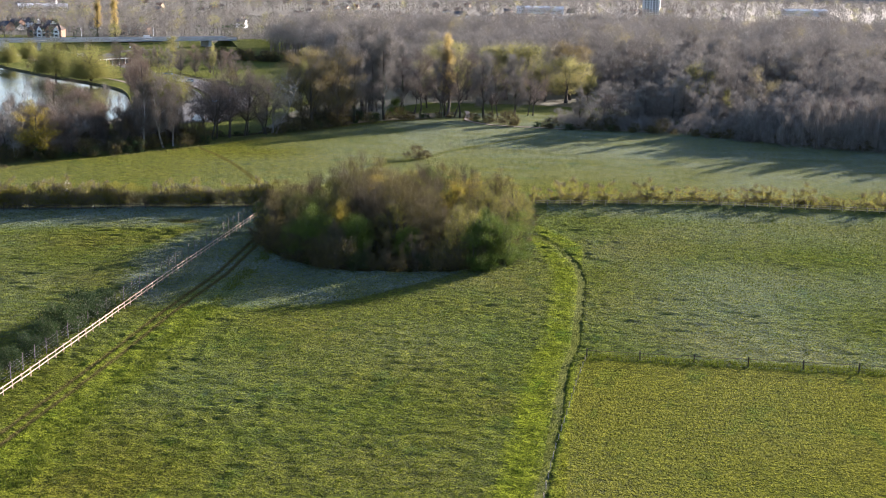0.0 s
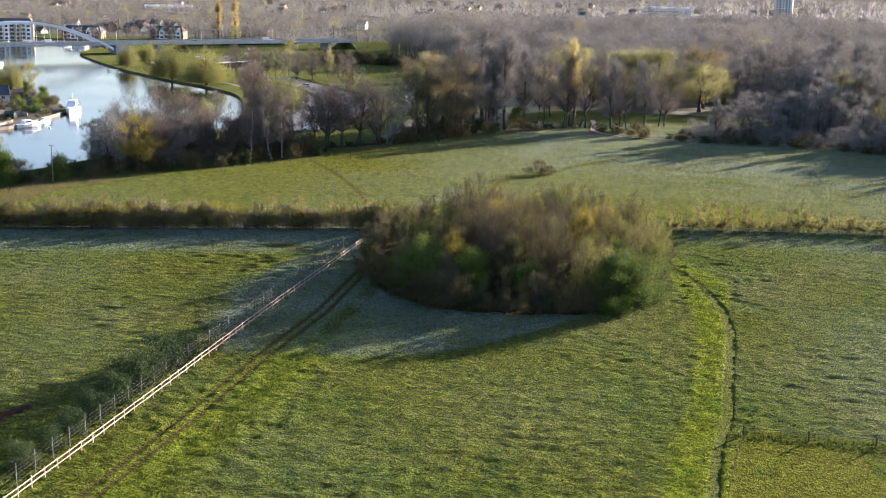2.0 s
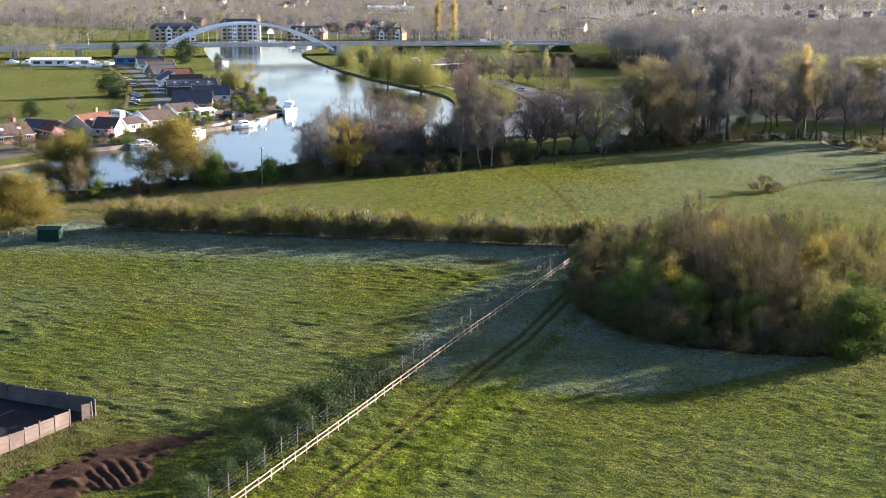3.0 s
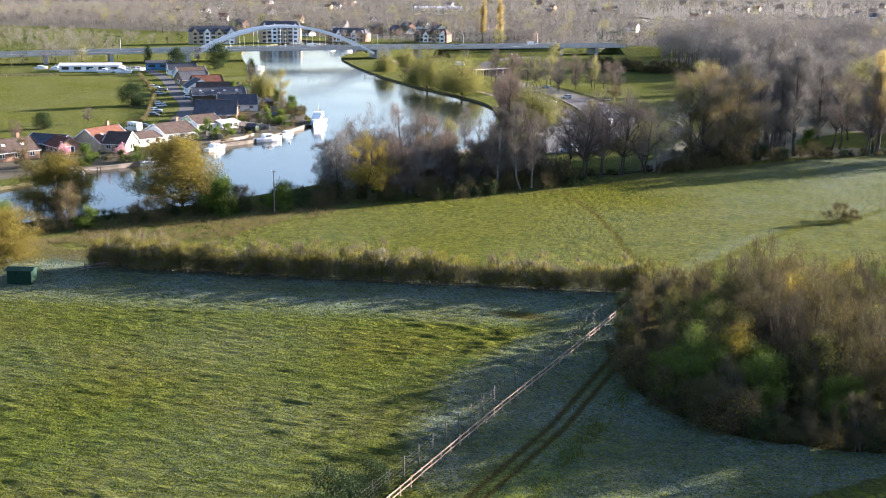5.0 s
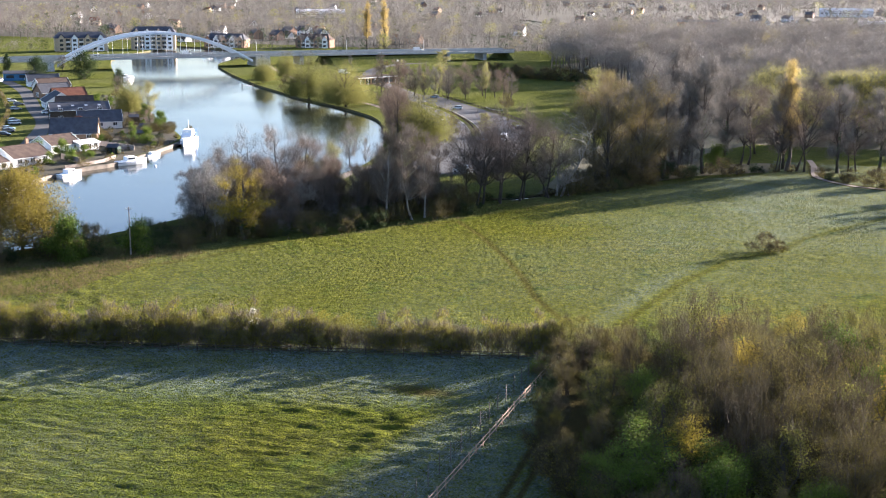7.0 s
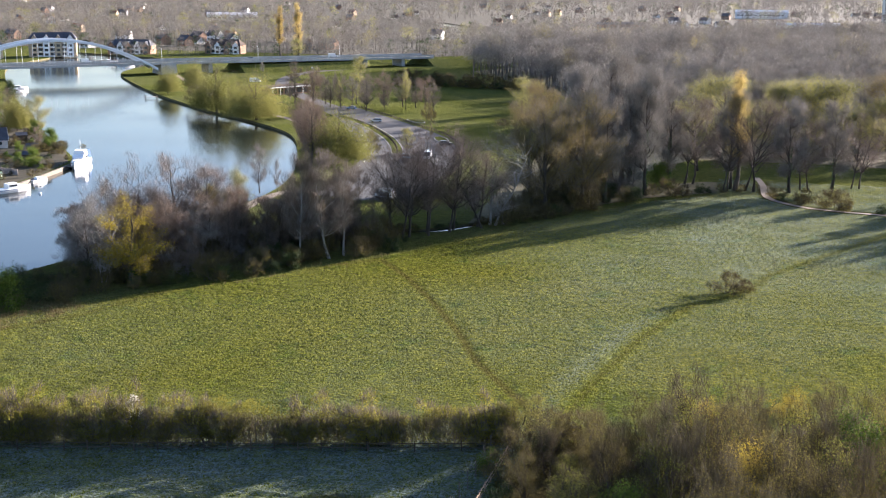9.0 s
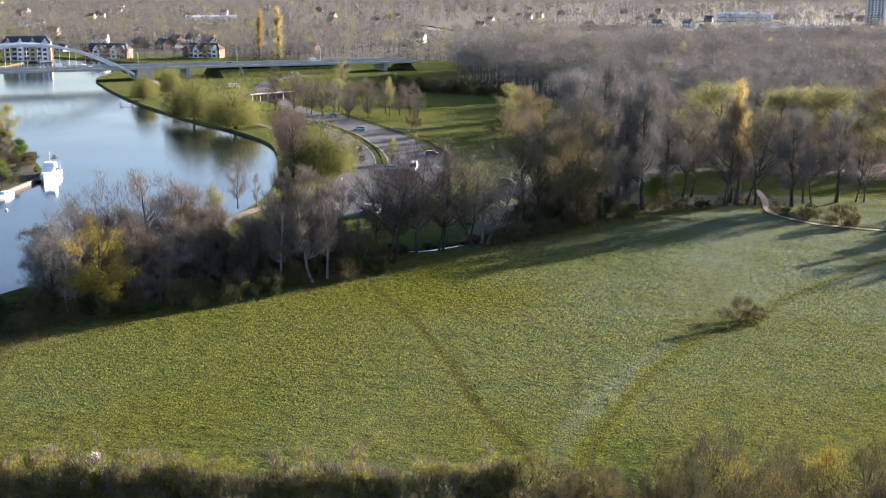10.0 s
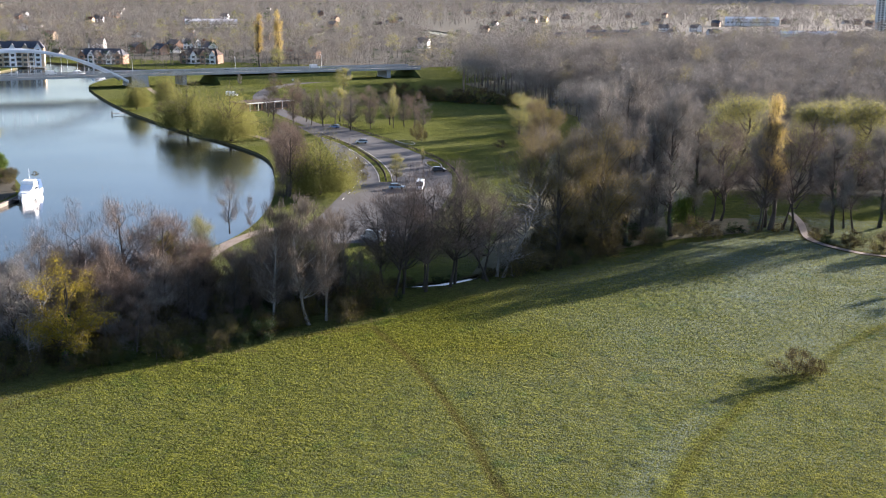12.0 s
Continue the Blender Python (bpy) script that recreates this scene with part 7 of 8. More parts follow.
HOUSES = [
    (-261, 313, 72, 13, 9, 2.6, 5.4, "brick", "roof_brown", "brown-roofed brick bungalow with two chimneys", dict(chimney=True, skylights=2)),
    (-255.5, 328, -23, 8, 7, 2.6, 4.6, "brick", "roof_red", "small bungalow with an orange-red gable", {}),
    (-264, 332, 3, 12, 8, 2.4, 4.4, "timber_dark", "roof_slate", "low dark-roofed outbuilding beside a bungalow", dict(windows=2)),
    (-252.5, 340.5, 88, 13, 10.5, 2.7, 6.2, "brick_buff", "roof_red", "red-tiled brick bungalow with roof lights", dict(chimney=True, skylights=2)),
    (-245, 339.4, 12, 7, 7.5, 2.7, 5.4, "brick_buff", "roof_brown", "buff brick wing with a gable to the river", dict(windows=2)),
    (-247.5, 350.5, 80, 11, 7.5, 2.5, 3.9, "render", "roof_brown", "white rendered bungalow with a shallow brown roof", {}),
    (-248, 366, 74, 12, 11, 2.6, 5.1, "white_paint", "roof_brown", "white bungalow with a brown pitched roof", dict(chimney=True)),
    (-254.5, 390, 72, 10, 10, 2.6, 4.8, "white_paint", "roof_brown", "white riverside bungalow with a brown roof", {}),
    (-248.5, 395, 74, 7, 5, 2.4, 3.0, "white_paint", "roof_pale", "flat-roofed white extension by the water", dict(gable_window=False)),
    (-265.5, 414, 30, 14, 10, 2.7, 6.8, "brick", "roof_slate", "house with a long dark roof and a brick gable", {}),
    (-276, 430, 30, 9, 8, 2.6, 5.2, "brick", "roof_red", "small house with a red pyramid roof", dict(hip=4.0)),
    (-277, 443, 40, 14, 9, 2.7, 5.8, "render", "roof_slate", "slate-roofed house with a white gabled dormer", {}),
    (-297, 459, 42, 20, 11, 4.2, 6.4, "timber_dark", "roof_slate", "dark boarded two-storey house with roof lights", dict(skylights=4)),
    (-312, 477, 42, 13, 9, 3.0, 6.4, "brick", "roof_brown", "brown gabled house behind its garden", {}),
    (-329, 490, -44, 14, 11, 2.9, 6.2, "white_paint", "roof_slate", "white-gabled house with a slate roof", {}),
    (-341, 512, 55, 13, 8, 2.7, 5.6, "brick", "roof_red", "reddish brick house by the lane", {}),
    (-357, 523, 60, 13, 9, 2.7, 6.0, "brick", "roof_slate", "slate-roofed house by the lane", {}),
    (-375, 546, 60, 14, 9, 2.7, 5.8, "render", "roof_brown", "rendered house with a brown roof by the lane", {}),
    (-396, 567, 45, 14, 9, 2.7, 5.4, "white_paint", "roof_slate", "low white workshop with a slate roof", {}),
]
for x, y, turn, w, d, e, r, wall, roof, label, more in HOUSES:
    house(x, y, turn, w, d, e, r, M[wall], M[roof], label, **more)

# ---- west bank: gardens, meadow, quay ----
grng = random.Random(91)
GARDEN = [(-232, 308), (-226, 327), (-228, 362), (-226, 378), (-230, 405), (-235, 424), (-250, 446), (-280, 480), (-322, 534), (-345, 540), (-300, 470), (-270, 420), (-262, 385), (-262, 340), (-252, 312)]
flat("garden_beds", [GARDEN], 0.01, M["garden_ground"], "brown garden beds and paving between riverside houses", "garden")
YARDS = [(-234, 303), (-253, 312), (-262, 340), (-262, 362), (-284, 352), (-302, 322), (-292, 288), (-243, 262)]
flat("garden_beds", [YARDS], 0.012, M["garden_ground"], "brown garden beds and paving behind the bungalows", "garden")
for k in range(26):
    x, y = grng.uniform(-290, -238), grng.uniform(270, 345)
    if inside(np.array([x]), np.array([y]), YARDS)[0] and all(math.hypot(x - q[0], y - q[1]) > max(q[3], q[4]) * 0.6 for q in HOUSES):
        plant(grng.choice(["shrub", "dark_shrub", "shrub", "green_shrub"]), x, y, grng.uniform(1.0, 2.6), "garden shrubs by the river", rng=grng)
made = 0
while made < 190:
    x, y = grng.uniform(-345, -224), grng.uniform(305, 540)
    if not inside(np.array([x]), np.array([y]), GARDEN)[0] or any(math.hypot(x - q[0], y - q[1]) < max(q[3], q[4]) * 0.55 for q in HOUSES):
        continue
    plant(grng.choice(["shrub", "shrub", "shrub", "dark_shrub", "green_shrub"]), x, y, grng.uniform(0.9, 2.4), "garden shrubs by the river", rng=grng)
    made += 1
for kind, x, y, h, sp in (("pink_tree", -236.5, 329, 3.4, 0.9), ("pink_tree", -250, 322, 4.2, 1.0), ("evergreen_tree", -407, 577, 12, 1.2), ("evergreen_tree", -401, 605, 13, 1.1),
                          ("evergreen_tree", -456, 616, 10, 0.5), ("evergreen_tree", -320, 436.5, 8.5, 1.4), ("evergreen_tree", -298.8, 366.4, 5.4, 1.4), ("bare_tree", -297.8, 386, 6, 1.2),
                          ("yellow_tree", -280, 477, 11.5, 0.8), ("evergreen_tree", -262, 302, 7, 0.6), ("budding_tree", -255, 312, 6, 0.8), ("bare_red_tree", -275, 330, 8, 0.8),
                          ("bare_tree", -283, 318, 9, 0.9), ("budding_tree", -268, 297, 9, 1.0), ("evergreen_tree", -262, 288, 6, 1.1), ("bare_tree", -275, 300, 9, 1.1), ("evergreen_tree", -250, 290, 4, 1.2), ("budding_tree", -285, 312, 10, 1.0), ("willow_tree", -292, 482, 12.5, 0.7), ("budding_tree", -290, 330, 9, 0.9), ("oak_tree", -278, 306, 8, 0.7), ("bare_red_tree", -262, 450, 7, 0.8),
                          ("bare_tree", -340, 545, 9, 0.8), ("evergreen_tree", -362, 578, 8, 0.7), ("bare_tree", -300, 500, 8, 0.8), ("sapling", -240, 405, 5, 1.5),
                          ("bare_tree", -440, 640, 10, 0.8), ("yellow_tree", -480, 590, 10, 0.8)):
    plant(kind, x, y, h, spread=sp, rng=grng)
hedge([(-277, 380), (-288, 404), (-308, 432), (-335, 468), (-371, 509), (-407, 548)], 1.9, 2.2, 90, "clipped garden hedge between lane and meadow", 1.0, M["leaf_thicket"], M["twig_brown"], 51)
hedge([(-404, 546), (-440, 536), (-520, 500)], 1.6, 2.0, 40, "low hedge at the far side of the meadow", 1.0, M["leaf_green"], M["twig_brown"], 53)
fence("pale post-and-rail fence across the far meadow", [(-440, 528), (-470, 500), (-520, 470)], 3.0, 0.14, 1.4, M["timber"], rails=(0.5, 0.9, 1.3), rail_size=(0.06, 0.16), seed=14)


def quay_wall(pts, label):
    c = curve(pts, 4.0)
    ob = thing("quay_wall", pose(0, 0, 0), label, "quay")
    for a, b in zip(c[:-1], c[1:]):
        part("coping_stone", beam(Soup(), (*a, 0.12), (*b, 0.12), 0.8, 0.2), M["quay"], ob)
        part("wall_panel", beam(Soup(), (a[0] + 0.1, a[1], -0.7), (b[0] + 0.1, b[1], -0.7), 0.35, 1.45), M["quay"], ob)
    return ob


quay_wall([(-232.4, 305), (-225.6, 327), (-227.6, 360), (-224.6, 377), (-228.6, 405), (-232.4, 423)], "stone and timber quay in front of riverside gardens")
panel_fence("low brick and board wall of a riverside terrace", [(-230.5, 362), (-228.5, 376), (-230, 384)], 0.9, M["timber_grey"], 1.6)
panel_fence("brown board fence between riverside gardens", [(-233, 372), (-243, 377)], 1.6, M["timber_grey"])
panel_fence("brown board fence between gardens", [(-234, 399), (-250, 404)], 1.6, M["timber_grey"])
panel_fence("dark board fence between gardens", [(-232, 349), (-240, 346)], 1.6, M["timber_dark"])


def jetty(x, y, turn, w, d):
    ob = thing("jetty", pose(x, y, 0, 0, 0, turn), "small grey timber landing stage", "jetty")
    for k in range(int(w / 0.4)):
        part("plank", box(Soup(), (-w / 2 + (k + 0.5) * 0.4, 0, -0.1), (0.36, d, 0.07)), M["timber_grey"], ob)
    for sx in (-w / 2, w / 2):
        for sy in (-d / 2, d / 2):
            part("pile", tube(Soup(), [(sx, sy, -1.4), (sx, sy, 0.7)], [0.12, 0.11], 7), M["timber_dark"], ob)
    return ob


jetty(-231, 418, 10, 4, 3)
jetty(-230.5, 309, 20, 6, 2)
jetty(-310.5, 606, 40, 5, 2)


def garden_shed(x, y, turn, wall, label):
    ob = thing("garden_shed", pose(x, y, 0, 0, 0, turn), label, "shed")
    part("wall", box(Soup(), (0, 0, 1.0), (3.2, 2.4, 2.1)), M[wall], ob)
    s = Soup()
    for sy in (-1, 1):
        v = [(-1.8, sy * 1.5, 1.95), (1.8, sy * 1.5, 1.95), (1.8, 0, 2.8), (-1.8, 0, 2.8)]
        s.add(v + [(a, b, c - 0.1) for a, b, c in v], BOX_F)
    part("roof", s, M["roof_slate"], ob)
    part("door", box(Soup(), (0.4, -1.22, 0.95), (0.9, 0.05, 1.8)), M["timber_dark"], ob)
    part("window", box(Soup(), (-0.8, -1.22, 1.3), (0.7, 0.05, 0.6)), M["glass"], ob)


garden_shed(-247, 423, 20, "timber_dark", "dark timber garden shed near the headland")
garden_shed(-256, 438, 30, "timber_grey", "grey timber summer house in a garden")
garden_shed(-236, 392, 10, "green_paint", "green painted garden shed by the water")
garden_shed(-275, 460, 40, "timber_dark", "dark timber shed among garden shrubs")


def summer_clutter(x, y, turn):
    ob = thing("trampoline", pose(x, y, 0, 0, 0, turn), "round blue-edged garden trampoline", "trampoline")
    part("mat", tube(Soup(), [(0, 0, 0.78), (0, 0, 0.82)], [1.5, 1.5], 18), M["rubber"], ob)
    s = Soup()
    pts = [(1.6 * math.cos(a), 1.6 * math.sin(a), 0.82) for a in np.linspace(0, 6.283, 19)]
    for a, b in zip(pts[:-1], pts[1:]):
        beam(s, a, b, 0.3, 0.07)
    part("pad", s, M["blue_tarp"], ob)
    for k in range(4):
        a = k * math.pi / 2
        part("leg", tube(Soup(), [(1.5 * math.cos(a), 1.5 * math.sin(a), 0), (1.5 * math.cos(a), 1.5 * math.sin(a), 0.8)], [0.03, 0.03], 5), M["wire"], ob)


summer_clutter(-246, 317, 0)


for k in range(22):   # dense shrubs over the headland
    plant(grng.choice(["shrub", "dark_shrub", "shrub", "shrub"]), -252 + grng.uniform(-9, 9), 428 + grng.uniform(-14, 22), grng.uniform(1.2, 2.8), "garden shrubs by the river", rng=grng)

# ---- rough growth ----
def rough_growth(name, loop, n, h, material, label, seed, wide=0.07):
    rng = np.random.RandomState(seed)
    xs, ys = zip(*loop)
    x, y = rng.uniform(min(xs), max(xs), n), rng.uniform(min(ys), max(ys), n)
    ok = inside(x, y, loop) & (lattice_noise(x, y, 4, seed) > 0.3)
    x, y = x[ok], y[ok]
    m = len(x)
    s = Soup()
    for k in range(3):
        st = np.stack([x + rng.normal(size=m) * 0.3, y + rng.normal(size=m) * 0.3, np.zeros(m)], -1)
        slivers(s, st, unit(rng.normal(size=(m, 3)) * 0.45 + np.array([0, 0, 1.0])), h * rng.uniform(0.5, 1.3, m), np.full(m, wide), rng)
    tagged(part(name, s, M[material]), label, "rough growth", kind="stuff")


rough_growth("rough_grass", [(-196, 232), (-182, 224), (-158, 228), (-146, 240), (-150, 262), (-144, 288), (-154, 296), (-176, 268)], 22000, 0.75, "straw", "tangle of dead tan grass and bramble by the bank", 61, 0.05)
rough_growth("rough_grass", [(-150, 285), (-128, 308), (-108, 334), (-88, 372), (-68, 408), (-50, 424), (-52, 432), (-76, 416), (-98, 376), (-116, 344), (-134, 316), (-156, 296)], 7000, 0.7, "straw",
             "dry tan grass along the wood's edge", 62)
rough_growth("long_grass", [(-57.5, 240), (-55, 150), (-53.5, 100), (-51, 100), (-52.5, 150), (-54, 205)], 5000, 0.55, "blade", "ridge of long yellow-green grass beside the track", 63, 0.12)
rough_growth("long_grass", [(-12, 236), (-3, 222), (-0.8, 190), (-1.2, 158), (-3, 96), (-5.5, 96), (-3.5, 158), (-3, 195), (-7, 222)], 4000, 0.4, "blade", "long bright grass beside the worn path", 64, 0.12)
rough_growth("rough_grass", [(-91.6, 141), (-88, 141), (-88.5, 132), (-90, 120), (-94.5, 118), (-93, 128), (-92.2, 138)], 3000, 0.5, "straw_green", "tan and green tussocks outside the yard fence", 66, 0.06)
rough_growth("rough_grass", [(1, 155), (60, 155), (60, 152), (1, 152.2)], 1600, 0.5, "blade", "long grass under the paddock fence", 65, 0.1)


# ---- distant buildings ----
def far_house(x, y, turn, w, d, eaves, ridge, wall, roof, label, floors=2):
    """A distant house: walls, roof, chimney and windows."""
    ob = thing("house", pose(x, y, 0, 0, 0, turn), label, "house", "distant houses")
    hw, hd = w / 2, d / 2
    s = Soup()
    box(s, (0, 0, eaves / 2), (w, d, eaves))
    for sx in (-hw, hw):
        s.add([(sx, -hd, eaves), (sx, hd, eaves), (sx, 0, ridge)], [(0, 1, 2)])
    part("wall", s, M[wall], ob)
    s = Soup()
    for sy in (-1, 1):
        v = [(-hw - 0.3, sy * (hd + 0.4), eaves - 0.3), (hw + 0.3, sy * (hd + 0.4), eaves - 0.3), (hw + 0.3, 0, ridge + 0.15), (-hw - 0.3, 0, ridge + 0.15)]
        s.add(v + [(a, b, c - 0.2) for a, b, c in v], BOX_F)
    part("roof", s, M[roof], ob)
    part("chimney", box(Soup(), (hw * 0.6, 0, ridge + 0.4), (1.0, 0.7, 1.8)), M["brick"], ob)
    n = max(2, int(w / 4))
    for zc in [1.5 + 2.7 * k for k in range(floors)]:
        for k in range(n):
            part("window", box(Soup(), (-hw + (k + 0.5) * w / n, -hd - 0.02, zc), (1.6, 0.08, 1.3)), M["glass"], ob)
    return ob


PROTO_FAR = [far_house(-513, 1047, -20, 11, 8, 5, 8.2, "brick", "roof_slate", "distant brick house with a slate roof"),
             far_house(-508, 1067, -15, 12, 8, 5, 8.5, "white_paint", "roof_slate", "distant white house with a slate roof"),
             far_house(-496, 1072, -10, 10, 8, 5, 8.0, "brick_buff", "roof_red", "distant buff house with a red roof"),
             far_house(-541, 1035, -25, 9, 7, 2.7, 5.5, "render", "roof_brown", "distant rendered bungalow with a brown roof", 1)]
frng = random.Random(404)
for k in range(92):
    y = 930 + 1500 * frng.random() ** 1.4
    x = frng.uniform(-0.72, 0.12) * y
    if inside(np.array([x]), np.array([y]), FAR_WATER)[0] or (-240 < x < 420 and y < 1060) or y < 900:
        continue
    copy_thing(frng.choice(PROTO_FAR), pose(x, y, 0, 0, 0, frng.uniform(-50, 30)))


def flats(x, y, turn, w, d, floors, wall, roof, label, gables=3):
    """A block of riverside flats with gables and balconies."""
    ob = thing("apartment_building", pose(x, y, 0, 0, 0, turn), label, "apartments")
    h = floors * 2.9
    part("wall", box(Soup(), (0, 0, h / 2), (w, d, h)), M[wall], ob)
    s = Soup()
    v = [(-w / 2 - 0.4, -d / 2 - 0.4, h), (w / 2 + 0.4, -d / 2 - 0.4, h), (w / 2 - 3, 0, h + 4), (-w / 2 + 3, 0, h + 4)]
    u = [(-w / 2 - 0.4, d / 2 + 0.4, h), (w / 2 + 0.4, d / 2 + 0.4, h)]
    s.add(v + u, [(0, 1, 2, 3), (5, 4, 3, 2)])
    s.add([v[0], v[3], u[0], v[1], v[2], u[1]], [(0, 1, 2), (3, 5, 4)])
    part("roof", s, M[roof], ob)
    for k in range(gables):
        gx = -w / 2 + (k + 0.5) * w / gables
        s = Soup()
        box(s, (gx, -d / 2 - 0.6, h / 2), (4.0, 1.2, h))
        s.add([(gx - 2, -d / 2 - 1.2, h), (gx + 2, -d / 2 - 1.2, h), (gx, -d / 2 - 1.2, h + 2.6)], [(0, 1, 2)])
        g = part("gable", s, M["white_paint" if k % 2 else wall], ob)
        s = Soup()
        for sx in (-1, 1):
            v = [(gx + sx * 2.3, -d / 2 - 1.5, h - 0.3), (gx, -d / 2 - 1.5, h + 2.9), (gx, -d / 2 + 4, h + 2.9), (gx + sx * 2.3, -d / 2 + 4, h - 0.3)]
            s.add(v, [(0, 1, 2, 3)])
        part("gable_roof", s, M[roof], g)
        for fl in range(floors):
            part("window", box(Soup(), (gx, -d / 2 - 1.22, 1.5 + fl * 2.9), (2.2, 0.08, 1.6)), M["glass"], ob)
            bx = gx + w / gables / 2
            if bx < w / 2 - 1:
                bal = part("balcony", box(Soup(), (bx, -d / 2 - 0.7, 0.2 + fl * 2.9), (3.2, 1.4, 0.2)), M["white_paint"], ob, "white balcony with a rail")
                part("balustrade", box(Soup(), (bx, -d / 2 - 1.38, 0.85 + fl * 2.9), (3.2, 0.06, 0.25)), M["white_paint"], bal)
                part("window", box(Soup(), (bx, -d / 2 - 0.02, 1.6 + fl * 2.9), (2.6, 0.08, 2.0)), M["glass"], ob)
    return ob


flats(-545, 800, 40, 34, 14, 3, "brick_buff", "roof_slate", "buff brick riverside flats with white gables", 4)
flats(-512, 838, 30, 30, 14, 4, "brick_buff", "roof_slate", "tall buff riverside flats with white balconies", 4)
flats(-478, 880, 10, 30, 12, 2, "brick", "roof_slate", "low riverside terrace with pale gables", 5)
flats(-420, 905, 5, 26, 11, 2, "brick", "roof_brown", "brick riverside terrace with brown roofs", 4)


def big_shed(x, y, turn, w, d, h, wall, roof, label):
    ob = thing("warehouse", pose(x, y, 0, 0, 0, turn), label, "building")
    part("wall", box(Soup(), (0, 0, h / 2), (w, d, h)), M[wall], ob)
    s = Soup()
    for sy in (-1, 1):
        v = [(-w / 2 - 0.4, sy * (d / 2 + 0.4), h), (w / 2 + 0.4, sy * (d / 2 + 0.4), h), (w / 2 + 0.4, 0, h + d * 0.12), (-w / 2 - 0.4, 0, h + d * 0.12)]
        s.add(v + [(a, b, c - 0.25) for a, b, c in v], BOX_F)
    part("roof", s, M[roof], ob)
    for k in range(int(w / 6)):
        part("window", box(Soup(), (-w / 2 + 3 + k * 6, -d / 2 - 0.03, h * 0.55), (3.5, 0.08, 1.4)), M["glass"], ob)


big_shed(-448, 560, 35, 30, 9, 3.2, "white_paint", "roof_pale", "long low white boatyard shed")
big_shed(-425, 590, 35, 18, 9, 3.5, "blue_tarp", "roof_slate", "blue boatyard workshop by the bridge")
big_shed(-30, 1406, -5, 60, 22, 8, "render", "roof_pale", "distant hall with a pale blue roof")
big_shed(-218, 1421, 10, 50, 18, 6, "brick", "roof_slate", "distant long low building")
big_shed(-90, 1890, 5, 70, 25, 9, "white_paint", "roof_pale", "distant white industrial hall")
big_shed(330, 2080, 5, 70, 25, 9, "white_paint", "roof_pale", "distant white industrial hall")
big_shed(-700, 1500, 25, 60, 22, 8, "render", "roof_pale", "distant pale industrial hall")
flats(72, 1772, -5, 24, 16, 13, "render", "roof_pale", "distant tower block of pale flats", 3)
for k in range(16):   # laid-up craft in the boatyard
    boat(-478 + k * 3.6 + grng.uniform(-1, 1), 556 + (k % 3) * 9 + grng.uniform(-1, 1), grng.uniform(20, 60), grng.uniform(6, 8), z=0.25)


# ---- far rise closing the view ----
def far_rise():
    n = 240
    s = Soup()
    a = np.linspace(-1.1, 0.9, n)
    rr = 3900 + 200 * lattice_noise(a * 40, a * 0, 3.0, 71)
    top = 30 + 26 * lattice_noise(a * 60, a * 0 + 3, 2.0, 72) + 8 * lattice_noise(a * 900, a * 0 + 9, 2.0, 73)
    x, y = np.sin(a) * rr, np.cos(a) * rr
    v = np.concatenate([np.c_[x, y, np.full(n, -2)], np.c_[x * 1.06, y * 1.06, top], np.c_[x * 1.12, y * 1.12, np.full(n, -2)]])
    s.add(v, [(r * n + i, r * n + i + 1, (r + 1) * n + i + 1, (r + 1) * n + i) for r in range(2) for i in range(n - 1)])
    tagged(part("backdrop", s, M["twig_grey"]), "far wooded rise on the horizon", "backdrop", kind="structure")


far_rise()

# ---- wood floor, park trees, riverside building ----
flat("wood_floor", [[(-104, 372), (-92, 384), (-74, 413), (-56, 428), (-46, 436), (-33, 422), (-8, 407), (26, 404), (58, 391), (87, 376), (125, 348), (300, 400), (300, 900), (100, 1000),
                     (-150, 960), (-215, 800), (-160, 705), (-122, 640), (-122, 560), (-110, 470), (-108, 420)]], 0.03, M["litter"], "brown leaf litter under the woodland", "wood floor")
flat("glade", [GLADE], 0.05, M["ground"], "open grassy glade behind the front trees", "glade")
flat("wood_floor", [[(-158, 298), (-146, 300), (-130, 314), (-121, 328), (-113, 338), (-110, 350), (-119, 357), (-120, 364), (-122, 376), (-134, 360), (-146, 338),
                     (-157, 340), (-163, 318)]], 0.025, M["ground"], "rough shaded grass under the riverside trees", "grass floor")
flat("suburb_ground", [[(-1900, 1010), (-440, 925), (-330, 915), (-235, 860), (-160, 1000), (100, 1050), (420, 980), (1500, 1050), (2600, 3800), (-3400, 3800)], FAR_WATER], 0.03, M["garden_ground"],
     "distant ground between houses and bare trees", "ground")
prng = random.Random(313)
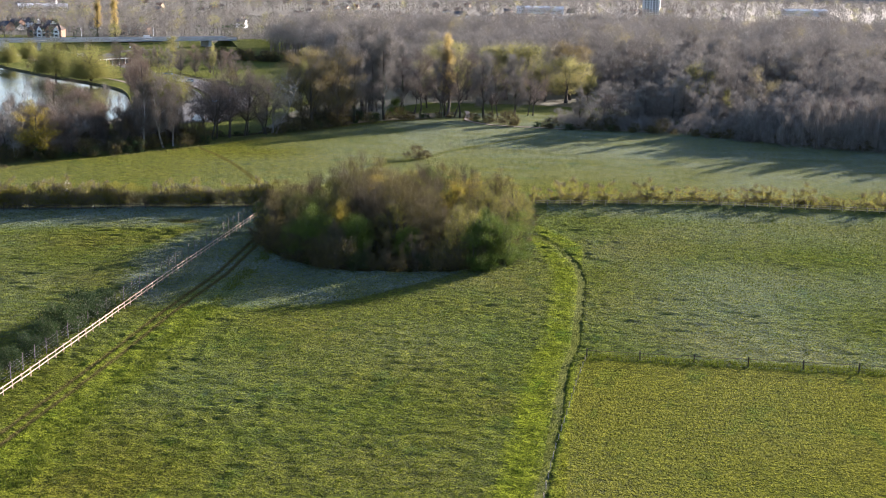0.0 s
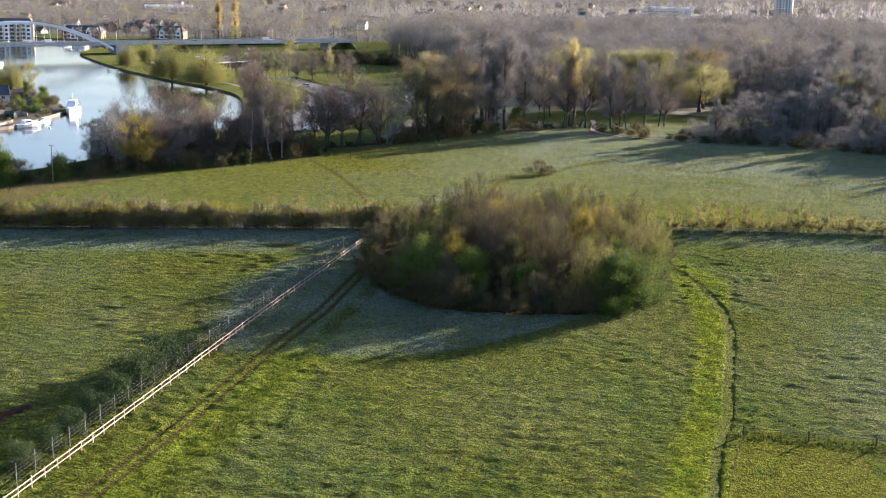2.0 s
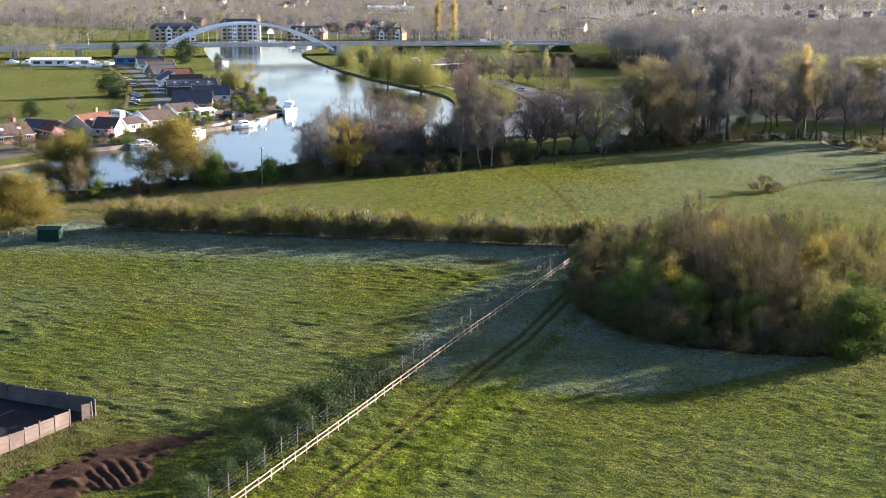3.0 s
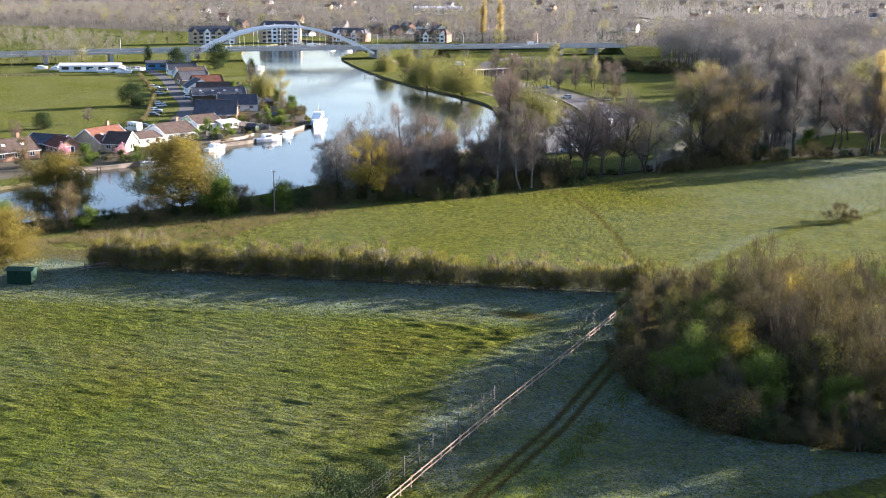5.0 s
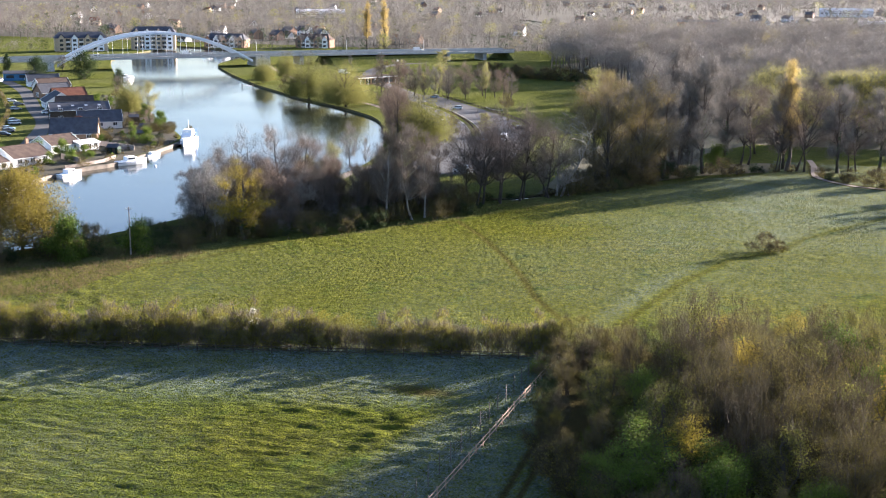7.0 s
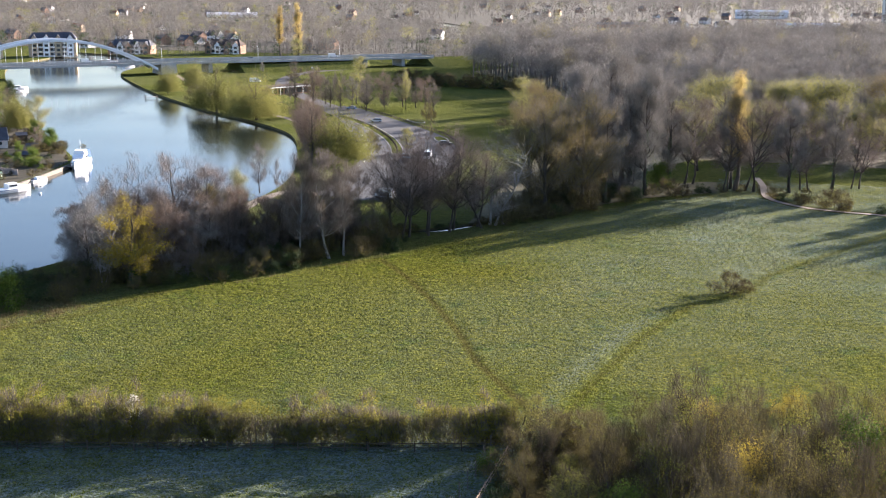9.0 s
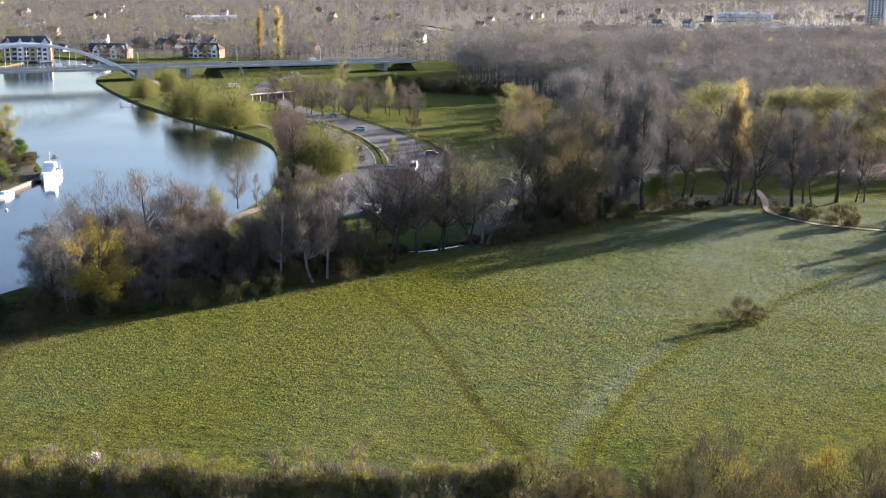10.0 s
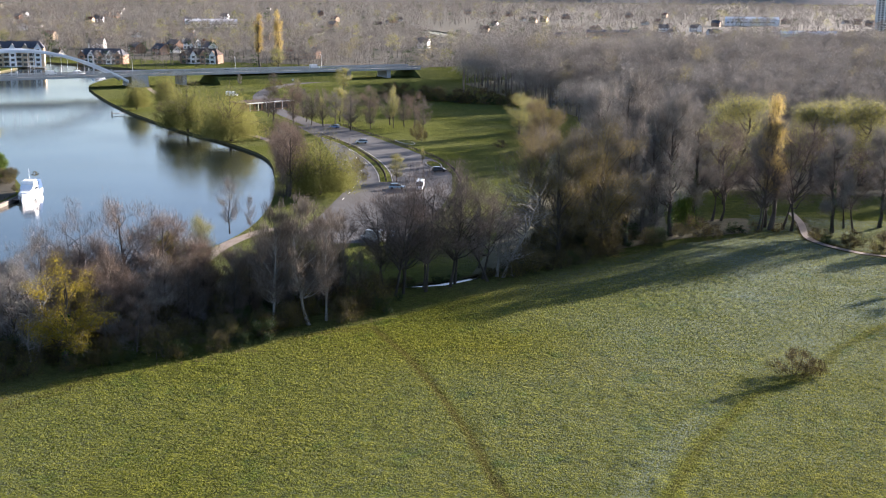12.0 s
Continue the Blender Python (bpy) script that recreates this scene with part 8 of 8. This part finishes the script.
for kind, x, y, h, sp in (("bare_red_tree", -176, 462, 15, 0.9), ("bare_tree", -184, 478, 14, 0.9), ("bare_red_tree", -171, 446, 15, 0.8), ("bare_tree", -193, 494, 12, 0.8), ("bare_tree", -166, 432, 13, 0.8),
                          ("bare_red_tree", -204, 520, 10, 0.9), ("shrub", -176, 470, 5, 1.2), ("shrub", -186, 488, 5, 1.2), ("shrub", -170, 452, 5, 1.2), ("bare_tree", -220, 590, 14, 0.9),
                          ("bare_grey_tree", -213, 596, 15, 0.9), ("bare_tree", -226, 600, 15, 1.0), ("bare_red_tree", -234, 606, 14, 1.0), ("bare_tree", -247, 612, 13, 1.0), ("bare_grey_tree", -206, 592, 14, 0.8),
                          ("bare_tree", -186, 597, 13, 0.9), ("bare_tree", -193, 601, 14, 0.9), ("bare_red_tree", -203, 606, 14, 0.9), ("yellow_tree", -214, 604, 12, 0.7), ("bare_tree", -176, 588, 13, 0.8),
                          ("yellow_tree", -140, 588, 13, 0.9), ("budding_tree", -128, 556, 14, 0.9), ("bare_grey_tree", -122, 540, 15, 0.9), ("bare_tree", -116, 505, 14, 0.9), ("sapling", -150, 552, 6, 1.3),
                          ("sapling", -136, 520, 6, 1.3), ("sapling", -166, 500, 5, 1.3), ("shrub", -138, 548, 2, 1.4), ("bare_tree", -270, 700, 9, 0.9), ("yellow_tree", -282, 730, 8, 0.9),
                          ("bare_tree", -300, 742, 9, 0.9), ("bare_grey_tree", -320, 745, 10, 1.0), ("shrub", -290, 720, 4, 1.4), ("yellow_tree", -262, 742, 10, 1.0), ("bare_grey_tree", -106, 385, 16, 0.8),
                          ("bare_tree", -104, 378, 15, 0.8), ("bare_tree", -118, 350, 13, 0.7), ("alder_tree", -116, 356, 17, 0.8), ("bare_tree", -120, 345, 12, 0.7), ("bare_grey_tree", -128, 342, 13, 0.8),
                          ("bare_tree", -136, 338, 12, 0.8), ("oak_tree", -151, 345, 9, 0.5)):
    plant(kind, x, y, h, spread=sp, rng=prng)
for k in range(70):   # scrub below the waterside trees
    f = prng.random()
    i = prng.randrange(5, 12)
    a, c2 = FIELD_EDGE[i], FIELD_EDGE[i + 1] if i < 12 else FIELD_EDGE[i]
    x, y = a[0] + (c2[0] - a[0]) * f - prng.uniform(2, 14), a[1] + (c2[1] - a[1]) * f + prng.uniform(2, 10)
    if -119 < x < -97 and y > 352:
        continue
    plant(prng.choice(["shrub", "dark_shrub", "shrub"]), x, y, prng.uniform(1.5, 4.5), "scrub below the waterside trees", rng=prng)
for k in range(16):   # sedge and bramble on the stream's near side
    f = (k + prng.random()) / 16
    if 0.3 < f < 0.42 or 0.6 < f < 0.72:
        continue
    plant(prng.choice(["shrub", "dark_shrub"]), -116.5 + f * 18.5, 355.6 + f * 18.5 + prng.uniform(-1.0, 0.6), prng.uniform(0.9, 2.0), "scrub below the waterside trees", rng=prng)
for k in range(46):   # scrub hedge beyond the park lawn
    f = k / 46
    plant("shrub" if k % 3 else "dark_shrub", -230 + f * 75 + prng.uniform(-2, 2), 705 - f * 18 + prng.uniform(-3, 3), prng.uniform(2.5, 6), "scrub beyond the park lawn", rng=prng)
ob = thing("pavilion", pose(-262, 640, 0, 0, 0, 62), "low flat-roofed riverside building with a pale fascia", "building")
part("wall", box(Soup(), (0, 0, 1.6), (22, 9, 3.2)), M["brick"], ob)
part("roof", box(Soup(), (0, 0, 3.4), (25, 12, 0.35)), M["roof_brown"], ob)
part("fascia", box(Soup(), (0, -6.05, 3.4), (25.2, 0.12, 0.45)), M["white_paint"], ob)
for k in range(6):
    part("window", box(Soup(), (-9 + k * 3.6, -4.52, 1.6), (2.6, 0.08, 2.2)), M["glass"], ob)
    part("post", box(Soup(), (-10.8 + k * 4.3, -5.8, 1.6), (0.2, 0.2, 3.2)), M["white_paint"], ob)


def road_sign(x, y, turn):
    ob = thing("road_sign", pose(x, y, 0, 0, 0, turn), "white backed road sign on a grey post", "sign")
    part("post", tube(Soup(), [(0, 0, -0.1), (0, 0, 2.6)], [0.05, 0.05], 6), M["wire"], ob)
    part("plate", box(Soup(), (0, -0.06, 2.2), (0.9, 0.04, 0.9)), M["white_paint"], ob)


road_sign(-170.5, 489.5, 20)
road_sign(-300, 768, 10)

# trees standing along the front of the wood
srng = random.Random(808)
front = curve([(-18, 424), (-8, 416), (26, 413), (58, 400), (87, 385), (112, 364)], 1.0)
for k in range(40):
    p = front[srng.randrange(len(front))]
    x, y = p[0] + srng.uniform(-4, 8), p[1] + srng.uniform(0, 24)
    if not off_rides(np.array([x]), np.array([y]), 5.0)[0]:
        continue
    plant(srng.choice(["wood_tree", "bare_tree", "bare_grey_tree", "wood_tree", "alder_tree"]), x, y, srng.uniform(10, 16), "trees along the wood's edge", srng.uniform(0.9, 1.15), rng=srng)
for x, y, h in ((48, 450, 16.5), (37, 452, 18), (80, 446, 12)):
    plant("yellow_tree", x, y, h, "yellow-leaved trees at the wood's edge", 0.9, rng=srng)
